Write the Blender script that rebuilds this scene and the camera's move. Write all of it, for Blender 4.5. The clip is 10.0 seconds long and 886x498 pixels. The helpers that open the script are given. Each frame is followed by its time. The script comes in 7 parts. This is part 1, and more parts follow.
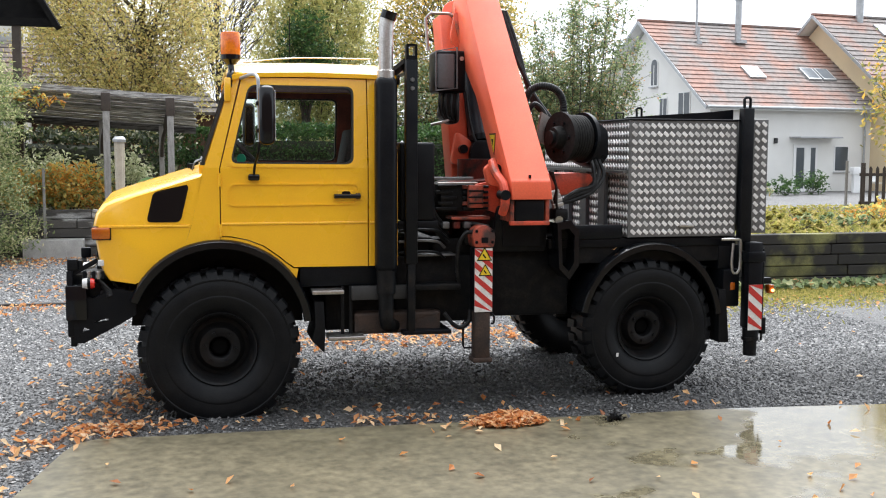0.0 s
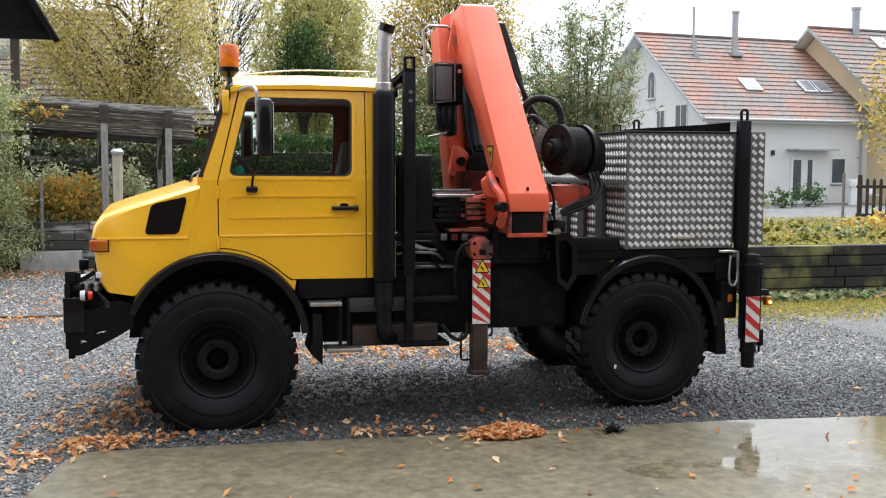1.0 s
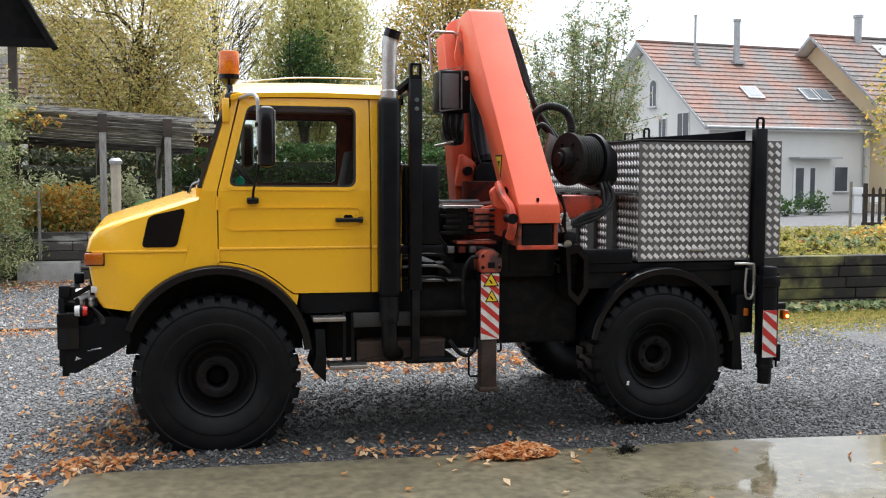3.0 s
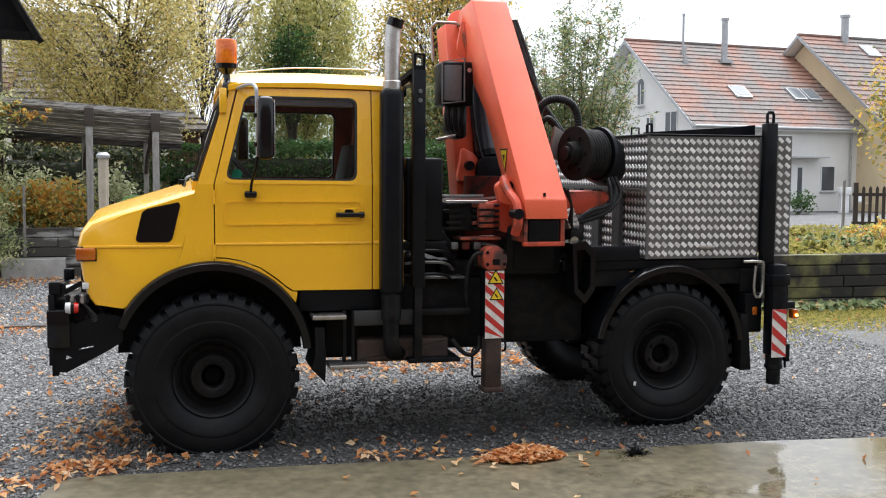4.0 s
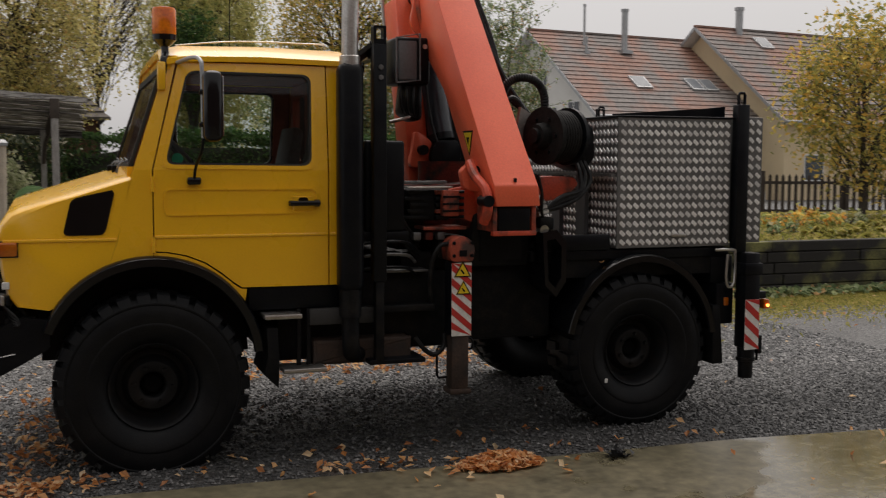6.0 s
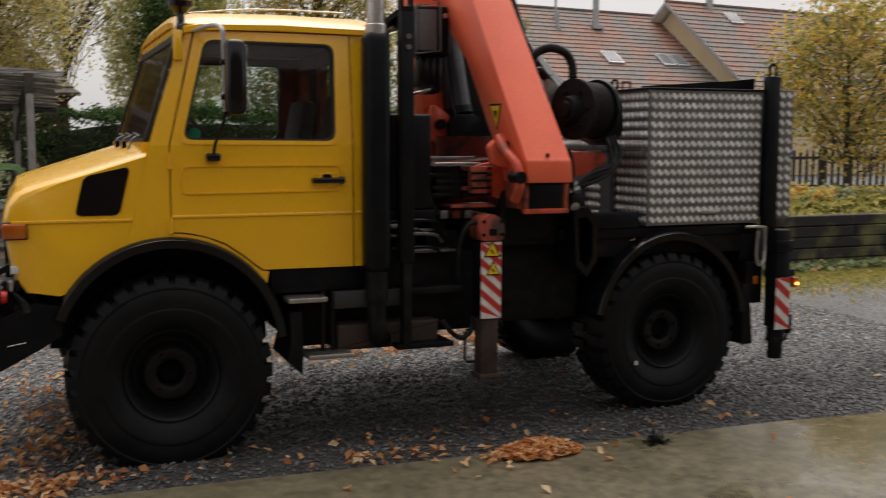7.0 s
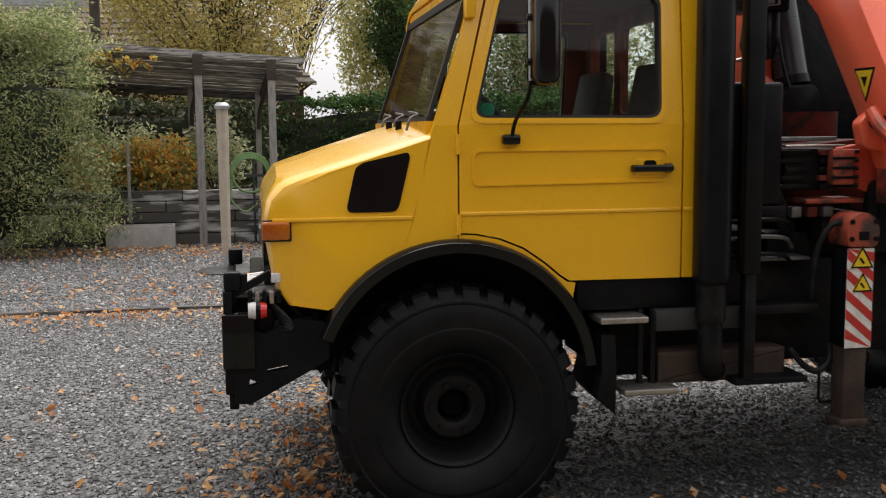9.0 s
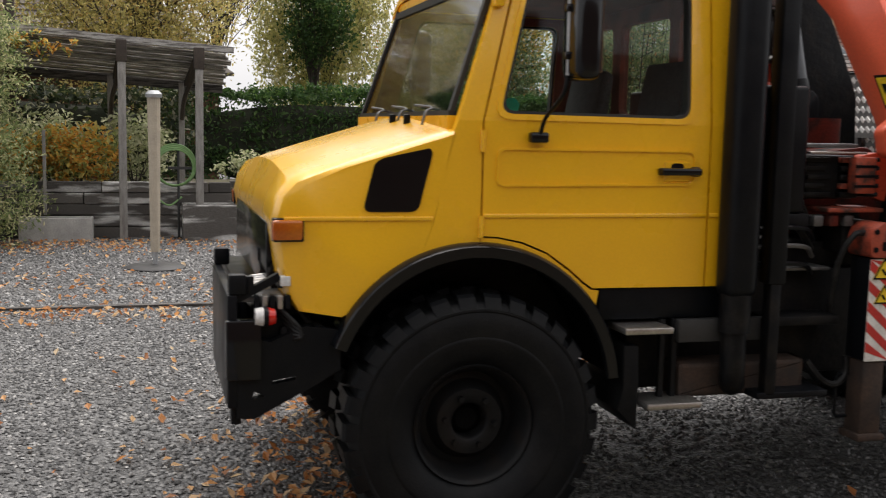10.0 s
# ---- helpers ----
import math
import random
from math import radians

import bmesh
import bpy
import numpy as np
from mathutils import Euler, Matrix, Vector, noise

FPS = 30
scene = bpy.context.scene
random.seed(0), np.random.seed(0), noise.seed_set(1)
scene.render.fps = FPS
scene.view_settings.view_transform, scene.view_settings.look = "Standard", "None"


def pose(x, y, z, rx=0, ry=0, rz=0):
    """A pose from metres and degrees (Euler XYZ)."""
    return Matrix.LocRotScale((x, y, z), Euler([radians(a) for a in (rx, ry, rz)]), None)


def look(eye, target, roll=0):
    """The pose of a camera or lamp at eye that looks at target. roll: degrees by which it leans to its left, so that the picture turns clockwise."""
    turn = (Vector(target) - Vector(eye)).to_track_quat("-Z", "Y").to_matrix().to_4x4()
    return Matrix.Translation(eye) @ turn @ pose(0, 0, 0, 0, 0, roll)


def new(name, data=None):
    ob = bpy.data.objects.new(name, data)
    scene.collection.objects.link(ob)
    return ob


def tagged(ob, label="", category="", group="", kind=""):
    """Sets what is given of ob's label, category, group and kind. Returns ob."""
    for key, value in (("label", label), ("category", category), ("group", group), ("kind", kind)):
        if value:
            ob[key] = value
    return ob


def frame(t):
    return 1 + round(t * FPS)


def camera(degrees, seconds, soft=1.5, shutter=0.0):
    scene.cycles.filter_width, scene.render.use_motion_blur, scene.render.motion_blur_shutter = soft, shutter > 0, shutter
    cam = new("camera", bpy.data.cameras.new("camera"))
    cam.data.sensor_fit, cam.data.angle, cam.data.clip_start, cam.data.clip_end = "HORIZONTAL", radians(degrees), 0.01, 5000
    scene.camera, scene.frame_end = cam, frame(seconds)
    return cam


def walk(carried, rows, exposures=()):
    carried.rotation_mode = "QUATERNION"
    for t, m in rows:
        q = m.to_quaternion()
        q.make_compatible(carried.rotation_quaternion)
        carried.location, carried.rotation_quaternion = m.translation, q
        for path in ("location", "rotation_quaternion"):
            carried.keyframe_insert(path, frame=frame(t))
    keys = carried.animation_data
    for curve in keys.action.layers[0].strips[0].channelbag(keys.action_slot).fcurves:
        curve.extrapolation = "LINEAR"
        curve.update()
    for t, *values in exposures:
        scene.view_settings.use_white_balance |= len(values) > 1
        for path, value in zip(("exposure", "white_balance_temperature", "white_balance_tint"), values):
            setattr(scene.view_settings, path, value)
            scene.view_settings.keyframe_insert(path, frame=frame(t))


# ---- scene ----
cam = camera(46.0, 10.0, soft=1.1, shutter=0.5)
EXPOSURES = [(0.0, 1.32, 6120, 10), (1.0, 1.14, 6100, 10), (2.5, 1.03, 6100, 10), (4.0, 1.05, 6150, 11), (4.5, 0.12, 6650, 13), (5.0, -0.15, 6900, 14), (5.5, -0.20, 6900, 14), (6.8, 0.05, 6900, 14), (7.5, 0.23, 6900, 14), (8.5, 0.45, 6800, 13), (9.0, 0.58, 6700, 13), (9.5, 0.62, 6700, 13), (10.0, 0.58, 6700, 13)]
PATH = [
    (0, (-0.132, -7.362, 1.86), (0.323, -5.424, 1.674), 0.2),
    (0.5, (-0.131, -7.371, 1.857), (0.326, -5.432, 1.674), 0.2),
    (1, (-0.135, -7.368, 1.86), (0.325, -5.428, 1.697), 0.2),
    (1.5, (-0.128, -7.354, 1.87), (0.334, -5.414, 1.722), 0.1),
    (2, (-0.116, -7.308, 1.869), (0.339, -5.366, 1.727), 0.1),
    (2.5, (-0.11, -7.215, 1.88), (0.343, -5.272, 1.734), 0.1),
    (4, (-0.202, -6.874, 1.84), (0.287, -4.94, 1.69), 0.4),
    (4.5, (-0.239, -6.71, 1.836), (0.271, -4.783, 1.676), 0.2),
    (5, (-0.302, -6.525, 1.853), (0.256, -4.611, 1.699), -0.9),
    (5.5, (-0.351, -6.393, 1.846), (0.207, -4.479, 1.679), -0.7),
    (5.7, (-0.379, -6.329, 1.823), (0.221, -4.428, 1.661), -0.2),
    (6.8, (-0.707, -5.862, 1.773), (0.073, -4.031, 1.574), -0.3),
    (7, (-0.723, -5.792, 1.78), (0.019, -3.947, 1.57), 0.1),
    (7.5, (-0.748, -5.457, 1.779), (-0.088, -3.582, 1.558), 0.7),
    (8, (-0.82, -5.099, 1.779), (-0.188, -3.214, 1.555), -0.2),
    (8.5, (-0.853, -4.836, 1.735), (-0.282, -2.933, 1.505), -0.6),
    (9, (-0.852, -4.462, 1.729), (-0.503, -2.507, 1.499), -0.5),
    (9.5, (-1.039, -4.23, 1.722), (-0.532, -2.31, 1.481), 0.7),
    (10, (-1.288, -4.048, 1.712), (-0.748, -2.137, 1.48), 1.2),
]
walk(cam, [(t, look(eye, target, roll)) for t, eye, target, roll in PATH], EXPOSURES)


# ---- sky, sun, exposure ----
world = bpy.data.worlds.new("overcast_sky")
scene.world = world
world.use_nodes = True
wn, wl = world.node_tree.nodes, world.node_tree.links
sky = wn.new("ShaderNodeTexSky")
sky.sky_type = "NISHITA"
sky.sun_disc = False
sky.sun_elevation, sky.sun_rotation = radians(67), radians(27)
sky.air_density, sky.dust_density, sky.ozone_density = 1.0, 4.0, 1.0
pale = wn.new("ShaderNodeHueSaturation")
pale.inputs["Saturation"].default_value = 0.12
cloud = wn.new("ShaderNodeMixRGB")
cloud.inputs["Fac"].default_value = 0.55
cloud.inputs["Color2"].default_value = (7.6, 7.8, 8.0, 1)
wl.new(sky.outputs["Color"], pale.inputs["Color"])
wl.new(pale.outputs["Color"], cloud.inputs["Color1"])
wl.new(cloud.outputs["Color"], wn["Background"].inputs["Color"])
wn["Background"].inputs["Strength"].default_value = 0.112
sun = new("sun", bpy.data.lights.new("sun", "SUN"))
sun.data.energy, sun.data.angle, sun.data.color = 2.3, radians(64), (1.0, 0.975, 0.945)
sun.matrix_world = look((4, 8, 21), (0, 0, 0))


# ---- materials ----
def mat(name, colour, rough=0.6, metal=0.0, second=None, scale=6.0, contrast=(0.35, 0.7), bump=0.0, bump_scale=60.0,
        rough_var=0.0, stretch=(1, 1, 1), coat=0.0, island=0.0, per_object=0.0, grain=0.08, grain_scale=90.0):
    m = bpy.data.materials.new(name)
    m.use_nodes = True
    n, l = m.node_tree.nodes, m.node_tree.links
    b = n["Principled BSDF"]
    b.inputs["Roughness"].default_value, b.inputs["Metallic"].default_value = rough, metal
    b.inputs["Coat Weight"].default_value = coat
    b.inputs["Coat Roughness"].default_value = 0.12
    co = n.new("ShaderNodeTexCoord")
    mp = n.new("ShaderNodeMapping")
    mp.inputs["Scale"].default_value = stretch
    l.new(co.outputs["Object"], mp.inputs["Vector"])
    big = n.new("ShaderNodeTexNoise")
    big.inputs["Scale"].default_value, big.inputs["Detail"].default_value = scale, 6
    l.new(mp.outputs["Vector"], big.inputs["Vector"])
    ramp = n.new("ShaderNodeMapRange")
    ramp.inputs["From Min"].default_value, ramp.inputs["From Max"].default_value = contrast
    l.new(big.outputs["Fac"], ramp.inputs["Value"])
    mix = n.new("ShaderNodeMixRGB")
    s = second or tuple(c * 0.8 for c in colour)
    mix.inputs["Color1"].default_value, mix.inputs["Color2"].default_value = (*colour, 1), (*s, 1)
    l.new(ramp.outputs["Result"], mix.inputs["Fac"])
    out = mix.outputs["Color"]
    fine = n.new("ShaderNodeTexNoise")
    fine.inputs["Scale"].default_value, fine.inputs["Detail"].default_value = grain_scale, 3
    l.new(mp.outputs["Vector"], fine.inputs["Vector"])
    hsv = n.new("ShaderNodeHueSaturation")
    l.new(out, hsv.inputs["Color"])
    val = n.new("ShaderNodeMapRange")
    val.inputs["To Min"].default_value, val.inputs["To Max"].default_value = 1 - grain * 2, 1 + grain * 2
    val.inputs["From Min"].default_value, val.inputs["From Max"].default_value = 0.25, 0.75
    l.new(fine.outputs["Fac"], val.inputs["Value"])
    v = val.outputs["Result"]
    for amount, node, socket in ((island, "ShaderNodeNewGeometry", "Random Per Island"), (per_object, "ShaderNodeObjectInfo", "Random")):
        if amount:
            rnd = n.new(node)
            rng = n.new("ShaderNodeMapRange")
            rng.inputs["To Min"].default_value, rng.inputs["To Max"].default_value = 1 - amount, 1 + amount
            l.new(rnd.outputs[socket], rng.inputs["Value"])
            mul = n.new("ShaderNodeMath")
            mul.operation = "MULTIPLY"
            l.new(v, mul.inputs[0])
            l.new(rng.outputs["Result"], mul.inputs[1])
            v = mul.outputs["Value"]
    l.new(v, hsv.inputs["Value"])
    l.new(hsv.outputs["Color"], b.inputs["Base Color"])
    if rough_var:
        rr = n.new("ShaderNodeMapRange")
        rr.inputs["To Min"].default_value, rr.inputs["To Max"].default_value = max(0.02, rough - rough_var), min(1, rough + rough_var)
        l.new(big.outputs["Fac"], rr.inputs["Value"])
        l.new(rr.outputs["Result"], b.inputs["Roughness"])
    if bump:
        bn = n.new("ShaderNodeTexNoise")
        bn.inputs["Scale"].default_value, bn.inputs["Detail"].default_value = bump_scale, 4
        l.new(mp.outputs["Vector"], bn.inputs["Vector"])
        bp = n.new("ShaderNodeBump")
        bp.inputs["Strength"].default_value, bp.inputs["Distance"].default_value = bump, 0.01
        l.new(bn.outputs["Fac"], bp.inputs["Height"])
        l.new(bp.outputs["Normal"], b.inputs["Normal"])
    return m


def leafy(name, stops, rough=0.6, thin=0.5):
    """Leaves in several colours, one for each leaf, a little translucent."""
    m = bpy.data.materials.new(name)
    m.use_nodes = True
    n, l = m.node_tree.nodes, m.node_tree.links
    b = n["Principled BSDF"]
    b.inputs["Roughness"].default_value = rough
    g = n.new("ShaderNodeNewGeometry")
    r = n.new("ShaderNodeValToRGB")
    e = r.color_ramp.elements
    while len(e) < len(stops):
        e.new(0.5)
    for i, (p, c) in enumerate(stops):
        e[i].position, e[i].color = p, (*c, 1)
    l.new(g.outputs["Random Per Island"], r.inputs["Fac"])
    l.new(r.outputs["Color"], b.inputs["Base Color"])
    t = n.new("ShaderNodeBsdfTranslucent")
    l.new(r.outputs["Color"], t.inputs["Color"])
    mx = n.new("ShaderNodeMixShader")
    mx.inputs["Fac"].default_value = thin
    l.new(b.outputs["BSDF"], mx.inputs[1])
    l.new(t.outputs["BSDF"], mx.inputs[2])
    l.new(mx.outputs["Shader"], n["Material Output"].inputs["Surface"])
    return m


def glass_mat(name, tint, rough=0.02, gloss=0.02):
    m = bpy.data.materials.new(name)
    m.use_nodes = True
    n, l = m.node_tree.nodes, m.node_tree.links
    tr = n.new("ShaderNodeBsdfTransparent")
    tr.inputs["Color"].default_value = (*tint, 1)
    gl = n.new("ShaderNodeBsdfGlossy")
    gl.inputs["Roughness"].default_value = rough
    mx = n.new("ShaderNodeMixShader")
    mx.inputs["Fac"].default_value = gloss
    l.new(tr.outputs["BSDF"], mx.inputs[1])
    l.new(gl.outputs["BSDF"], mx.inputs[2])
    l.new(mx.outputs["Shader"], n["Material Output"].inputs["Surface"])
    return m


def glow_mat(name, colour, strength):
    m = bpy.data.materials.new(name)
    m.use_nodes = True
    b = m.node_tree.nodes["Principled BSDF"]
    b.inputs["Base Color"].default_value = (*colour, 1)
    b.inputs["Emission Color"].default_value = (*colour, 1)
    b.inputs["Emission Strength"].default_value = strength
    b.inputs["Roughness"].default_value = 0.2
    return m


def dull(m, level):
    m.node_tree.nodes["Principled BSDF"].inputs["Specular IOR Level"].default_value = level
    return m


YELLOW = mat("yellow_paint", (0.90, 0.485, 0.012), 0.28, second=(0.87, 0.45, 0.012), scale=2.2, rough_var=0.12, coat=0.6, grain=0.02, bump=0.015, bump_scale=14)
RED = mat("crane_paint", (0.83, 0.14, 0.065), 0.38, second=(0.76, 0.115, 0.052), scale=3, rough_var=0.12, coat=0.2, grain=0.04)
RED_WORN = mat("worn_crane_paint", (0.56, 0.07, 0.03), 0.5, second=(0.12, 0.035, 0.02), scale=9, contrast=(0.5, 0.68), rough_var=0.15, grain=0.1)
LEG_RED = mat("rusty_red_paint", (0.34, 0.055, 0.025), 0.6, second=(0.05, 0.024, 0.018), scale=14, contrast=(0.42, 0.62), grain=0.15)
# darker, mottled version of the crane red
RED_DARK = mat("dark_crane_paint", (0.12, 0.022, 0.015), 0.6, second=(0.015, 0.019, 0.017), scale=8, contrast=(0.42, 0.6), grain=0.15)
BLACK = mat("black_paint", (0.0042, 0.0052, 0.0072), 0.34, second=(0.0080, 0.0085, 0.0095), scale=7, rough_var=0.15, grain=0.15)
SATIN = mat("glossy_black_paint", (0.0034, 0.0042, 0.0058), 0.12, second=(0.0060, 0.0064, 0.0072), scale=5, rough_var=0.05, grain=0.1)
GRIME = mat("oily_chassis", (0.0052, 0.0057, 0.0066), 0.5, second=(0.015, 0.0132, 0.0115), scale=12, contrast=(0.45, 0.75), grain=0.2, bump=0.25, bump_scale=40)
RUBBER = mat("tyre_rubber", (0.0052, 0.0058, 0.0068), 0.46, second=(0.0100, 0.0102, 0.0105), scale=9, grain=0.15, bump=0.12, bump_scale=120)
RIM = mat("rim_paint", (0.0085, 0.0088, 0.0094), 0.45, second=(0.016, 0.0125, 0.0105), scale=10, contrast=(0.5, 0.8), grain=0.15)
RUST = mat("rusty_steel", (0.045, 0.025, 0.016), 0.75, second=(0.016, 0.012, 0.010), scale=10, grain=0.2, bump=0.2)
STEEL = mat("bare_steel", (0.50, 0.49, 0.47), 0.34, 0.9, second=(0.38, 0.36, 0.33), scale=14, rough_var=0.12, grain=0.1)
DARK_STEEL = mat("dull_steel", (0.16, 0.16, 0.16), 0.45, 0.6, second=(0.10, 0.10, 0.10), scale=14, rough_var=0.1, grain=0.1)
CHROME = mat("chrome", (0.7, 0.71, 0.72), 0.15, 1.0, grain=0.02)
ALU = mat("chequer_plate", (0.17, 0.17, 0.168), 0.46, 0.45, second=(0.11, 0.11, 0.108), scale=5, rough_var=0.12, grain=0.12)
# studs coloured far paler than the plate they stand on
STUD = mat("pale_stud", (0.86, 0.86, 0.845), 0.34, 0.25, second=(0.68, 0.68, 0.67), scale=4, grain=0.06, island=0.18)
GREY_BOX = mat("grey_plastic", (0.11, 0.115, 0.12), 0.45, second=(0.085, 0.09, 0.095), scale=6, rough_var=0.08)
ROPE = mat("wire_rope", (0.006, 0.006, 0.006), 0.7, 0.0, second=(0.014, 0.013, 0.012), scale=30, stretch=(1, 1, 1), grain=0.3)
HOSE = mat("hose_rubber", (0.008, 0.008, 0.0085), 0.38, second=(0.024, 0.024, 0.024), scale=20, grain=0.2)
AMBER = mat("amber_lens", (0.48, 0.125, 0.006), 0.15, second=(0.36, 0.07, 0.004), scale=20, coat=0.5)
ORANGE_LENS = mat("orange_lens", (0.80, 0.20, 0.008), 0.2, second=(0.62, 0.11, 0.006), scale=14, contrast=(0.4, 0.6), coat=0.2)
RED_LENS = mat("red_lens", (0.6, 0.02, 0.012), 0.15, coat=0.5)
WHITE = mat("white_film", (0.74, 0.73, 0.70), 0.45, second=(0.6, 0.58, 0.54), scale=16)
SIGN_RED = mat("red_film", (0.52, 0.03, 0.025), 0.4, second=(0.42, 0.03, 0.025), scale=16)
SIGN_YELLOW = mat("yellow_film", (0.82, 0.58, 0.02), 0.4, second=(0.7, 0.48, 0.02), scale=16)
LAMP_ON = glow_mat("lit_lamp", (1.0, 0.32, 0.06), 5.0)
BRIGHT_LENS = mat("clear_lens", (0.75, 0.74, 0.7), 0.2, second=(0.6, 0.6, 0.6), scale=20)
# near-black tone: shade in the wheel's centre hole put into the colour
HUB_SHADE = mat("hub_hole_shade", (0.0022, 0.0023, 0.0025), 0.8, second=(0.0035, 0.0034, 0.0033), scale=20)
TRIM = mat("brown_trim", (0.26, 0.06, 0.035), 0.7, second=(0.12, 0.035, 0.024), scale=8, grain=0.1)
DASH = mat("dash_plastic", (0.025, 0.025, 0.027), 0.6, grain=0.15)
SEAT = mat("seat_cloth", (0.055, 0.055, 0.058), 0.9, second=(0.038, 0.038, 0.04), scale=25, grain=0.2)
GREEN = mat("green_plastic", (0.02, 0.42, 0.25), 0.4)
GLASS = glass_mat("cab_glass", (0.90, 0.93, 0.915), 0.03, 0.014)
SCREEN_GLASS = glass_mat("screen_glass", (0.62, 0.65, 0.64), 0.05, 0.56)
RAM_GREY = mat("ram_paint", (0.030, 0.036, 0.046), 0.32, second=(0.020, 0.023, 0.028), scale=9, rough_var=0.1, grain=0.12)
# near-black core tone: shade between hedge leaves put into the colour
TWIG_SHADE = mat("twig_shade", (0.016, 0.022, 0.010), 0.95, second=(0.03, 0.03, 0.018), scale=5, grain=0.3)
PANE = mat("house_glass", (0.05, 0.06, 0.07), 0.08, second=(0.08, 0.09, 0.1), scale=0.8)
RUBBER_SEAL = mat("rubber_seal", (0.012, 0.012, 0.012), 0.5)
WOOD_GREY = mat("weathered_wood", (0.10, 0.093, 0.085), 0.85, second=(0.024, 0.021, 0.019), scale=5, contrast=(0.42, 0.58), stretch=(0.8, 7, 7), grain=0.3, bump=0.3, per_object=0.25)
BOARD = mat("weathered_board", (0.42, 0.40, 0.375), 0.85, second=(0.13, 0.12, 0.11), scale=5, contrast=(0.44, 0.60), stretch=(0.8, 7, 7), grain=0.3, bump=0.3, per_object=0.35)
BLACK_WOOD = mat("black_wood", (0.006, 0.006, 0.0065), 0.8, second=(0.011, 0.0105, 0.010), scale=5, grain=0.2)
POST_GREY = mat("weathered_post", (0.30, 0.285, 0.265), 0.85, second=(0.19, 0.175, 0.16), scale=6, stretch=(5, 5, 1), grain=0.18, bump=0.3)
SLEEPER = mat("tarred_sleeper", (0.016, 0.014, 0.012), 0.8, second=(0.15, 0.145, 0.05), scale=2.6, contrast=(0.47, 0.66), grain=0.25, bump=0.4, bump_scale=25, per_object=0.3)
SLEEPER_OLD = mat("peeling_sleeper", (0.085, 0.077, 0.069), 0.85, second=(0.52, 0.51, 0.49), scale=2.2, contrast=(0.51, 0.63), stretch=(0.6, 1, 3), grain=0.25, bump=0.4, bump_scale=25, per_object=0.35)
SHINGLE = mat("weathered_shingle", (0.20, 0.18, 0.16), 0.9, second=(0.12, 0.105, 0.095), scale=8, grain=0.2, island=0.3)
BARK = mat("bark", (0.048, 0.040, 0.034), 0.95, second=(0.085, 0.073, 0.064), scale=12, stretch=(3, 3, 0.6), grain=0.3, bump=0.6, bump_scale=30)
PLASTER = mat("white_plaster", (0.74, 0.73, 0.70), 0.85, second=(0.68, 0.67, 0.645), scale=0.8, grain=0.03)
PLASTER_Y = mat("cream_plaster", (0.70, 0.56, 0.36), 0.85, second=(0.62, 0.50, 0.33), scale=0.7, grain=0.03)
ROOF_TILE = mat("clay_tile", (0.285, 0.158, 0.12), 0.75, second=(0.195, 0.172, 0.16), scale=0.5, contrast=(0.42, 0.57), grain=0.15, grain_scale=5, island=0.25)
DARK_WOOD = mat("dark_stained_wood", (0.035, 0.026, 0.02), 0.8, second=(0.06, 0.045, 0.035), scale=6, stretch=(1, 6, 1), grain=0.2)
BROWN_WOOD = mat("brown_cladding", (0.13, 0.06, 0.035), 0.85, second=(0.08, 0.04, 0.026), scale=6, grain=0.2)
ZINC = mat("zinc", (0.42, 0.43, 0.44), 0.45, 0.5, second=(0.33, 0.34, 0.35), scale=5)
WHITE_PAINT = mat("white_paint", (0.76, 0.76, 0.75), 0.55, second=(0.7, 0.7, 0.69), scale=3, grain=0.03)
BEIGE = mat("beige_cover", (0.46, 0.40, 0.31), 0.8, second=(0.38, 0.33, 0.26), scale=8, grain=0.08)
CONCRETE_GREY = mat("planter_concrete", (0.44, 0.43, 0.41), 0.9, second=(0.32, 0.31, 0.295), scale=5, grain=0.12)
IRON = mat("dark_iron", (0.03, 0.03, 0.03), 0.6)
SOIL = mat("soil", (0.055, 0.042, 0.03), 0.95, second=(0.09, 0.085, 0.035), scale=3, grain=0.3, bump=0.6, bump_scale=25)
GREEN_HOSE = mat("green_hose", (0.18, 0.32, 0.12), 0.5)
FLOWER = mat("white_petal", (0.75, 0.72, 0.68), 0.7)
CONIFER = leafy("hedge_leaf", [(0, (0.13, 0.19, 0.07)), (0.4, (0.26, 0.32, 0.13)), (0.75, (0.50, 0.51, 0.25)), (1, (0.74, 0.68, 0.44))])
LAUREL = leafy("dark_hedge_leaf", [(0, (0.026, 0.060, 0.018)), (0.6, (0.060, 0.128, 0.033)), (1, (0.120, 0.194, 0.053))])
# leaf colours darkened for the shade under the pergola
SHADE_LEAF = leafy("shade_shrub_leaf", [(0, (0.018, 0.03, 0.012)), (0.7, (0.04, 0.055, 0.022)), (0.9, (0.12, 0.12, 0.05)), (1, (0.4, 0.38, 0.3))])
YELLOW_LEAF = leafy("autumn_yellow_leaf", [(0, (0.22, 0.20, 0.075)), (0.25, (0.46, 0.42, 0.15)), (0.6, (0.70, 0.61, 0.24)), (0.88, (0.82, 0.71, 0.32)), (1, (0.62, 0.38, 0.13))])
WILLOW_LEAF = leafy("willow_leaf", [(0, (0.30, 0.33, 0.12)), (0.5, (0.58, 0.56, 0.23)), (1, (0.80, 0.71, 0.33))])
GOLD_LEAF = leafy("gold_leaf", [(0, (0.15, 0.18, 0.06)), (0.4, (0.42, 0.38, 0.11)), (0.75, (0.74, 0.56, 0.14)), (1, (0.76, 0.44, 0.09))])
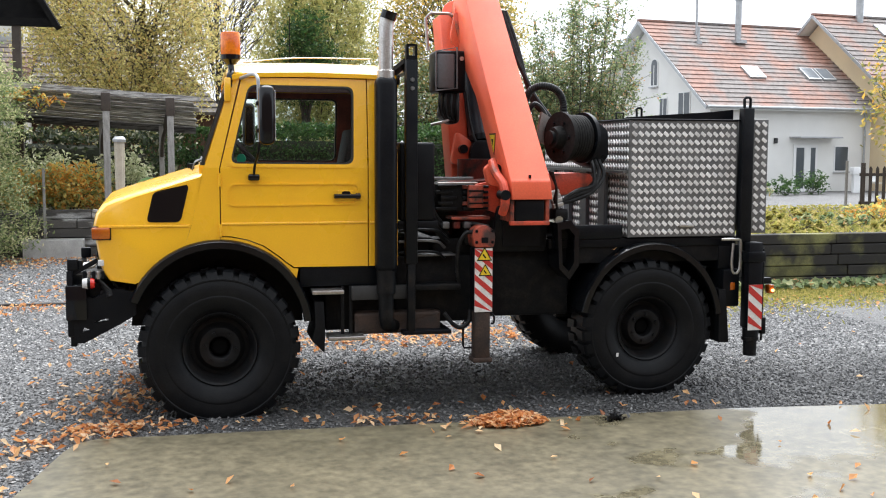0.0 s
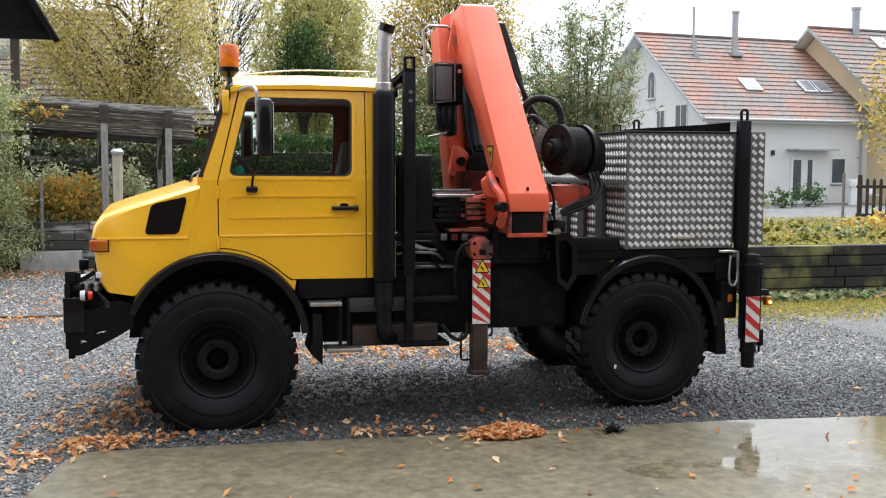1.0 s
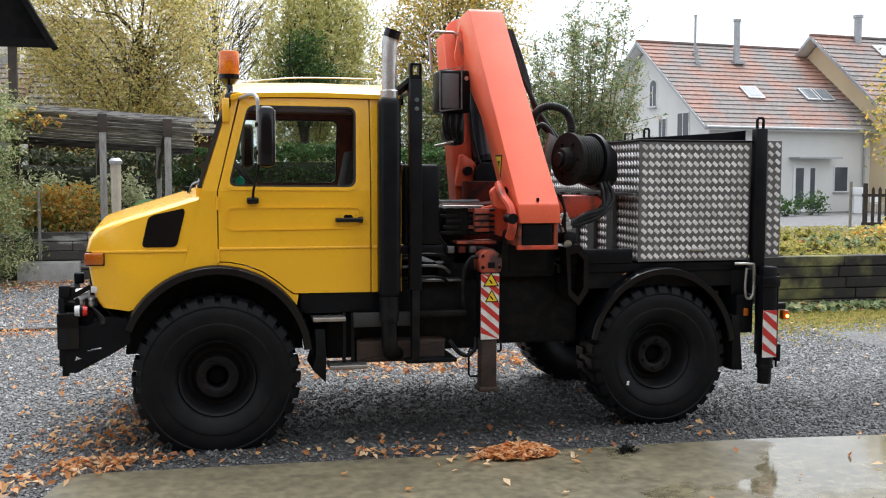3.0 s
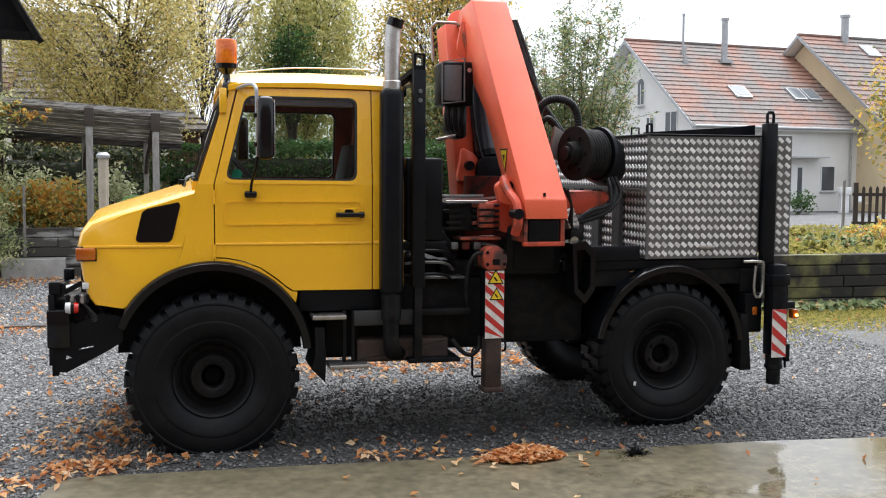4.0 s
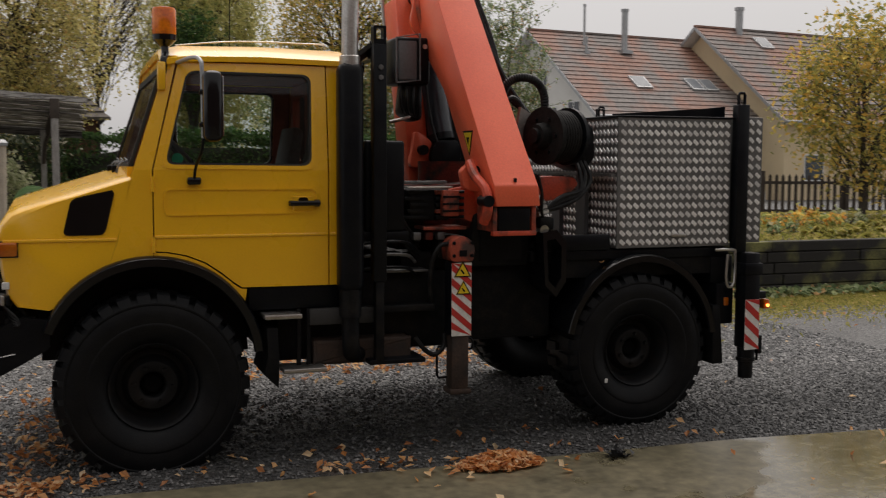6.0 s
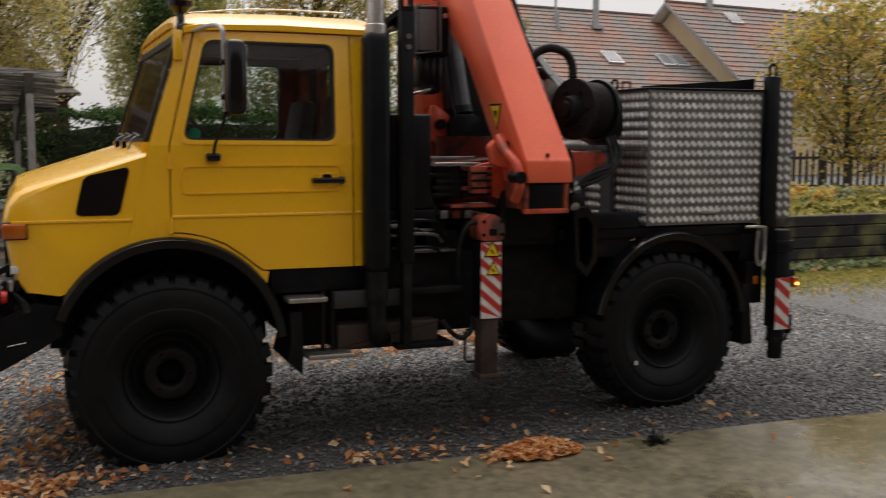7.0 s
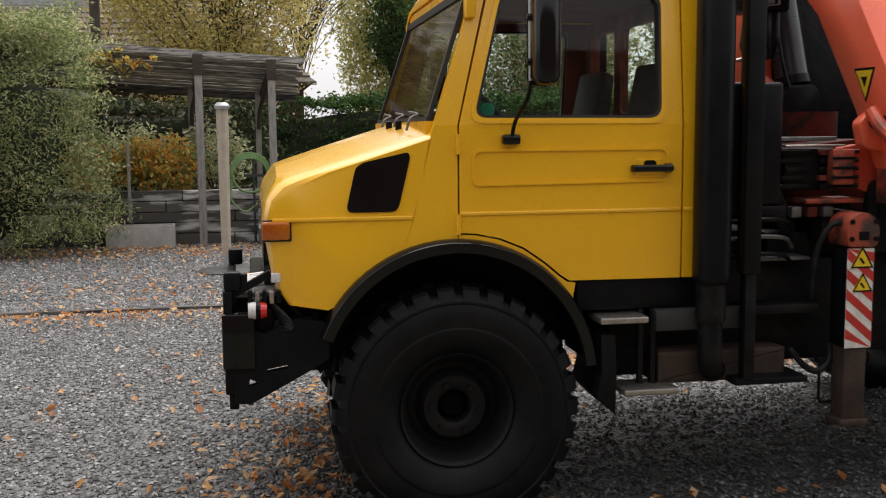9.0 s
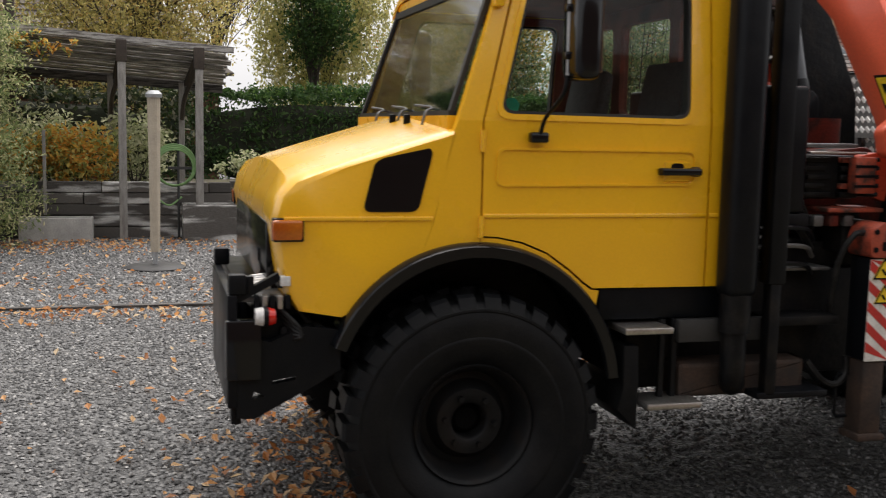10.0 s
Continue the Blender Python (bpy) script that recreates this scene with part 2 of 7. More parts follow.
GREEN_LEAF = leafy("green_leaf", [(0, (0.11, 0.16, 0.075)), (0.5, (0.25, 0.32, 0.15)), (0.85, (0.46, 0.50, 0.27)), (1, (0.66, 0.34, 0.15))])
ORANGE_LEAF = leafy("orange_shrub_leaf", [(0, (0.66, 0.27, 0.05)), (0.3, (0.80, 0.48, 0.10)), (0.55, (0.78, 0.66, 0.22)), (0.75, (0.46, 0.50, 0.18)), (1, (0.24, 0.32, 0.11))])
CREAM_LEAF = leafy("variegated_leaf", [(0, (0.240, 0.288, 0.120)), (0.5, (0.480, 0.504, 0.312)), (1, (0.660, 0.648, 0.456))])
FALLEN = leafy("fallen_leaf", [(0, (0.28, 0.10, 0.035)), (0.3, (0.58, 0.23, 0.07)), (0.65, (0.78, 0.43, 0.18)), (1, (0.84, 0.64, 0.40))], 0.45)
WEEDS = leafy("grass_blade", [(0, (0.180, 0.195, 0.045)), (0.5, (0.390, 0.360, 0.090)), (1, (0.540, 0.435, 0.165))])
STONE = leafy("gravel_stone", [(0, (0.045, 0.045, 0.0445)), (0.45, (0.125, 0.1245, 0.123)), (0.88, (0.24, 0.238, 0.233)), (1, (0.42, 0.41, 0.39))], 0.45, 0.0)


def shade_lane(m, colour):
    """Wet gravel and painted truck shade along the whole apron edge; ragged border."""
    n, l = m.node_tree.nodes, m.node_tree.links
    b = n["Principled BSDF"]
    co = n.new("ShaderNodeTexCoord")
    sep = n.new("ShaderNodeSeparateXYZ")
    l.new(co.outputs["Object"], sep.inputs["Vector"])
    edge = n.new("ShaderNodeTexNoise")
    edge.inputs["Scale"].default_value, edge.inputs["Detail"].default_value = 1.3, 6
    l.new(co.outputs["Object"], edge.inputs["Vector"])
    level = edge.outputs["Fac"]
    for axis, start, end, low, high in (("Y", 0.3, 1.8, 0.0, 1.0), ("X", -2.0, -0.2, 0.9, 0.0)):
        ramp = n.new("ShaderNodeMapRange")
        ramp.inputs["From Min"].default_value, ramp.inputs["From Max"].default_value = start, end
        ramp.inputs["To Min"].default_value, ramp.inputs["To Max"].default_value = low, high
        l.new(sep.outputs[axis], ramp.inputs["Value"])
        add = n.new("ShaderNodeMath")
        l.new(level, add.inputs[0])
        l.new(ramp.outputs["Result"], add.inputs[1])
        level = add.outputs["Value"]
    # down to 0.30: truck shade put into the gravel colour beside the apron
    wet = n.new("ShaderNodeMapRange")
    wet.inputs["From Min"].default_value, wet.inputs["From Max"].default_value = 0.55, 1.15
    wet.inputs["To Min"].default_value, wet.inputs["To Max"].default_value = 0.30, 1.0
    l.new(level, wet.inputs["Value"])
    darken = n.new("ShaderNodeMixRGB")
    darken.blend_type = "MULTIPLY"
    darken.inputs["Fac"].default_value = 1
    l.new(colour, darken.inputs["Color1"])
    l.new(wet.outputs["Result"], darken.inputs["Color2"])
    l.new(darken.outputs["Color"], b.inputs["Base Color"])


def ground_material():
    """Grey crushed stone with mixed pale and dark pieces."""
    m = mat("gravel", (0.12, 0.119, 0.117), 0.6, second=(0.08, 0.0795, 0.078), scale=1.2, grain=0.3, grain_scale=45)
    n, l = m.node_tree.nodes, m.node_tree.links
    b = n["Principled BSDF"]
    co = n.new("ShaderNodeTexCoord")
    v = n.new("ShaderNodeTexVoronoi")
    v.inputs["Scale"].default_value = 48
    l.new(co.outputs["Object"], v.inputs["Vector"])
    bw = n.new("ShaderNodeSeparateColor")
    l.new(v.outputs["Color"], bw.inputs["Color"])
    rr = n.new("ShaderNodeMapRange")
    rr.inputs["To Min"].default_value, rr.inputs["To Max"].default_value = 0.35, 1.75
    l.new(bw.outputs["Red"], rr.inputs["Value"])
    mul = n.new("ShaderNodeMixRGB")
    mul.blend_type = "MULTIPLY"
    mul.inputs["Fac"].default_value = 1
    old = b.inputs["Base Color"].links[0].from_socket
    l.new(old, mul.inputs["Color1"])
    l.new(rr.outputs["Result"], mul.inputs["Color2"])
    shade_lane(m, mul.outputs["Color"])
    bp = n.new("ShaderNodeBump")
    bp.inputs["Strength"].default_value, bp.inputs["Distance"].default_value = 0.9, 0.02
    inv = n.new("ShaderNodeMath")
    inv.operation = "SUBTRACT"
    inv.inputs[0].default_value = 1
    l.new(v.outputs["Distance"], inv.inputs[1])
    l.new(inv.outputs["Value"], bp.inputs["Height"])
    l.new(bp.outputs["Normal"], b.inputs["Normal"])
    return m


def slab_material():
    """Wet concrete: olive-grey, with puddles that mirror the sky."""
    m = mat("wet_concrete", (0.125, 0.109, 0.068), 0.42, second=(0.098, 0.086, 0.054), scale=2.4, contrast=(0.38, 0.66), grain=0.22, grain_scale=16, bump=0.03, bump_scale=60)
    n, l = m.node_tree.nodes, m.node_tree.links
    b = n["Principled BSDF"]
    co = n.new("ShaderNodeTexCoord")
    w = n.new("ShaderNodeTexNoise")
    w.inputs["Scale"].default_value, w.inputs["Detail"].default_value = 1.1, 7
    l.new(co.outputs["Object"], w.inputs["Vector"])
    sep = n.new("ShaderNodeSeparateXYZ")
    l.new(co.outputs["Object"], sep.inputs["Vector"])
    gx = n.new("ShaderNodeMapRange")
    gx.inputs["From Min"].default_value, gx.inputs["From Max"].default_value = 1.5, 4.0
    gx.inputs["To Min"].default_value, gx.inputs["To Max"].default_value = -0.2, 0.10
    l.new(sep.outputs["X"], gx.inputs["Value"])
    add = n.new("ShaderNodeMath")
    l.new(w.outputs["Fac"], add.inputs[0])
    l.new(gx.outputs["Result"], add.inputs[1])
    wet = n.new("ShaderNodeMapRange")
    wet.inputs["From Min"].default_value, wet.inputs["From Max"].default_value = 0.50, 0.56
    wet.inputs["To Min"].default_value, wet.inputs["To Max"].default_value = 0.40, 0.035
    l.new(add.outputs["Value"], wet.inputs["Value"])
    l.new(wet.outputs["Result"], b.inputs["Roughness"])
    return m


for m in (BLACK, GRIME, RUBBER, RIM, HOSE, RED_DARK, ROPE):
    dull(m, 0.14)
dull(SATIN, 0.36)
for m in (HUB_SHADE, BLACK_WOOD):
    dull(m, 0.06)
GRAVEL = ground_material()
# the loose stones get the same painted truck shade
shade_lane(STONE, STONE.node_tree.nodes["Principled BSDF"].inputs["Base Color"].links[0].from_socket)
SLAB = slab_material()


# ---- mesh helpers ----
def link(name, bm, material, parent=None, label="", smooth=False):
    me = bpy.data.meshes.new(name)
    bmesh.ops.recalc_face_normals(bm, faces=bm.faces)
    bm.to_mesh(me)
    bm.free()
    me.materials.append(material)
    if smooth:
        for p in me.polygons:
            p.use_smooth = True
        me.set_sharp_from_angle(angle=radians(35))
    ob = new(name, me)
    if parent is not None:
        ob.parent = parent
    if label:
        ob["label"] = label
    return ob


def part(name, bm, material, parent, label="", smooth=True):
    return link(name, bm, material, parent, label, smooth)


def thing(name, label, category, at=(0, 0, 0), group="", kind=""):
    ob = new(name)
    ob.location = at
    return tagged(ob, label, category, group, kind)


def box(x0, x1, y0, y1, z0, z1, bevel=0.0, seg=2, bm=None):
    own = bmesh.new()
    bmesh.ops.create_cube(own, size=1, matrix=Matrix.Translation(((x0 + x1) / 2, (y0 + y1) / 2, (z0 + z1) / 2)) @ Matrix.Diagonal((x1 - x0, y1 - y0, z1 - z0, 1)))
    if bevel:
        bmesh.ops.bevel(own, geom=own.edges[:], offset=bevel, segments=seg, affect="EDGES", profile=0.5)
    return merge(bm, own)


def merge(bm, own):
    if bm is None:
        return own
    me = bpy.data.meshes.new("joined")
    own.to_mesh(me)
    own.free()
    bm.from_mesh(me)
    bpy.data.meshes.remove(me)
    return bm


def prism(poly, y0, y1, bevel=0.0, seg=2, bm=None):
    """A polygon in x and z, extruded from y0 to y1."""
    own = bmesh.new()
    a = [own.verts.new((x, y0, z)) for x, z in poly]
    b = [own.verts.new((x, y1, z)) for x, z in poly]
    k = len(poly)
    own.faces.new(a)
    own.faces.new(b[::-1])
    for i in range(k):
        own.faces.new((a[i], b[i], b[(i + 1) % k], a[(i + 1) % k]))
    bmesh.ops.recalc_face_normals(own, faces=own.faces)
    if bevel:
        bmesh.ops.bevel(own, geom=own.edges[:], offset=bevel, segments=seg, affect="EDGES", profile=0.5)
    return merge(bm, own)


def plate(outer, holes, y0, y1, lean=None, bm=None):
    """A sheet with holes in x and z, from y0 to y1; lean moves each point sideways by its height."""
    from mathutils.geometry import tessellate_polygon
    own = bmesh.new()
    loops = [outer] + list(holes)
    flat = [p for lp in loops for p in lp]
    tris = tessellate_polygon([[Vector((x, z, 0)) for x, z in lp] for lp in loops])
    off = lean or (lambda x, z: 0)
    a = [own.verts.new((x, y0 + off(x, z), z)) for x, z in flat]
    b = [own.verts.new((x, y1 + off(x, z), z)) for x, z in flat]
    for i, j, k in tris:
        own.faces.new((a[i], a[j], a[k]))
        own.faces.new((b[k], b[j], b[i]))
    s = 0
    for lp in loops:
        k = len(lp)
        for i in range(k):
            own.faces.new((a[s + i], b[s + i], b[s + (i + 1) % k], a[s + (i + 1) % k]))
        s += k
    return merge(bm, own)


def rounded(poly, r, seg=4):
    """The polygon with its corners rounded."""
    out = []
    k = len(poly)
    for i in range(k):
        p, a, c = Vector(poly[i]), Vector(poly[i - 1]), Vector(poly[(i + 1) % k])
        u, v = (a - p), (c - p)
        d = min(r, u.length * 0.45, v.length * 0.45)
        s, e = p + u.normalized() * d, p + v.normalized() * d
        for j in range(seg + 1):
            t = j / seg
            q = s * (1 - t) ** 2 + p * 2 * t * (1 - t) + e * t * t
            out.append((q.x, q.y))
    return out


def cyl(p0, p1, r, r1=None, seg=16, bm=None):
    own = bmesh.new()
    p0, p1 = Vector(p0), Vector(p1)
    d = p1 - p0
    m = Matrix.Translation((p0 + p1) / 2) @ d.to_track_quat("Z", "Y").to_matrix().to_4x4()
    bmesh.ops.create_cone(own, cap_ends=True, segments=seg, radius1=r, radius2=r if r1 is None else r1, depth=d.length, matrix=m)
    return merge(bm, own)


def tube(points, r, seg=8, smooth=6, bm=None, ribs=0.0):
    """A round bar through the points, with soft bends; ribs: the depth of its ribs, as a share of r."""
    own = bmesh.new()
    pts = [Vector(p) for p in points]
    if smooth and len(pts) > 2:
        fine = []
        ext = [pts[0] * 2 - pts[1]] + pts + [pts[-1] * 2 - pts[-2]]
        for i in range(1, len(ext) - 2):
            a, b, c, d = ext[i - 1:i + 3]
            for j in range(smooth):
                t = j / smooth
                fine.append(0.5 * (2 * b + (c - a) * t + (2 * a - 5 * b + 4 * c - d) * t * t + (3 * b - a - 3 * c + d) * t ** 3))
        pts = fine + [pts[-1]]
    rings = []
    up = Vector((0.13, 0.27, 0.95))
    for i, p in enumerate(pts):
        d = (pts[min(i + 1, len(pts) - 1)] - pts[max(i - 1, 0)]).normalized()
        u = d.cross(up)
        if u.length < 0.05:
            u = d.cross(Vector((1, 0, 0)))
        u.normalize()
        v = d.cross(u).normalized()
        up = u.cross(d)
        rings.append([own.verts.new(p + (u * math.cos(2 * math.pi * k / seg) + v * math.sin(2 * math.pi * k / seg)) * r * (1 + ribs * (i % 2))) for k in range(seg)])
    for a, b in zip(rings, rings[1:]):
        for k in range(seg):
            own.faces.new((a[k], a[(k + 1) % seg], b[(k + 1) % seg], b[k]))
    own.faces.new(rings[0])
    own.faces.new(rings[-1][::-1])
    return merge(bm, own)


def lathe(profile, seg=48, bm=None, centre=(0, 0, 0)):
    """A profile of (radius, y), turned about the y axis through centre."""
    own = bmesh.new()
    c = Vector(centre)
    rings = []
    for r, y in profile:
        rings.append([own.verts.new(c + Vector((r * math.cos(2 * math.pi * k / seg), y, r * math.sin(2 * math.pi * k / seg)))) for k in range(seg)])
    for a, b in zip(rings, rings[1:]):
        for k in range(seg):
            own.faces.new((a[k], a[(k + 1) % seg], b[(k + 1) % seg], b[k]))
    return merge(bm, own)


def beam(p0, p1, w, h, across=(1, 0, 0), bevel=0.0, bm=None, w1=None, h1=None):
    """A box from p0 to p1, w wide along across and h deep square to both; it may taper to w1 and h1."""
    own = bmesh.new()
    p0, p1, across = Vector(p0), Vector(p1), Vector(across)
    d = (p1 - p0).normalized()
    u = (across - d * across.dot(d)).normalized()
    v = d.cross(u)
    rings = []
    for p, a, b in ((p0, w, h), (p1, w1 or w, h1 or h)):
        rings.append([own.verts.new(p + u * a / 2 * i + v * b / 2 * j) for i, j in ((-1, -1), (1, -1), (1, 1), (-1, 1))])
    own.faces.new(rings[0])
    own.faces.new(rings[1][::-1])
    for k in range(4):
        own.faces.new((rings[0][k], rings[1][k], rings[1][(k + 1) % 4], rings[0][(k + 1) % 4]))
    bmesh.ops.recalc_face_normals(own, faces=own.faces)
    if bevel:
        bmesh.ops.bevel(own, geom=own.edges[:], offset=bevel, segments=2, affect="EDGES", profile=0.5)
    return merge(bm, own)


def from_arrays(name, verts, faces, material, parent=None, label=""):
    me = bpy.data.meshes.new(name)
    me.from_pydata(verts, [], faces)
    me.materials.append(material)
    ob = new(name, me)
    if parent is not None:
        ob.parent = parent
    if label:
        ob["label"] = label
    return ob


def leaves(centres, size, rng, droop=0.0, narrow=0.6, level=1.0):
    """Folded leaves of four triangles round the centres, each turned at random."""
    n = len(centres)
    s = size * rng.uniform(0.6, 1.35, n)
    az, tilt, roll = rng.uniform(0, 2 * np.pi, n), rng.normal(0, 0.6 * level, n) - droop, rng.normal(0, 0.7 * level, n)
    ax = np.stack([np.cos(az) * np.cos(tilt), np.sin(az) * np.cos(tilt), np.sin(tilt)], 1)
    side = np.stack([-np.sin(az) * np.cos(roll), np.cos(az) * np.cos(roll), np.sin(roll)], 1)
    up = np.cross(ax, side)
    shape = ((-0.5, 0, 0), (0.05, 0.5 * narrow, 0.14), (0.5, 0, 0.02), (0.05, -0.5 * narrow, 0.14), (0.0, 0, -0.02))
    v = np.concatenate([(centres + s[:, None] * (ax * a + side * b + up * c))[:, None, :] for a, b, c in shape], 1).reshape(-1, 3)
    f = [(5 * i + a, 5 * i + b, 5 * i + 4) for i in range(n) for a, b in ((0, 1), (1, 2), (2, 3), (3, 0))]
    return v.tolist(), f


# ---- ground ----
def ground():
    bm = bmesh.new()
    bmesh.ops.create_grid(bm, x_segments=1, y_segments=1, size=400)
    tagged(link("ground", bm, GRAVEL), "wet grey crushed-stone gravel yard", "ground", kind="structure")
    edge = [(-0.78, -0.50), (-0.90, -0.56), (-0.96, -0.75), (-1.12, -1.6), (-1.5, -3.4), (-3.4, -14), (14, -14), (14, -1.6), (4.8, -0.77), (3.6, -0.64), (1.7, -0.60), (0.4, -0.54)]
    bm = plate([(x, y) for x, y in edge], [], -0.12, 0.022)
    for v in bm.verts:
        v.co = Vector((v.co.x, v.co.z, v.co.y))
    tagged(link("pavement", bm, SLAB), "wet olive-grey concrete apron with puddles", "pavement", kind="structure")


ground()


# ---- the truck: x runs from nose to tail, y from the near side to the far side ----
W = 2.0
truck = thing("crane_truck", "yellow off-road truck with black chassis and red crane on gravel", "truck")
LEAN = lambda x, z: max(0.0, z - 1.74) * 0.11


def far(poly_lean):
    return lambda x, z: -poly_lean(x, z)


def arch(cx, cz, r, a0, a1, n=14):
    return [(cx + r * math.cos(radians(a0 + (a1 - a0) * i / n)), cz + r * math.sin(radians(a0 + (a1 - a0) * i / n))) for i in range(n + 1)]


def cab():
    # nose and bonnet, lofted across the width
    def section(y, back, drop, crown):
        up = lambda x: (x + 0.745) / 0.642 * 0.201
        pts = [(-0.735 + back * 0.6, 0.978), (-0.782 + back, 1.035), (-0.805 + back, 1.15), (-0.83 + back, 1.325), (-0.835 + back, 1.345), (-0.815 + back * 1.2, 1.43),
               (-0.765 + back * 1.3, 1.495 - drop + crown)]
        for x in (-0.70, -0.55, -0.40, -0.25, -0.105):
            pts.append((x + (back if x < -0.6 else 0), 1.505 + up(x) - drop + crown))
        pts += [(-0.185, 1.335), (-0.235, 1.19)]
        pts += arch(0, 0.60, 0.635, 118, 144, 4) + [(-0.56, 0.952)]
        return [(x, y, z) for x, z in pts]
    bm = bmesh.new()
    ys = [(0.0, 0.045, 0.022, 0), (0.012, 0.022, 0.009, 0), (0.045, 0.008, 0.0, 0), (0.11, 0.0, 0.0, 0.008), (0.4, 0.004, 0, 0.03), (0.7, 0.006, 0, 0.05), (1.0, 0.006, 0, 0.055)]
    ys = ys + [(W - y, b, d, c) for y, b, d, c in ys[-2::-1]]
    rings = [[bm.verts.new(p) for p in section(*s)] for s in ys]
    for a, b in zip(rings, rings[1:]):
        for k in range(len(a)):
            bm.faces.new((a[k], a[(k + 1) % len(a)], b[(k + 1) % len(a)], b[k]))
    bm.faces.new(rings[0])
    bm.faces.new(rings[-1][::-1])
    nose = part("bonnet", bm, YELLOW, truck, "yellow sloping bonnet with a worn top")
    for y0, y1 in ((-0.006, 0.004), (W - 0.004, W + 0.006)):
        part("air_vent", vent_plate(y0, y1), SATIN, nose, "black slatted air vent")
    for i in range(9):
        z = 1.385 + i * 0.021
        x0 = -0.466 + 0.05 * (z - 1.37) / 0.21
        x1 = -0.26 + 0.05 * (z - 1.37) / 0.24
        part("vent_slat", box(x0 + 0.016, x1 - 0.016, -0.0072, -0.004, z, z + 0.014), SATIN, nose, smooth=False)
    for x, y in ((-0.80, 0.02), (-0.80, W - 0.02)):
        s = 1 if y < 1 else -1
        part("indicator_lamp", box(x - 0.035, x + 0.085, y - 0.045 if s > 0 else y - 0.01, y + 0.01 if s > 0 else y + 0.045, 1.262, 1.342, 0.012), AMBER, nose, "amber indicator lamp")
        part("lamp_rim", box(x - 0.03, x + 0.091, y - 0.028, y + 0.028, 1.255, 1.349, 0.006), SATIN, nose)
    part("crease", box(-0.79, -0.19, -0.009, 0.003, 1.336, 1.354, 0.005, 2), YELLOW, nose)
    part("grille", box(-0.83, -0.76, 0.25, 1.75, 1.02, 1.31, 0.01), SATIN, nose, "black front grille")
    for y in (0.42, 1.58):
        part("headlamp", cyl((-0.815, y, 1.17), (-0.78, y, 1.17), 0.075, 0.08, 24), BRIGHT_LENS, nose, "round clear headlamp")
    for x, y in ((-0.17, 0.55), (-0.19, 0.75)):
        part("washer_jet", box(x - 0.015, x + 0.015, y - 0.012, y + 0.012, 1.72, 1.765, 0.004), BLACK, nose)

    # cowl, pillars, rear strip
    for y0, y1, ln in ((0.0, 0.05, LEAN), (W - 0.05, W, far(LEAN))):
        cowl = [(-0.103, 1.708), (-0.183, 1.335), (-0.233, 1.195)] + arch(0, 0.60, 0.636, 110, 92, 4) + [(0.012, 1.236), (0.012, 1.741), (-0.09, 1.741)]
        part("cowl_panel", plate(cowl, [], y0, y1), YELLOW, truck)
        low = [(0.014, 1.264), (0.09, 1.260), (0.196, 1.238), (0.306, 1.193), (0.405, 1.123), (0.47, 1.068), (0.512, 1.038), (0.548, 1.034)]
        part("arch_panel", plate(low + arch(0, 0.60, 0.636, 33, 88.6, 10), [], y0 + 0.001, y1 - 0.001), YELLOW, truck)
        pillar = [(-0.09, 1.741), (0.012, 1.741), (0.165, 2.372), (0.115, 2.372)]
        part("front_pillar", plate(pillar, [], y0, y1, ln), YELLOW, truck)
        front = 1.052 if y0 < 1 else 1.177
        strip = [(front, 1.042), (1.262, 1.042), (1.262, 1.741), (front, 1.741)]
        part("rear_pillar", plate(strip, [], y0, y1), YELLOW, truck)
        strip = [(front, 1.741), (1.262, 1.741), (1.262, 2.372), (front, 2.372)]
        part("rear_pillar", plate(strip, [], y0, y1, ln), YELLOW, truck)
        part("pillar_crease", box(1.054, 1.262, y0 - 0.009, y0 + 0.002, 1.346, 1.364, 0.005, 2) if y0 < 1 else box(1.18, 1.262, y1 - 0.002, y1 + 0.009, 1.346, 1.364, 0.005, 2), YELLOW, truck)
        head = [(0.16, 2.374), (1.262, 2.374), (1.262, 2.40), (0.12, 2.40)]
        part("roof_gutter", plate(head, [], y0 - 0.012 + (0.07 if y0 < 1 else -0.07), y1 + 0.012 + (0.07 if y0 < 1 else -0.07)), YELLOW, truck)
    # roof, crowned
    bm = bmesh.new()
    rows = []
    for x, d in ((0.075, -0.035), (0.10, 0.0), (0.20, 0.022), (0.65, 0.034), (1.15, 0.026), (1.245, 0.006), (1.275, -0.035)):
        row = []
        for i in range(15):
            t = i / 14 * 2 - 1
            y = 1.0 + t * (0.945 if i not in (0, 14) else 0.955)
            z = 2.425 + d + 0.05 * (1 - abs(t) ** 4) - (0.05 if i in (0, 14) else 0)
            row.append(bm.verts.new((x, y, z)))
        rows.append(row)
    for a, b in zip(rows, rows[1:]):
        for i in range(14):
            bm.faces.new((a[i], a[i + 1], b[i + 1], b[i]))
    geom = bmesh.ops.extrude_face_region(bm, geom=bm.faces[:])
    for v in geom["geom"]:
        if isinstance(v, bmesh.types.BMVert):
            v.co.z = min(v.co.z - 0.03, 2.40)
    part("roof", bm, YELLOW, truck, "sun-bleached yellow cab roof")
    part("roof_lining", box(0.16, 1.24, 0.09, W - 0.09, 2.368, 2.382), TRIM, truck, smooth=False)
    part("roof_drip", box(1.262, 1.285, 0.03, 0.10, 2.33, 2.40, 0.01), SATIN, truck)
    # windscreen and its frame
    ws = lambda z: -0.10 + (z - 1.72) / 0.65 * 0.215
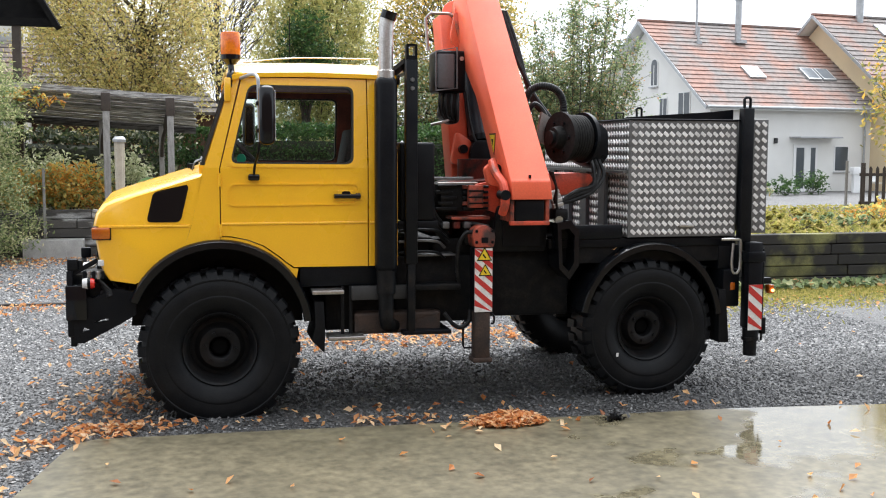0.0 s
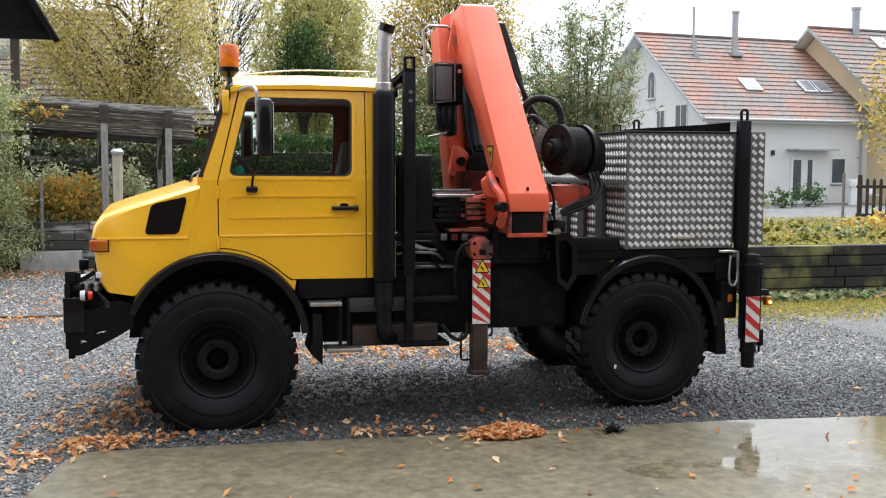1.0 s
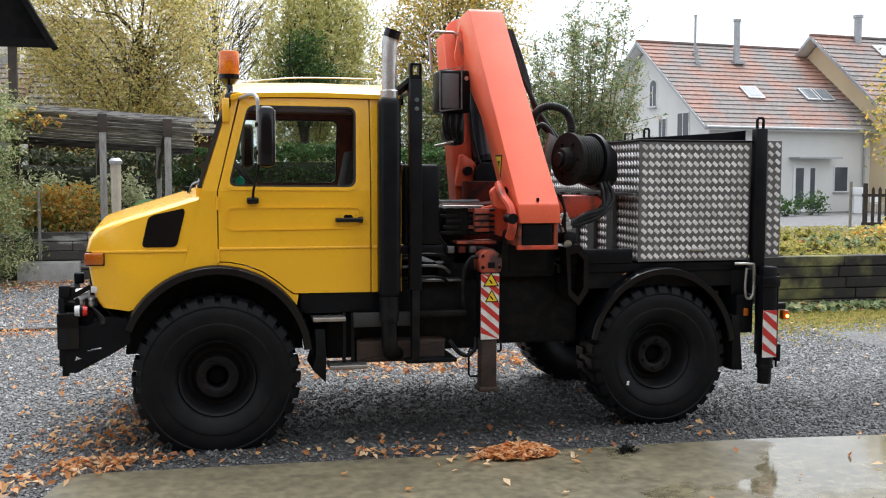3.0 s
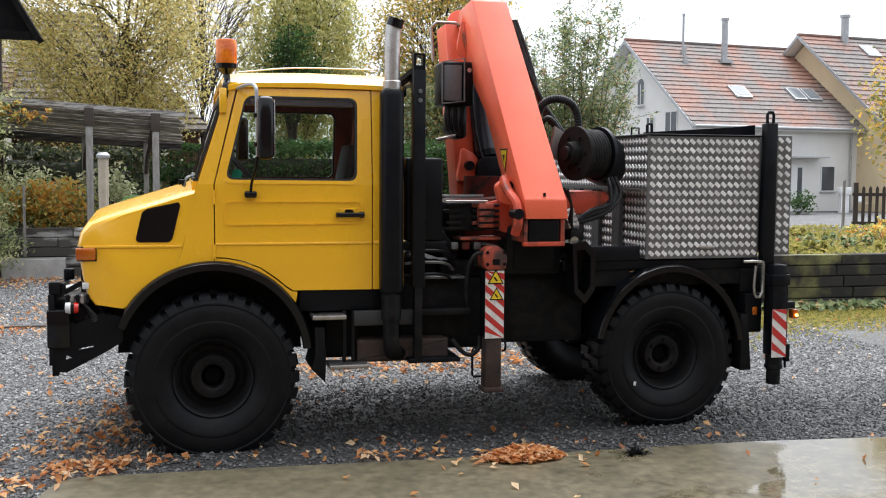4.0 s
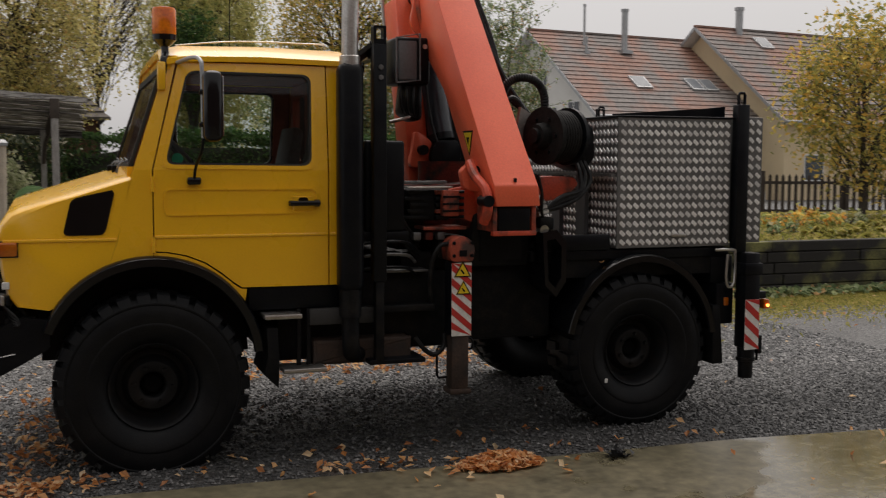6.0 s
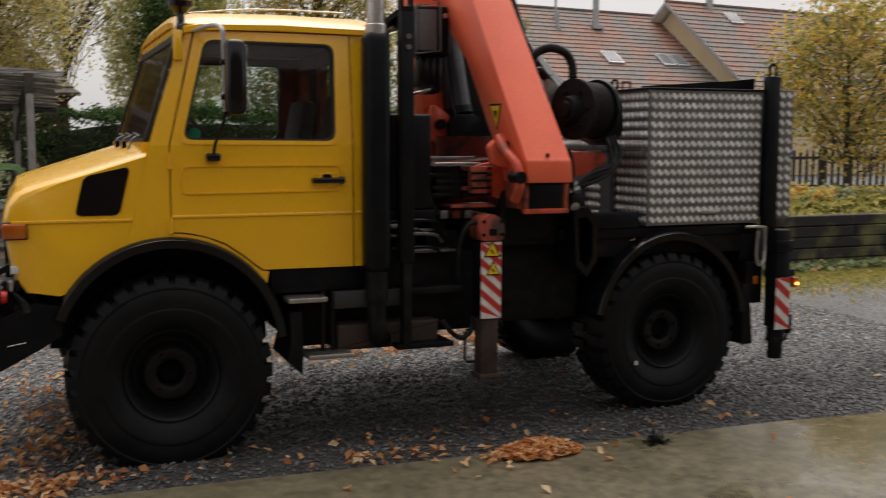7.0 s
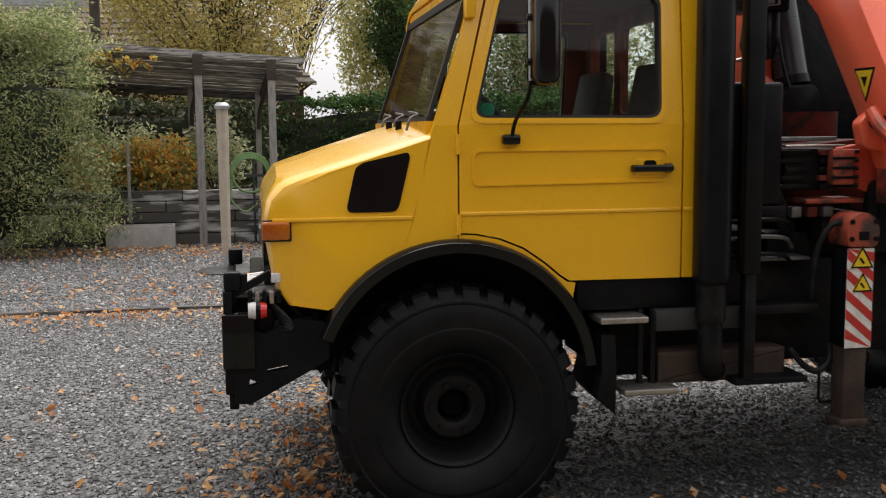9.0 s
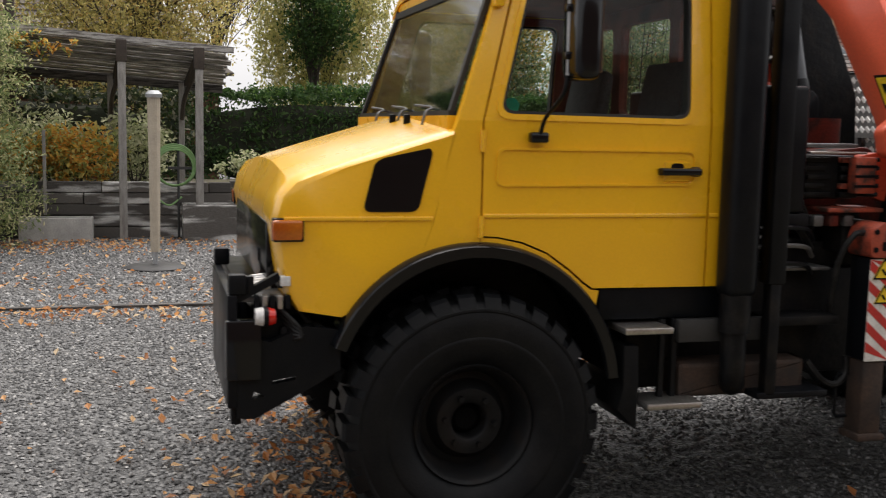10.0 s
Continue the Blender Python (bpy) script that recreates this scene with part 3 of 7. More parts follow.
    for z0, z1 in ((1.70, 1.76), (2.32, 2.39)):
        part("screen_frame", beam((ws((z0 + z1) / 2), 0.06, (z0 + z1) / 2), (ws((z0 + z1) / 2), W - 0.06, (z0 + z1) / 2), 0.05, z1 - z0), YELLOW, truck)
    part("screen_seal", beam((ws(1.765) - 0.012, 0.07, 1.765), (ws(1.765) - 0.012, W - 0.07, 1.765), 0.03, 0.03), RUBBER_SEAL, truck)
    bm = bmesh.new()
    vs = [bm.verts.new(p) for p in ((ws(1.74) - 0.012, 0.06, 1.74), (ws(1.74) - 0.012, W - 0.06, 1.74), (ws(2.35) - 0.012, W - 0.12, 2.35), (ws(2.35) - 0.012, 0.12, 2.35))]
    bm.faces.new(vs)
    bmesh.ops.solidify(bm, geom=bm.faces[:], thickness=0.005)
    part("windscreen", bm, SCREEN_GLASS, truck, "slanted windscreen", smooth=False).visible_shadow = False
    for a, b in ((0.085, 0.135), (W - 0.085, W - 0.135)):
        part("screen_seal", beam((ws(1.74) - 0.016, a, 1.74), (ws(2.36) - 0.016, b, 2.36), 0.035, 0.02, (0, 1, 0)), RUBBER_SEAL, truck)
    part("screen_seal", beam((ws(2.33) - 0.016, 0.13, 2.33), (ws(2.33) - 0.016, W - 0.13, 2.33), 0.02, 0.035), RUBBER_SEAL, truck)
    for y in (0.28, 0.75, 1.25):
        part("wiper", tube([(-0.17, y, 1.72), (-0.15, y + 0.01, 1.775), (ws(1.79) - 0.03, y + 0.08, 1.795), (ws(1.81) - 0.03, y + 0.40, 1.81)], 0.006, 6), DARK_STEEL, truck, "steel wiper arm")
    # back wall of the cab with two windows
    hole = lambda a, b: rounded([(a, 1.80), (b, 1.80), (b, 2.28), (a, 2.28)], 0.05)
    bm = plate([(0.04, 1.05), (W - 0.04, 1.05), (W - 0.10, 2.38), (0.10, 2.38)], [hole(0.22, 0.62), hole(0.72, 1.28), hole(1.38, 1.78)], 1.225, 1.255)
    for v in bm.verts:
        v.co = Vector((v.co.y, v.co.x, v.co.z))
    back = part("cab_back", bm, TRIM, truck)
    bm = plate([(0.06, 1.05), (W - 0.06, 1.05), (W - 0.11, 2.36), (0.11, 2.36)], [hole(0.22, 0.62), hole(0.72, 1.28), hole(1.38, 1.78)], 1.205, 1.222)
    for v in bm.verts:
        v.co = Vector((v.co.y, v.co.x, v.co.z))
    part("back_lining", bm, TRIM, back, "reddish brown cab lining")
    for a, b in ((0.22, 0.62), (0.72, 1.28), (1.38, 1.78)):
        part("back_window", box(1.235, 1.241, a - 0.01, b + 0.01, 1.79, 2.29), GLASS, back, smooth=False).visible_shadow = False
    # inside
    part("cab_floor", box(0.58, 1.22, 0.06, W - 0.06, 1.06, 1.10), DASH, truck, smooth=False)
    part("foot_well", prism([(-0.08, 1.25), (0.30, 1.25), (0.578, 1.06), (0.578, 1.10), (0.30, 1.29), (-0.08, 1.29)], 0.064, W - 0.064), GRIME, truck, smooth=False)
    part("dashboard", prism([(-0.10, 1.30), (0.12, 1.30), (0.18, 1.55), (0.12, 1.70), (-0.08, 1.715)], 0.07, W - 0.07, 0.015), DASH, truck, "black dashboard")
    part("fire_wall", box(-0.10, -0.07, 0.07, W - 0.07, 1.245, 1.32), GRIME, truck, smooth=False)
    for y in (0.30, 1.25):
        seat = part("seat", box(0.60, 1.08, y, y + 0.48, 1.32, 1.48, 0.04), SEAT, truck, "grey cloth seat")
        part("seat_back", prism([(0.98, 1.46), (1.10, 1.46), (1.18, 2.02), (1.10, 2.05)], y + 0.02, y + 0.46, 0.03), SEAT, seat)
        part("seat_box", box(0.65, 1.05, y + 0.05, y + 0.43, 1.10, 1.32), DASH, seat)
    wheel = part("steering_wheel", ring((0.28, 0.55, 1.78), 0.215, 0.014, (0.75, 0, 0.66)), DASH, truck, "black steering wheel")
    part("steering_column", cyl((0.28, 0.55, 1.77), (0.08, 0.55, 1.58), 0.025), DASH, wheel)
    part("spoke", tube([(0.28 - 0.135, 0.55, 1.93), (0.27, 0.55, 1.77), (0.42, 0.55, 1.63)], 0.012, 6), DASH, wheel)
    part("spoke", tube([(0.28, 0.34, 1.78), (0.27, 0.55, 1.77), (0.28, 0.76, 1.78)], 0.012, 6), DASH, wheel)
    part("screen_badge", cyl((0.165, 0.10, 1.805), (0.168, 0.106, 1.805), 0.034, seg=20), GREEN, truck, "round green badge")
    for y0, ln, more in ((0.052, LEAN, 0.0), (W - 0.062, far(LEAN), 0.125)):
        gap = rounded([(0.085, 1.772), (0.945 + more, 1.766), (0.955 + more, 2.315), (0.222, 2.318)], 0.06, 6)
        part("side_lining", plate([(-0.05, 1.30), (0.30, 1.30), (0.56, 1.10), (1.20, 1.10), (1.20, 1.74), (-0.05, 1.74)], [], y0, y0 + 0.010), TRIM, truck, smooth=False)
        part("side_lining", plate([(-0.05, 1.742), (1.20, 1.742), (1.20, 2.36), (0.13, 2.36)], [gap], y0, y0 + 0.010, ln), TRIM, truck, "reddish brown cab lining", smooth=False)


def vent_plate(y0, y1):
    return plate(rounded([(-0.478, 1.372), (-0.252, 1.372), (-0.196, 1.605), (-0.205, 1.628), (-0.40, 1.585), (-0.432, 1.565)], 0.035), [], y0, y1)


def ring(centre, r, thick, axis, seg=36):
    c, a = Vector(centre), Vector(axis).normalized()
    u = a.cross(Vector((0, 1, 0))).normalized()
    v = a.cross(u)
    return tube([c + (u * math.cos(2 * math.pi * k / seg) + v * math.sin(2 * math.pi * k / seg)) * r for k in range(seg + 1)], thick, 8, 0)


def door(y0, y1, side):
    lean = LEAN if side > 0 else far(LEAN)
    o = -1 if side > 0 else 1
    face = y0 if side > 0 else y1
    more = 0.0 if side > 0 else 0.125
    rear = 1.044 + more
    low = [(0.020, 1.741), (0.020, 1.272), (0.09, 1.268), (0.20, 1.245), (0.31, 1.20), (0.41, 1.13), (0.475, 1.075), (0.52, 1.045), (rear, 1.042), (rear, 1.741)]
    d = part("door", plate(low, [], y0, y1), YELLOW, truck, "yellow driver's door" if side > 0 else "yellow door")
    hole = rounded([(0.085, 1.772), (0.945 + more, 1.766), (0.955 + more, 2.315), (0.222, 2.318)], 0.06, 6)
    up = [(0.020, 1.741), (rear, 1.741), (rear, 2.368), (0.176, 2.368)]
    part("window_frame", plate(up, [hole], y0, y1, lean), YELLOW, d)
    inner = rounded([(0.100, 1.784), (0.933 + more, 1.778), (0.942 + more, 2.303), (0.232, 2.306)], 0.055, 6)
    lip = rounded([(0.058, 1.748), (0.968 + more, 1.742), (0.978 + more, 2.339), (0.206, 2.342)], 0.075, 6)
    ya, yb = (y0 - 0.007, y0 + 0.004) if side > 0 else (y1 - 0.004, y1 + 0.007)
    part("window_lip", plate(lip, [hole], ya, yb, lean), YELLOW, d)
    part("window_seal", plate(hole, [inner], y0 - 0.003, y1, lean), RUBBER_SEAL, d, "black rubber window seal")
    mid = (y0 + y1) / 2
    part("window_glass", plate(hole, [], mid - 0.002, mid + 0.002, lean), GLASS, d, "clear side window", smooth=False).visible_shadow = False
    # pressed panel, creases, hinges, handle
    a, b = min(face + o * 0.009, face - o * 0.003), max(face + o * 0.009, face - o * 0.003)
    pan = rounded([(0.075, 1.475), (0.98, 1.482), (0.98, 1.635), (0.075, 1.635)], 0.04)
    pin = rounded([(0.085, 1.485), (0.97, 1.492), (0.97, 1.625), (0.085, 1.625)], 0.035)
    part("panel_bead", plate(pan, [pin], a, b), YELLOW, d)
    part("crease", box(0.022, rear - 0.002, a, b, 1.346, 1.364, 0.006, 2), YELLOW, d)
    for z in (1.31, 1.66):
        part("hinge", cyl((0.014, face + o * 0.006, z - 0.045), (0.014, face + o * 0.006, z + 0.045), 0.011, seg=10), YELLOW, d, "painted door hinge")
    part("handle_dish", box(0.83, 0.945, min(face + o * 0.006, face), max(face + o * 0.006, face), 1.50, 1.585, 0.003, 1), YELLOW, d)
    # raised black sheet: the handle recess's shade put into colour
    part("handle_recess", plate(rounded([(0.855, 1.548), (0.925, 1.548), (0.915, 1.578), (0.865, 1.578)], 0.012), [], min(face + o * 0.008, face), max(face + o * 0.008, face)), SATIN, d)
    h = part("handle", box(0.80, 0.99, min(face + o * 0.05, face + o * 0.025), max(face + o * 0.05, face + o * 0.025), 1.527, 1.559, 0.01), SATIN, d, "black pull handle")
    part("handle_end", box(0.955, 0.99, min(face + o * 0.03, face), max(face + o * 0.03, face), 1.522, 1.564, 0.006), SATIN, d)
    part("handle_foot", box(0.80, 0.83, min(face + o * 0.03, face), max(face + o * 0.03, face), 1.527, 1.559, 0.006), SATIN, d)
    return d


def wing_mirror(side):
    s = -1 if side > 0 else 1
    yb = 0.0 if side > 0 else W
    m = thing_part("wing_mirror", box(0.205, 0.285, min(yb + s * 0.05, yb), max(yb + s * 0.05, yb), 1.655, 1.70, 0.012), SATIN, "black wing mirror on a bent tube")
    part("mirror_stay", tube([(0.245, yb + s * 0.04, 1.69), (0.25, yb + s * 0.09, 1.76), (0.268, yb + s * 0.22, 1.85), (0.276, yb + s * 0.25, 1.95)], 0.009, 8), BLACK, m)
    part("mirror_tube", tube([(0.276, yb + s * 0.25, 1.92), (0.272, yb + s * 0.25, 2.27), (0.266, yb + s * 0.23, 2.35), (0.235, yb + s * 0.13, 2.375), (0.17, yb - s * 0.05, 2.36)], 0.012, 10), ZINC, m, "grey steel mirror arm")
    part("mirror_housing", box(0.268, 0.372, min(yb + s * 0.17, yb + s * 0.36), max(yb + s * 0.17, yb + s * 0.36), 1.90, 2.29, 0.035, 3), SATIN, m, "black mirror housing")
    part("mirror_glass", box(0.370, 0.376, min(yb + s * 0.19, yb + s * 0.34), max(yb + s * 0.19, yb + s * 0.34), 1.93, 2.26, 0.002, 1), CHROME, m)
    for z in (1.98, 2.16):
        part("clamp", box(0.252, 0.305, yb + s * 0.25 - 0.02, yb + s * 0.25 + 0.02, z, z + 0.03, 0.006), SATIN, m)


def thing_part(name, bm, material, label=""):
    return part(name, bm, material, truck, label)


TYRE_R = 0.532


def wheel_meshes():
    prof = [(0.222, 0.04), (0.250, -0.015), (0.285, -0.046), (0.335, -0.064), (0.352, -0.069), (0.360, -0.069), (0.366, -0.066), (0.40, -0.072), (0.44, -0.068), (0.462, -0.060),
            (0.468, -0.064), (0.476, -0.063), (0.480, -0.055), (0.498, -0.040), (0.507, -0.01), (0.509, 0.14), (0.507, 0.29), (0.498, 0.32), (0.462, 0.34), (0.40, 0.352), (0.345, 0.344), (0.270, 0.305), (0.222, 0.25)]
    bm = lathe(prof, 64)
    tyre = bm
    rim = lathe([(0.215, 0.12), (0.236, 0.03), (0.250, -0.012), (0.243, -0.022), (0.234, -0.016), (0.226, 0.0), (0.212, 0.022), (0.206, 0.075), (0.195, 0.105), (0.168, 0.098), (0.150, 0.075), (0.142, 0.055), (0.134, 0.044), (0.122, 0.042), (0.082, 0.046), (0.074, 0.052), (0.070, 0.062), (0.068, 0.15), (0.03, 0.155), (0.001, 0.155)], 48)
    lugs = []
    for side in (0, 1):
        own = bmesh.new()
        pts = [(-0.034, 0.470, -0.062), (0.034, 0.470, -0.062), (0.040, TYRE_R - 0.012, -0.040), (-0.030, TYRE_R - 0.012, -0.040),
               (0.040, TYRE_R, -0.020), (-0.030, TYRE_R, -0.020), (0.018, TYRE_R, 0.118), (-0.036, TYRE_R, 0.118), (0.018, 0.50, 0.118), (-0.036, 0.50, 0.118), (0.034, 0.49, -0.03), (-0.034, 0.49, -0.03)]
        vs = [own.verts.new((r, y if side == 0 else 0.28 - y, t)) for t, r, y in pts]
        bmesh.ops.convex_hull(own, input=vs)
        lugs.append(own)
    return tyre, rim, lugs


def wheels():
    tyre, rim, lugs = wheel_meshes()
    first = part("wheel", rim, RIM, truck, "black steel wheel with knobbly tyre")
    part("tyre", tyre, RUBBER, first, "coarse-lugged black tyre")
    part("hub", lathe([(0.001, 0.095), (0.045, 0.095), (0.058, 0.105), (0.067, 0.14)], 24), HUB_SHADE, first, "hub painted black for its hole's shade")
    for k in range(6):
        a = 2 * math.pi * (k + 0.5) / 6
        part("wheel_nut", cyl((0.104 * math.cos(a), 0.06, 0.104 * math.sin(a)), (0.104 * math.cos(a), 0.022, 0.104 * math.sin(a)), 0.014, 0.012, 6), RIM, first)
    for side in (0, 1):
        lug = part("tread_lug", lugs[side], RUBBER, first, smooth=False)
        for k in range(30):
            o = lug if k == 0 else new("tread_lug", lug.data)
            o.parent = first
            o.rotation_euler = (0, -2 * math.pi * (k + 0.5 * side) / 30, 0)
    part("tyre_mark", box(-0.245, -0.225, -0.075, -0.070, -0.235, -0.205, 0.002, 1), WHITE, first, "white paint mark")
    first.location = (3.215, 0.03, 0.51)
    first.rotation_euler = (0, radians(8), 0)
    for x, y, turn, spin in ((0, -0.0, 0, 37), (0, W, 180, 11), (3.215, W - 0.03, 180, 60)):
        twin = first.copy()
        scene.collection.objects.link(twin)
        twin.matrix_basis = pose(x, y, 0.482 if x == 0 else 0.51, 0, spin, turn) @ Matrix.Diagonal((1.045, 1, 1.045, 1) if x == 0 else (1, 1, 1, 1))
        for c in first.children:
            if "mark" in c.name:
                continue
            o = c.copy()
            scene.collection.objects.link(o)
            o.parent = twin


def fender(cx, cz, r, a0, a1, label, narrow=1.0):
    for y0, y1, s in ((-0.055, 0.40, 1), (W + 0.055, W - 0.40, -1)):
        bm = bmesh.new()
        prof = [(r - 0.062, y0 + s * 0.012), (r - 0.055, y0), (r - 0.012, y0), (r - 0.002, y0 + s * 0.011), (r + 0.004, y0 + s * 0.05), (r - 0.004, y1), (r - 0.02, y1), (r - 0.018, y0 + s * 0.06), (r - 0.05, y0 + s * 0.03)]
        n = 30
        rings = []
        for i in range(n + 1):
            a = radians(a0 + (a1 - a0) * i / n)
            rings.append([bm.verts.new((cx + q * math.cos(a) * narrow, y, cz + q * math.sin(a))) for q, y in prof])
        for p, q in zip(rings, rings[1:]):
            for k in range(len(prof)):
                bm.faces.new((p[k], p[(k + 1) % len(prof)], q[(k + 1) % len(prof)], q[k]))
        bm.faces.new(rings[0])
        bm.faces.new(rings[-1][::-1])
        part("mudguard", bm, SATIN, truck, label)


cab()
door(0.0, 0.045, 1)
door(W - 0.045, W, -1)
wing_mirror(1)
wing_mirror(-1)
wheels()
fender(0, 0.60, 0.645, 158, 6, "glossy black wheel arch")
fender(3.228, 0.53, 0.648, 168, 8, "glossy black rear mudguard", 0.91)


def rear_box():
    x0, x1, z0, z1, y1 = 3.04, 3.93, 1.215, 2.10, 1.98
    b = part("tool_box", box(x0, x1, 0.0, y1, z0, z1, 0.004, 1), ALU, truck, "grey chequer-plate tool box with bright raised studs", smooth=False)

    def studs(origin, u, v, n, cols, rows, pitch_u, pitch_v, skip=lambda i, j: False):
        vs, fs = [], []
        o, u, v, n = Vector(origin), Vector(u), Vector(v), Vector(n)
        for j in range(rows):
            for i in range(cols):
                if skip(i, j):
                    continue
                c = o + u * ((i + 0.5) * pitch_u) + v * ((j + 0.5) * pitch_v)
                s = -1
                a = (u * 1.0 + v * 0.85 * s).normalized()
                w = n.cross(a)
                k = len(vs)
                for l, t, h in ((-0.0245, 0, 0.002), (-0.021, 0.0118, 0.0035), (0.021, 0.0118, 0.0035), (0.0245, 0, 0.002), (0.021, -0.0118, 0.0035), (-0.021, -0.0118, 0.0035)):
                    vs.append(c + a * l + w * t + n * h)
                for l, t in ((-0.022, 0.0145), (0.022, 0.0145), (0.022, -0.0145), (-0.022, -0.0145)):
                    vs.append(c + a * l + w * t - n * 0.001)
                fs += [(k + 1, k + 2, k + 4, k + 5), (k, k + 1, k + 5), (k + 2, k + 3, k + 4), (k + 1, k + 6, k + 7, k + 2), (k + 4, k + 8, k + 9, k + 5)]
        return vs, fs
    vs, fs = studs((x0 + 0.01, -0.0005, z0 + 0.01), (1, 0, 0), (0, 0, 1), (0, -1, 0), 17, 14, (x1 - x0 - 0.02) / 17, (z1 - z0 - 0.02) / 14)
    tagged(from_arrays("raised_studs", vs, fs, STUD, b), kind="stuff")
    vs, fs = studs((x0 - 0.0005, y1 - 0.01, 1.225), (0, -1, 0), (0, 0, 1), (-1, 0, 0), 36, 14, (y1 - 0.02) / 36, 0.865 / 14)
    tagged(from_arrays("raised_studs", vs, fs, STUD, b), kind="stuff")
    part("lid_edge", box(x0 - 0.012, x1 + 0.02, -0.012, y1 + 0.01, z1, z1 + 0.012, 0.003, 1), BLACK, b)
    part("side_lip", box(x0 - 0.01, x0 + 0.012, -0.008, 0.002, z0, z1, 0.002, 1), ALU, b)
    part("box_latch", box(3.45, 3.57, -0.022, 0.0, 1.288, 1.31, 0.006), STEEL, b, "steel box latch")
    part("lift_eye", tube([(3.11, 0.45, 2.11), (3.11, 0.45, 2.17), (3.17, 0.45, 2.17), (3.17, 0.45, 2.11)], 0.008, 6, 0), BLACK, b)
    # tail posts with lifting eyes, and the tapered rails between
    for y in (-0.06, W + 0.06 - 0.09):
        p = part("tail_post", box(3.945, 4.035, y, y + 0.08, 1.17, 2.20, 0.008), BLACK, truck, "black steel tail post")
        part("post_eye", tube([(3.968, y + 0.04, 2.19), (3.966, y + 0.04, 2.265), (3.978, y + 0.04, 2.28), (4.008, y + 0.04, 2.28), (4.018, y + 0.04, 2.265), (4.016, y + 0.04, 2.19)], 0.011, 8, 0), BLACK, p)
    for y in (0.10, W - 0.14):
        part("top_rail", prism([(3.06, 2.113), (3.94, 2.113), (3.94, 2.192), (3.75, 2.172), (3.06, 2.125)], y, y + 0.035), BLACK, truck)
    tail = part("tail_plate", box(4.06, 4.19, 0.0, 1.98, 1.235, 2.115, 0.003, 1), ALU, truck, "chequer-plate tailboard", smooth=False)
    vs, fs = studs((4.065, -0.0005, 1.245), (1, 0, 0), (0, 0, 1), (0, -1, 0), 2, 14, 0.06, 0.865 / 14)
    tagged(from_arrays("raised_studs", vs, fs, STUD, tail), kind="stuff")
    # slatted front boards under the box
    for i in range(4):
        y = 0.40 + i * 0.40
        part("front_board", box(3.0, 3.033, y, y + 0.14, 1.22, 1.70, 0.003, 1), GREY_BOX, b, smooth=False)
    part("front_rail", box(2.995, 3.035, 0.02, 1.96, 1.70, 1.72), ALU, b)
    # load bed between crane and box
    part("load_bed", box(2.42, 3.96, 0.04, 1.96, 1.14, 1.205, 0.006), BLACK, truck)
    part("bed_rail", box(2.45, 3.0, 0.02, 0.10, 1.205, 1.31, 0.01), BLACK, truck)
    part("bed_side", box(2.45, 3.95, 0.06, 0.12, 1.02, 1.15), GRIME, truck)


def stripes(parent, x0, x1, y, z0, z1, n, front=0.004):
    """Red and white slanted bands on the near face."""
    part("white_film", box(x0, x1, y - front, y, z0, z1, 0.0015, 1), WHITE, parent, "red and white warning stripes", smooth=False)
    h = (z1 - z0) / n
    for i in range(-1, n):
        a, b = z1 - i * h, z1 - i * h - h * 0.5
        d = (x1 - x0) * 0.85
        q = [(x0, a), (x1, a - d), (x1, b - d), (x0, b)]
        q = [(x, min(z1, max(z0, z))) for x, z in q]
        if len({round(z, 4) for _, z in q}) < 2 or abs(q[0][1] - q[3][1]) + abs(q[1][1] - q[2][1]) < 0.01:
            continue
        if abs(q[0][1] - q[3][1]) < 1e-4:
            q = q[:3]
        elif abs(q[1][1] - q[2][1]) < 1e-4:
            q = [q[0], q[1], q[3]]
        part("red_band", prism(q, y - front - 0.002, y - front), SIGN_RED, parent, smooth=False)


def warning_triangle(x, z, y, s, parent):
    t = part("warning_sign", prism([(x - s / 2, z), (x + s / 2, z), (x, z + s * 0.87)], y - 0.003, y), SIGN_YELLOW, parent, "yellow warning triangle", smooth=False)
    part("sign_border", plate([(x - s / 2, z), (x + s / 2, z), (x, z + s * 0.87)], [[(x - s * 0.40, z + s * 0.06), (x + s * 0.40, z + s * 0.06), (x, z + s * 0.755)]], y - 0.005, y - 0.003), BLACK, t, smooth=False)
    part("sign_figure", beam((x - s * 0.10, y - 0.004, z + s * 0.40), (x + s * 0.08, y - 0.004, z + s * 0.17), s * 0.09, 0.002, (1, 0, 1)), BLACK, t, smooth=False)


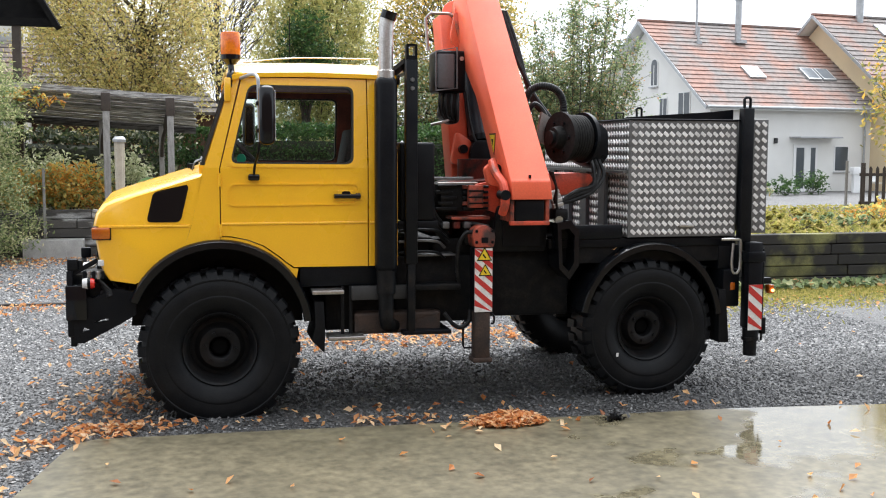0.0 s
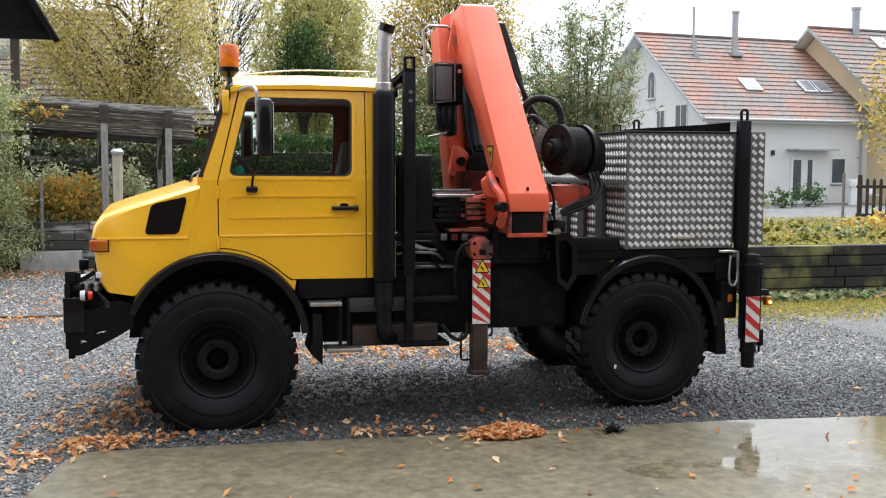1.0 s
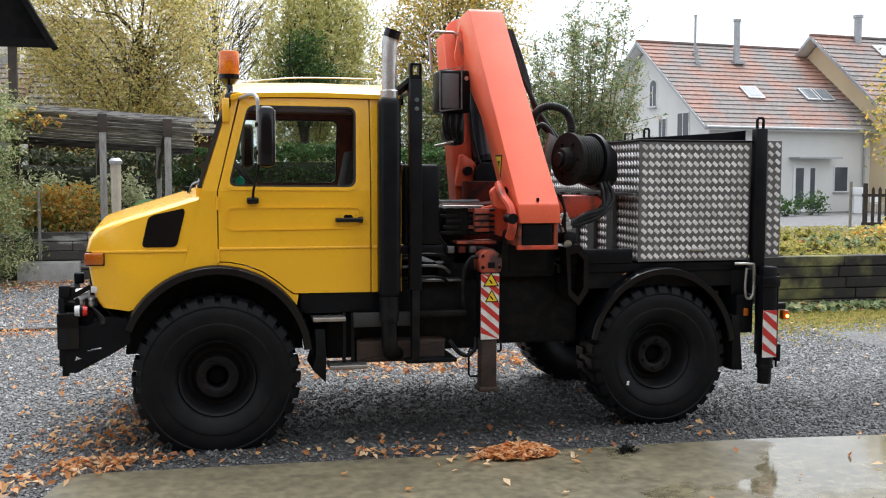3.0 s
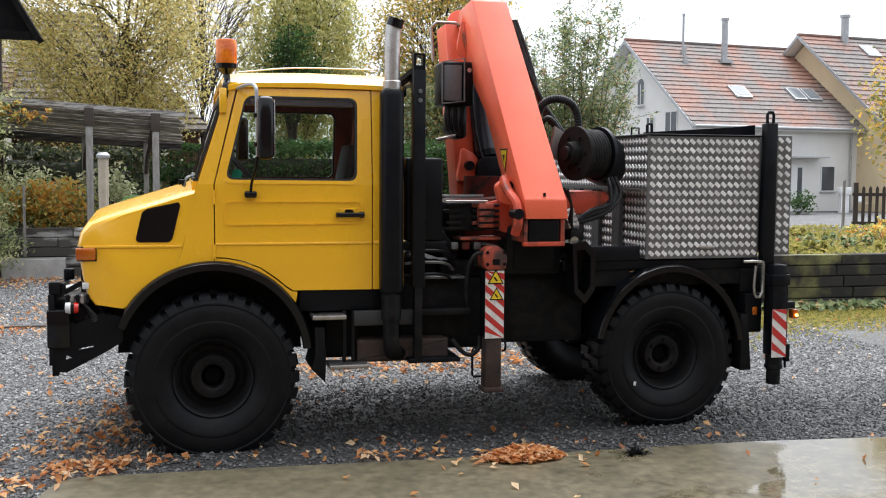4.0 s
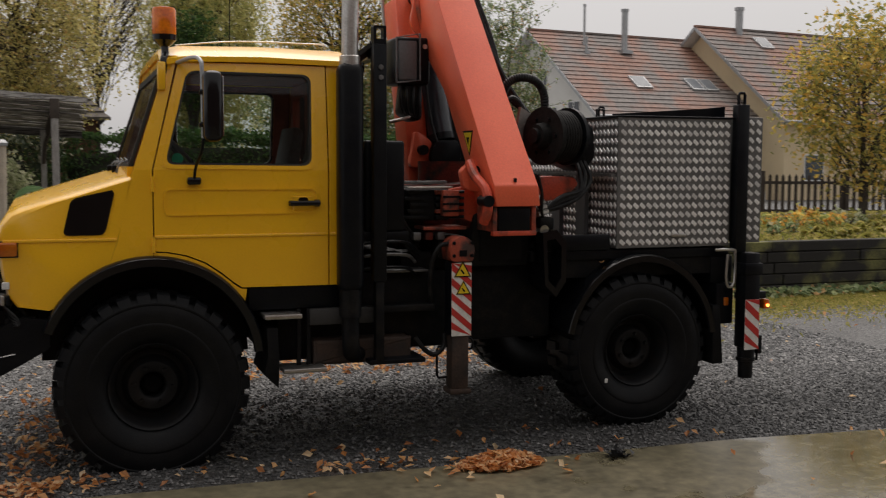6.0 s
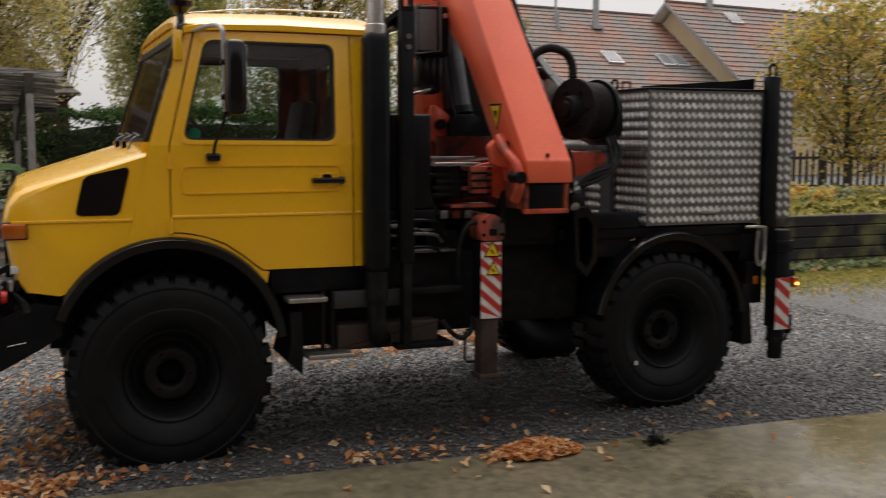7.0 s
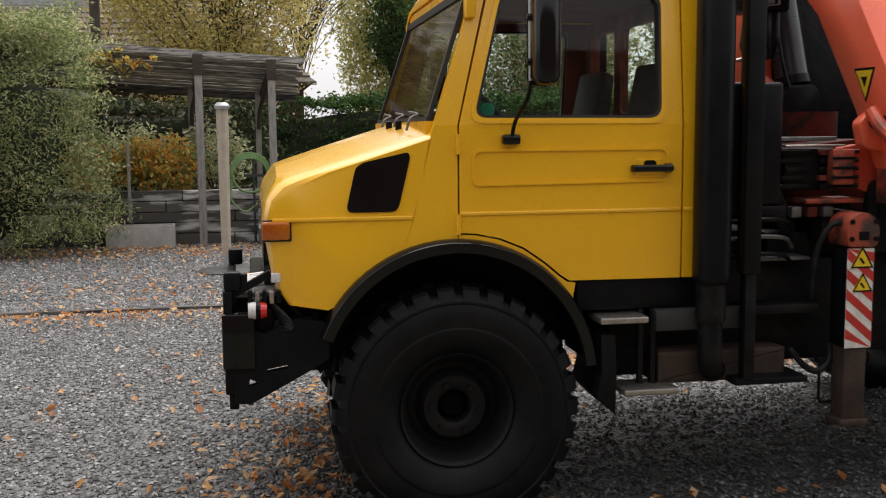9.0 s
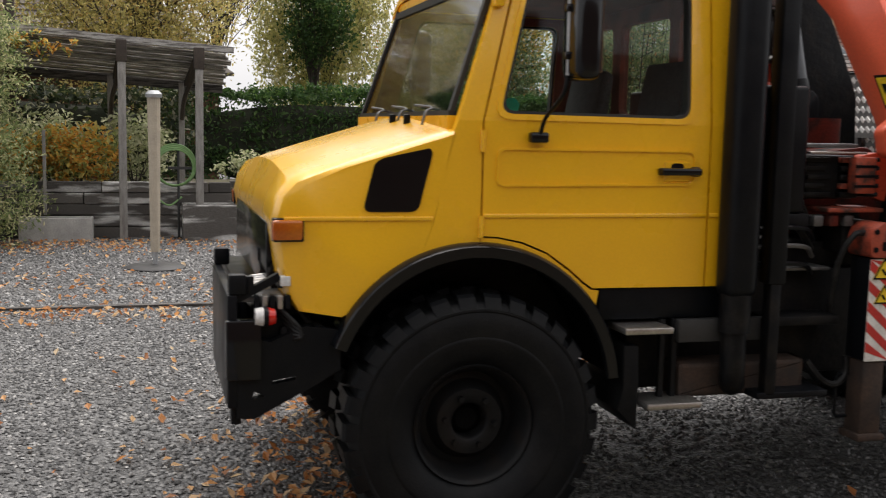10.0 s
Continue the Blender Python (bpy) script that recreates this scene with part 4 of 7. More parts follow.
def stabilisers():
    # front leg
    leg = part("stabiliser_leg", box(1.79, 1.925, -0.17, -0.035, 0.70, 1.17, 0.012), BLACK, truck, "raised outrigger leg with warning stripes")
    stripes(leg, 1.791, 1.924, -0.17, 0.70, 1.165, 5)
    warning_triangle(1.862, 1.075, -0.176, 0.115, leg)
    warning_triangle(1.868, 0.965, -0.176, 0.10, leg)
    part("inner_leg", box(1.80, 1.915, -0.16, -0.045, 0.355, 0.70, 0.012), RUST, leg, "rusty inner leg")
    part("foot_plate", box(1.785, 1.93, -0.175, -0.03, 0.325, 0.36, 0.01), RUST, leg)
    part("leg_cap", prism(rounded([(1.785, 1.172), (1.93, 1.172), (1.942, 1.25), (1.925, 1.30), (1.88, 1.33), (1.83, 1.33), (1.79, 1.30), (1.773, 1.25)], 0.02), -0.19, -0.02, 0.006), LEG_RED, leg, "worn rusty-red leg head")
    for dx, dz in ((-0.06, 0.03), (0.06, 0.03), (-0.06, 0.11), (0.06, 0.11)):
        part("bolt", cyl((1.858 + dx, -0.2, 1.18 + dz), (1.858 + dx, -0.19, 1.18 + dz), 0.012, seg=6), BLACK, leg)
    part("maker_plate", box(1.835, 1.885, -0.193, -0.19, 1.205, 1.245), BLACK, leg)
    part("leg_bracket", tube([(1.80, -0.06, 0.62), (1.745, -0.06, 0.62), (1.735, -0.06, 0.60), (1.735, -0.06, 0.44), (1.745, -0.06, 0.42), (1.80, -0.06, 0.42)], 0.008, 6, 0), BLACK, leg)
    part("outrigger_beam", box(1.76, 1.95, 0.0, 1.95, 1.175, 1.32, 0.01), GRIME, leg)
    part("leg_hose", tube([(1.60, -0.02, 0.68), (1.66, -0.05, 0.60), (1.72, -0.07, 0.575), (1.78, -0.06, 0.62), (1.79, -0.05, 0.70)], 0.016, 8), HOSE, leg)
    part("leg_hook", tube([(1.93, -0.10, 0.68), (1.955, -0.11, 0.66), (1.955, -0.11, 0.61), (1.935, -0.10, 0.60)], 0.008, 6, 3), BLACK, leg)
    part("cap_hose", tube([(1.79, -0.12, 1.28), (1.73, -0.13, 1.27), (1.69, -0.10, 1.18), (1.69, -0.05, 1.02), (1.72, 0.0, 0.88)], 0.014, 8), HOSE, leg)
    leg.location = (0.013, 0.052, 0.0)
    # far leg
    leg = part("stabiliser_leg", box(1.79, 1.925, 2.035, 2.17, 0.70, 1.17, 0.012), BLACK, truck)
    part("inner_leg", box(1.80, 1.915, 2.045, 2.16, 0.355, 0.70, 0.012), RUST, leg)
    # rear legs
    for y in (-0.13, W + 0.01):
        leg = part("rear_stabiliser", box(3.985, 4.105, y, y + 0.12, 0.50, 1.17, 0.01), BLACK, truck, "black rear support leg with warning stripes")
        if y < 1:
            stripes(leg, 3.987, 4.103, y, 0.49, 0.845, 3)
        part("rear_foot", lathe_z(4.045, y + 0.06, [(0.058, 0.40), (0.062, 0.50)]), BLACK, leg)
        part("rear_foot_pad", lathe_z(4.045, y + 0.06, [(0.05, 0.285), (0.052, 0.40), (0.066, 0.405), (0.066, 0.43)]), GRIME, leg)
        part("leg_collar", box(3.97, 4.12, y - 0.015, y + 0.135, 1.02, 1.10, 0.008), BLACK, leg)
        part("leg_rod", cyl((4.14, y + 0.06, 0.40), (4.14, y + 0.06, 1.12), 0.009, seg=8), BLACK, leg)
        part("leg_latch", box(4.125, 4.165, y + 0.035, y + 0.085, 0.45, 0.58, 0.006), GRIME, leg)
    hitch = part("side_handle", tube([(3.80, -0.03, 1.19), (3.93, -0.05, 1.19), (3.95, -0.05, 1.16), (3.95, -0.05, 0.96), (3.90, -0.05, 0.93), (3.88, -0.05, 1.0), (3.89, -0.05, 1.16)], 0.011, 6, 2), STEEL, truck, "bent steel grab handle")
    lampbar = part("tail_lamp_bar", box(4.02, 4.26, 0.0, 0.05, 0.83, 0.88, 0.006), BLACK, truck)
    part("tail_lamp", box(4.225, 4.275, -0.02, 0.04, 0.755, 0.825, 0.008), AMBER, lampbar, "lit amber tail lamp")
    part("lamp_bulb", cyl((4.255, -0.03, 0.782), (4.255, -0.021, 0.782), 0.012, 0.010, 12), LAMP_ON, lampbar)
    part("side_marker", box(3.90, 3.94, -0.005, 0.03, 0.79, 0.85, 0.006), AMBER, truck, "amber side marker")


def lathe_z(cx, cy, prof, seg=20):
    bm = bmesh.new()
    rings = [[bm.verts.new((cx + r * math.cos(2 * math.pi * k / seg), cy + r * math.sin(2 * math.pi * k / seg), z)) for k in range(seg)] for r, z in prof]
    for a, b in zip(rings, rings[1:]):
        for k in range(seg):
            bm.faces.new((a[k], a[(k + 1) % seg], b[(k + 1) % seg], b[k]))
    bm.faces.new(rings[0][::-1])
    bm.faces.new(rings[-1])
    return bm


def chassis():
    for y in (0.55, 1.33):
        part("frame_rail", box(-0.72, 4.0, y, y + 0.10, 0.80, 1.02, 0.01), GRIME, truck, "grimy steel frame rail")
    for x, y0, y1 in ((0, 0.22, W - 0.22), (3.215, 0.24, W - 0.24)):
        part("axle", cyl((x, y0, 0.53), (x, y1, 0.53), 0.085, seg=16), GRIME, truck)
        part("axle_housing", lathe([(0.001, -0.17), (0.10, -0.15), (0.17, -0.05), (0.17, 0.05), (0.10, 0.15), (0.001, 0.17)], 20, None, (x, 1.0, 0.55)), GRIME, truck)
        for y in (0.42, 1.58):
            part("coil_spring", helix((x, y, 0.60), (x, y, 1.0), 0.07, 0.012, 5), GRIME, truck)
    part("engine_block", box(-0.55, 0.55, 0.62, 1.38, 0.72, 1.10, 0.03), GRIME, truck)
    part("gearbox", box(0.55, 1.75, 0.68, 1.32, 0.62, 1.0, 0.04), GRIME, truck)
    part("drive_shaft", cyl((1.7, 1.0, 0.72), (3.1, 1.0, 0.57), 0.05), GRIME, truck)
    # arch linings and splash sheets
    part("arch_wall", prism(arch(0, 0.60, 0.615, 0, 180, 20), 0.40, 0.47), GRIME, truck)
    part("arch_wall", prism(arch(3.21, 0.56, 0.60, 0, 180, 20), 0.40, 0.47), GRIME, truck)
    part("sill_panel", box(0.56, 1.26, 0.02, 0.40, 0.90, 1.045, 0.01), BLACK, truck)
    part("side_locker", box(1.94, 2.62, 0.16, 1.90, 0.62, 1.14, 0.015), GRIME, truck, "dark side locker")
    # added solid block, lowered to keep the gap beside the leg dark
    part("under_tray", box(1.26, 1.945, 0.12, 1.90, 0.60, 1.10, 0.02), GRIME, truck)
    part("crane_subframe", box(1.30, 2.55, 0.30, 1.70, 1.02, 1.22, 0.02), GRIME, truck)
    part("rear_cross", box(3.82, 4.0, 0.05, 1.95, 0.95, 1.14, 0.01), BLACK, truck)
    part("rear_locker", box(3.84, 3.98, 0.0, 0.30, 0.66, 0.95, 0.01), BLACK, truck)
    # steps
    part("upper_step", box(0.635, 0.86, -0.10, 0.10, 0.855, 0.885, 0.008), STEEL, truck, "worn steel step")
    st = part("lower_step", box(0.745, 1.01, -0.11, 0.10, 0.525, 0.555, 0.010), STEEL, truck, "worn steel step")
    for x in (0.86, 0.92):
        part("step_hanger", box(x - 0.012, x + 0.012, 0.0, 0.03, 0.54, 0.90, 0.003), GRIME, st)
    # made-up block that keeps the gap behind the steps dark
    part("battery_box", box(0.75, 1.25, 0.14, 0.55, 0.56, 0.90, 0.015), GRIME, truck, "black filler block behind the steps")
    part("front_flap", prism([(0.655, 0.80), (0.72, 0.80), (0.73, 0.60), (0.725, 0.43), (0.635, 0.52), (0.66, 0.62)], -0.05, 0.34, 0.004), RUBBER, truck, "black rubber mud flap")
    part("rear_flap", prism([(3.79, 0.80), (3.85, 0.80), (3.885, 0.385), (3.80, 0.385)], -0.03, 0.36, 0.004), RUBBER, truck, "black rubber mud flap")
    # silencer and air tanks
    m = part("silencer", prism(rounded([(0.945, 0.545), (1.58, 0.545), (1.58, 0.70), (0.945, 0.70)], 0.02), 0.0, 0.42, 0.02), RUST, truck, "rusty brown silencer box")
    part("silencer_shelf", box(1.28, 1.64, -0.10, 0.30, 0.545, 0.575, 0.006), BLACK, m)
    part("bracket_plate", box(0.92, 1.36, -0.03, 0.02, 0.80, 0.90, 0.006), IRON, truck, "dull grey bracket plate")
    part("tool_tray", box(1.36, 1.72, -0.04, 0.30, 0.86, 0.90, 0.004), GRIME, truck)
    part("air_tank", lathe_x((1.10, 0.30, 0.85), (1.70, 0.30, 0.85), 0.12), GRIME, truck)
    for i, z in enumerate((1.13, 1.21, 1.29)):
        part("valve_pipe", tube([(1.27, 0.0, z), (1.40, -0.02, z + 0.01), (1.55, 0.0, z), (1.62, 0.05, z - 0.05)], 0.011, 6, 3), DARK_STEEL if i == 1 else BLACK, truck)
    part("step_bracket", box(1.40, 1.70, 0.02, 0.26, 1.10, 1.115, 0.004), DARK_STEEL, truck)
    # front mounting plate with couplings
    f = part("front_mounting", box(-1.005, -0.965, 0.0, 0.95, 0.60, 1.05, 0.008), BLACK, truck, "black front implement plate")
    for y in (0.0, 0.89):
        part("cheek_plate", plate([(-0.968, 0.90), (-0.968, 0.56), (-0.90, 0.555), (-0.66, 0.68), (-0.56, 0.74), (-0.56, 0.90), (-0.70, 0.92), (-0.84, 0.86)], [[(-0.83, 0.690), (-0.74, 0.705), (-0.74, 0.72), (-0.83, 0.705)], [(-0.91, 0.63), (-0.86, 0.645), (-0.90, 0.665)]], y, y + 0.05), BLACK, f)
        part("plate_ear", box(-1.0, -0.93, y, y + 0.06, 1.05, 1.13, 0.01), BLACK, f)
        part("plate_leg", box(-0.99, -0.95, y + 0.02, y + 0.10, 0.53, 0.62, 0.006), BLACK, f)
    part("mounting_block", box(-1.012, -0.875, -0.028, 0.022, 0.715, 0.955, 0.010), SATIN, f)
    part("bumper_beam", box(-0.90, -0.76, 0.06, W - 0.06, 0.80, 0.96, 0.012), BLACK, f)
    for i in range(6):
        y = 0.08 + i * 0.06
        part("coupling", cyl((-0.93, y, 1.055), (-0.83, y, 1.07), 0.013, 0.010, 10), STEEL if i % 2 else BRIGHT_LENS, f, "steel hydraulic coupling")
        part("hose", tube([(-0.80, y, 1.075), (-0.74, y + 0.01, 1.06), (-0.72, y, 0.98), (-0.66, y, 0.90)], 0.013, 6, 3), HOSE, f)
    part("coupling_rack", box(-0.95, -0.78, 0.04, 0.46, 1.015, 1.035, 0.004), DARK_STEEL, f)
    part("white_plug", cyl((-0.90, -0.01, 0.965), (-0.868, -0.01, 0.965), 0.034, 0.038, 18), BRIGHT_LENS, f, "white cable plug")
    part("red_plug", cyl((-0.848, -0.01, 0.965), (-0.822, -0.01, 0.965), 0.038, 0.03, 18), RED_LENS, f, "red cable plug")
    part("plug_collar", cyl((-0.868, -0.01, 0.965), (-0.848, -0.01, 0.965), 0.039, seg=18), BLACK, f)
    for i in range(5):
        part("coupling_nut", box(-0.90 + 0.03 * i, -0.88 + 0.03 * i, 0.0, 0.05, 0.99, 1.045, 0.004), STEEL if i % 2 else BLACK, f)
    part("cable_clip", box(-0.80, -0.76, 0.0, 0.04, 1.08, 1.12, 0.004), BRIGHT_LENS, f)
    part("locking_arm", beam((-0.98, 0.05, 1.02), (-0.80, 0.03, 1.12), 0.04, 0.03, (0, 1, 0)), BLACK, f)
    part("plug_lever", box(-0.93, -0.90, 0.02, 0.06, 1.05, 1.12, 0.006), BLACK, f)
    for i in range(5):
        part("brake_line", tube([(-0.80, 0.02 + 0.03 * i, 0.99 - 0.02 * i), (-0.74, 0.0, 0.93 - 0.015 * i), (-0.70, 0.02, 0.88), (-0.64, 0.05, 0.86 - 0.03 * i)], 0.010, 6, 3), HOSE, f)
    part("coupling_box", box(-0.80, -0.62, 0.03, 0.30, 0.74, 0.92, 0.02), GRIME, f)


def lathe_x(p0, p1, r, seg=20):
    bm = cyl(p0, p1, r, seg=seg)
    bmesh.ops.bevel(bm, geom=[e for e in bm.edges if len(e.link_faces) == 2 and any(len(f.verts) > 4 for f in e.link_faces)], offset=r * 0.25, segments=3, affect="EDGES")
    return bm


def helix(p0, p1, r, t, turns):
    p0, p1 = Vector(p0), Vector(p1)
    n = turns * 12
    return tube([p0.lerp(p1, i / n) + Vector((r * math.cos(i * math.pi / 6), r * math.sin(i * math.pi / 6), 0)) for i in range(n + 1)], t, 6, 0)


def stack_and_posts():
    s = part("exhaust_guard", box(1.085, 1.24, -0.15, 0.005, 1.0, 2.385, 0.055, 4), BLACK, truck, "black exhaust guard with bare steel pipe")
    part("stack_top", lathe_z(1.163, -0.073, [(0.062, 2.36), (0.062, 2.42), (0.056, 2.425)]), STEEL, s)
    part("tail_pipe", tube([(1.163, -0.073, 2.40), (1.166, -0.073, 2.70), (1.172, -0.073, 2.77), (1.185, -0.08, 2.815)], 0.052, 16, 4), STEEL, s, "bare steel tail pipe, heat stained")
    part("pipe_tip", tube([(1.176, -0.075, 2.778), (1.192, -0.085, 2.832)], 0.056, 16, 0), SATIN, s, "sooty black pipe tip")
    part("lower_pipe", tube([(1.163, -0.073, 1.02), (1.163, -0.073, 0.82), (1.165, -0.073, 0.68), (1.185, -0.04, 0.615), (1.24, 0.04, 0.60)], 0.055, 14, 5), GRIME, s)
    part("pipe_sleeve", cyl((1.163, -0.073, 0.85), (1.163, -0.073, 1.02), 0.068, seg=18), GRIME, s)
    p = part("guard_post", box(1.302, 1.386, -0.11, -0.03, 1.06, 2.50, 0.008), BLACK, truck, "tall black steel guard post")
    part("post_eye", plate(rounded([(1.304, 2.48), (1.384, 2.48), (1.384, 2.61), (1.304, 2.61)], 0.01), [rounded([(1.322, 2.53), (1.366, 2.53), (1.366, 2.595), (1.322, 2.595)], 0.008)], -0.10, -0.04), BLACK, p)
    part("post_lower", box(1.318, 1.372, -0.10, -0.04, 0.56, 1.08, 0.006), GRIME, p)
    for z in (2.30, 2.36):
        part("post_bolt", cyl((1.345, -0.125, z), (1.345, -0.108, z), 0.016, seg=6), DARK_STEEL, p)
    part("post_brace", beam((1.15, 0.25, 2.33), (1.33, -0.04, 2.50), 0.03, 0.07, (0, 0, 1)), BLACK, p)
    part("cross_rail", box(1.31, 1.38, -0.03, W + 0.03, 2.42, 2.48), BLACK, p)
    part("guard_post", box(1.302, 1.386, W + 0.03, W + 0.11, 1.06, 2.50, 0.008), BLACK, truck)
    part("oil_tank", box(1.275, 1.535, -0.0, 1.30, 1.36, 1.925, 0.02, 3), BLACK, truck, "black hydraulic oil tank")
    part("tank_bracket", box(1.24, 1.56, 0.0, 0.06, 1.30, 1.36, 0.006), BLACK, truck)
    part("aerial", tube([(0.20, 0.45, 2.50), (0.6, 0.50, 2.545), (1.15, 0.52, 2.55)], 0.005, 6, 4), STEEL, truck)
    part("aerial", tube([(0.55, 0.6, 2.49), (0.553, 0.6, 2.66), (0.555, 0.6, 2.86)], 0.0035, 6, 0), BLACK, truck)
    b = part("warning_beacon", lathe_z(0.105, 0.115, [(0.055, 2.50), (0.062, 2.515), (0.068, 2.53), (0.068, 2.66), (0.062, 2.675), (0.03, 2.682)], 28), ORANGE_LENS, truck, "amber rotating beacon on a black stalk")
    part("beacon_base", lathe_z(0.105, 0.115, [(0.03, 2.455), (0.05, 2.475), (0.066, 2.49), (0.068, 2.522)], 24), SATIN, b)
    part("beacon_stalk", tube([(0.09, 0.07, 2.30), (0.095, 0.06, 2.37), (0.108, 0.105, 2.41), (0.105, 0.115, 2.47)], 0.022, 10, 4), SATIN, b)
    part("beacon_bracket", box(0.055, 0.10, 0.01, 0.075, 2.20, 2.36, 0.008), YELLOW, b)
    part("reflector_core", box(0.085, 0.125, 0.085, 0.10, 2.545, 2.63), LAMP_ON, b)


def crane():
    base = part("crane_base", prism(rounded([(1.62, 1.20), (2.42, 1.20), (2.38, 1.50), (2.20, 1.66), (1.80, 1.62), (1.66, 1.48)], 0.04), 0.45, 1.15, 0.015), RED_DARK, truck, "dark red crane base")
    # dark plate added for the shade under the crane base
    part("base_shadow_plate", box(1.56, 2.55, 0.18, 1.80, 1.05, 1.22, 0.02), GRIME, base)
    # main arm, leaning in over the bed
    def boom_x(z, w0, w1):
        t = (z - 1.63) / 1.45
        return 2.175 - 0.145 * t, (w0 + (w1 - w0) * t) / 2
    prof = [(-0.275, 1.52), (-0.275, 1.652), (-0.262, 1.668), (0.60, 3.085), (0.62, 3.10), (1.0, 3.06), (1.06, 2.97), (0.90, 2.62), (0.50, 2.28), (0.20, 1.80), (0.06, 1.52)]
    bm = bmesh.new()
    a = [bm.verts.new((boom_x(z, 0.30, 0.265)[0] - boom_x(z, 0.30, 0.265)[1], y, z)) for y, z in prof]
    b = [bm.verts.new((boom_x(z, 0.30, 0.265)[0] + boom_x(z, 0.30, 0.265)[1], y, z)) for y, z in prof]
    bm.faces.new(a)
    bm.faces.new(b[::-1])
    for k in range(len(prof)):
        bm.faces.new((a[k], b[k], b[(k + 1) % len(prof)], a[(k + 1) % len(prof)]))
    bmesh.ops.recalc_face_normals(bm, faces=bm.faces)
    bmesh.ops.bevel(bm, geom=bm.edges[:], offset=0.010, segments=2, affect="EDGES", profile=0.5)
    boom = part("crane_boom", bm, RED, truck, "salmon-red folded crane boom")
    # solid black block stands in for the shaded opening below the boom
    part("boom_mouth", box(2.07, 2.29, -0.23, 0.04, 1.36, 1.521, 0.012), BLACK, boom)
    part("boom_cheek", box(2.035, 2.065, -0.23, 0.04, 1.36, 1.521, 0.006), LEG_RED, boom)
    part("boom_cheek", box(2.30, 2.33, -0.23, 0.04, 1.36, 1.521, 0.006), LEG_RED, boom)
    part("boom_sill", box(2.035, 2.33, -0.236, -0.19, 1.335, 1.366, 0.006), RED_WORN, boom)
    part("boom_slot", box(2.16, 2.176, -0.270, -0.255, 1.672, 1.696), BLACK, boom)
    q = lambda y, z, e: (boom_x(z, 0.30, 0.265)[0] - boom_x(z, 0.30, 0.265)[1] - e, y, z)
    for name, m, k, e in (("warning_sign", BLACK, 1.0, 0.003), ("sign_field", SIGN_YELLOW, 0.8, 0.005), ("sign_figure", BLACK, 0.3, 0.007)):
        bm = bmesh.new()
        c = (0.10, 1.935)
        loop = [(c[0] - 0.085 * k, c[1] + 0.06 * k), (c[0] + 0.085 * k, c[1] + 0.06 * k), (c[0], c[1] - 0.10 * k)]
        lo = [bm.verts.new(q(y, z, -0.004)) for y, z in loop]
        hi = [bm.verts.new(q(y, z, e)) for y, z in loop]
        bm.faces.new(lo)
        bm.faces.new(hi[::-1])
        for k2 in range(3):
            bm.faces.new((lo[k2], hi[k2], hi[(k2 + 1) % 3], lo[(k2 + 1) % 3]))
        part(name, bm, m, boom, "yellow warning triangle" if k == 1.0 else "", smooth=False)
    # second arm behind, and lifting ram between
    part("inner_arm", beam((1.90, 0.78, 1.62), (1.815, 0.85, 2.93), 0.15, 0.24, (1, 0, 0), 0.015, None, 0.17, 0.28), RED, truck, "red inner crane arm")
    part("arm_lug", prism(rounded([(1.80, 1.76), (1.95, 1.76), (1.97, 1.94), (1.84, 2.02)], 0.04), 0.60, 0.66, 0.006), RED, truck)
    part("arm_pin", cyl((1.89, 0.55, 1.88), (1.89, 0.66, 1.88), 0.035), BLACK, truck)
    ram = part("lifting_ram", cyl((2.045, 0.64, 1.97), (1.965, 0.74, 2.64), 0.088, seg=24), RAM_GREY, truck, "blue-grey hydraulic lifting ram")
    part("ram_cap", cyl((2.048, 0.635, 1.945), (2.042, 0.645, 1.99), 0.094, seg=24), BLACK, ram)
    part("ram_rod", cyl((1.965, 0.74, 2.64), (1.94, 0.78, 2.86), 0.045, seg=16), CHROME, ram)
    part("ram_foot", prism(rounded([(1.94, 1.62), (2.16, 1.62), (2.16, 1.90), (2.13, 1.95), (1.98, 1.95), (1.94, 1.88)], 0.04), 0.54, 0.76, 0.012), BLACK, ram)
    part("ram_hose", tube([(1.90, 0.60, 2.50), (1.92, 0.58, 2.25), (1.95, 0.56, 2.05), (1.99, 0.55, 1.92)], 0.010, 8), HOSE, ram)
    # added plate, sized to close the dark gap in the camera's view
    part("inner_web", prism(rounded([(1.95, 1.58), (2.72, 1.58), (2.70, 1.95), (2.57, 2.24), (2.31, 2.78), (1.98, 2.80)], 0.04), 1.24, 1.32, 0.012), GRIME, truck, "dark plate filling the gap behind the ram")
    # knuckle at the top
    for y in (0.42, 0.86):
        part("knuckle_plate", prism(rounded([(1.74, 2.70), (1.88, 2.56), (1.98, 2.70), (1.97, 3.00), (1.90, 3.07), (1.80, 3.03)], 0.05), y, y + 0.03, 0.006), RED, truck, "red knuckle plate")
    part("knuckle_pin", cyl((1.86, 0.40, 2.92), (1.86, 0.90, 2.92), 0.04), BLACK, truck)
    part("knuckle_link", tube([(1.80, 0.41, 2.90), (1.81, 0.40, 2.80), (1.84, 0.40, 2.68)], 0.03, 10), RED_WORN, truck)
    part("guard_loop", tube([(1.58, 0.45, 2.62), (1.56, 0.45, 2.86), (1.60, 0.45, 2.90), (1.74, 0.45, 2.90), (1.78, 0.45, 2.88)], 0.012, 8, 0), STEEL, truck)
    # remote receiver
    rb = part("control_box", box(1.60, 1.84, 0.28, 0.52, 2.30, 2.61, 0.025, 3), BLACK, truck, "grey remote control receiver")
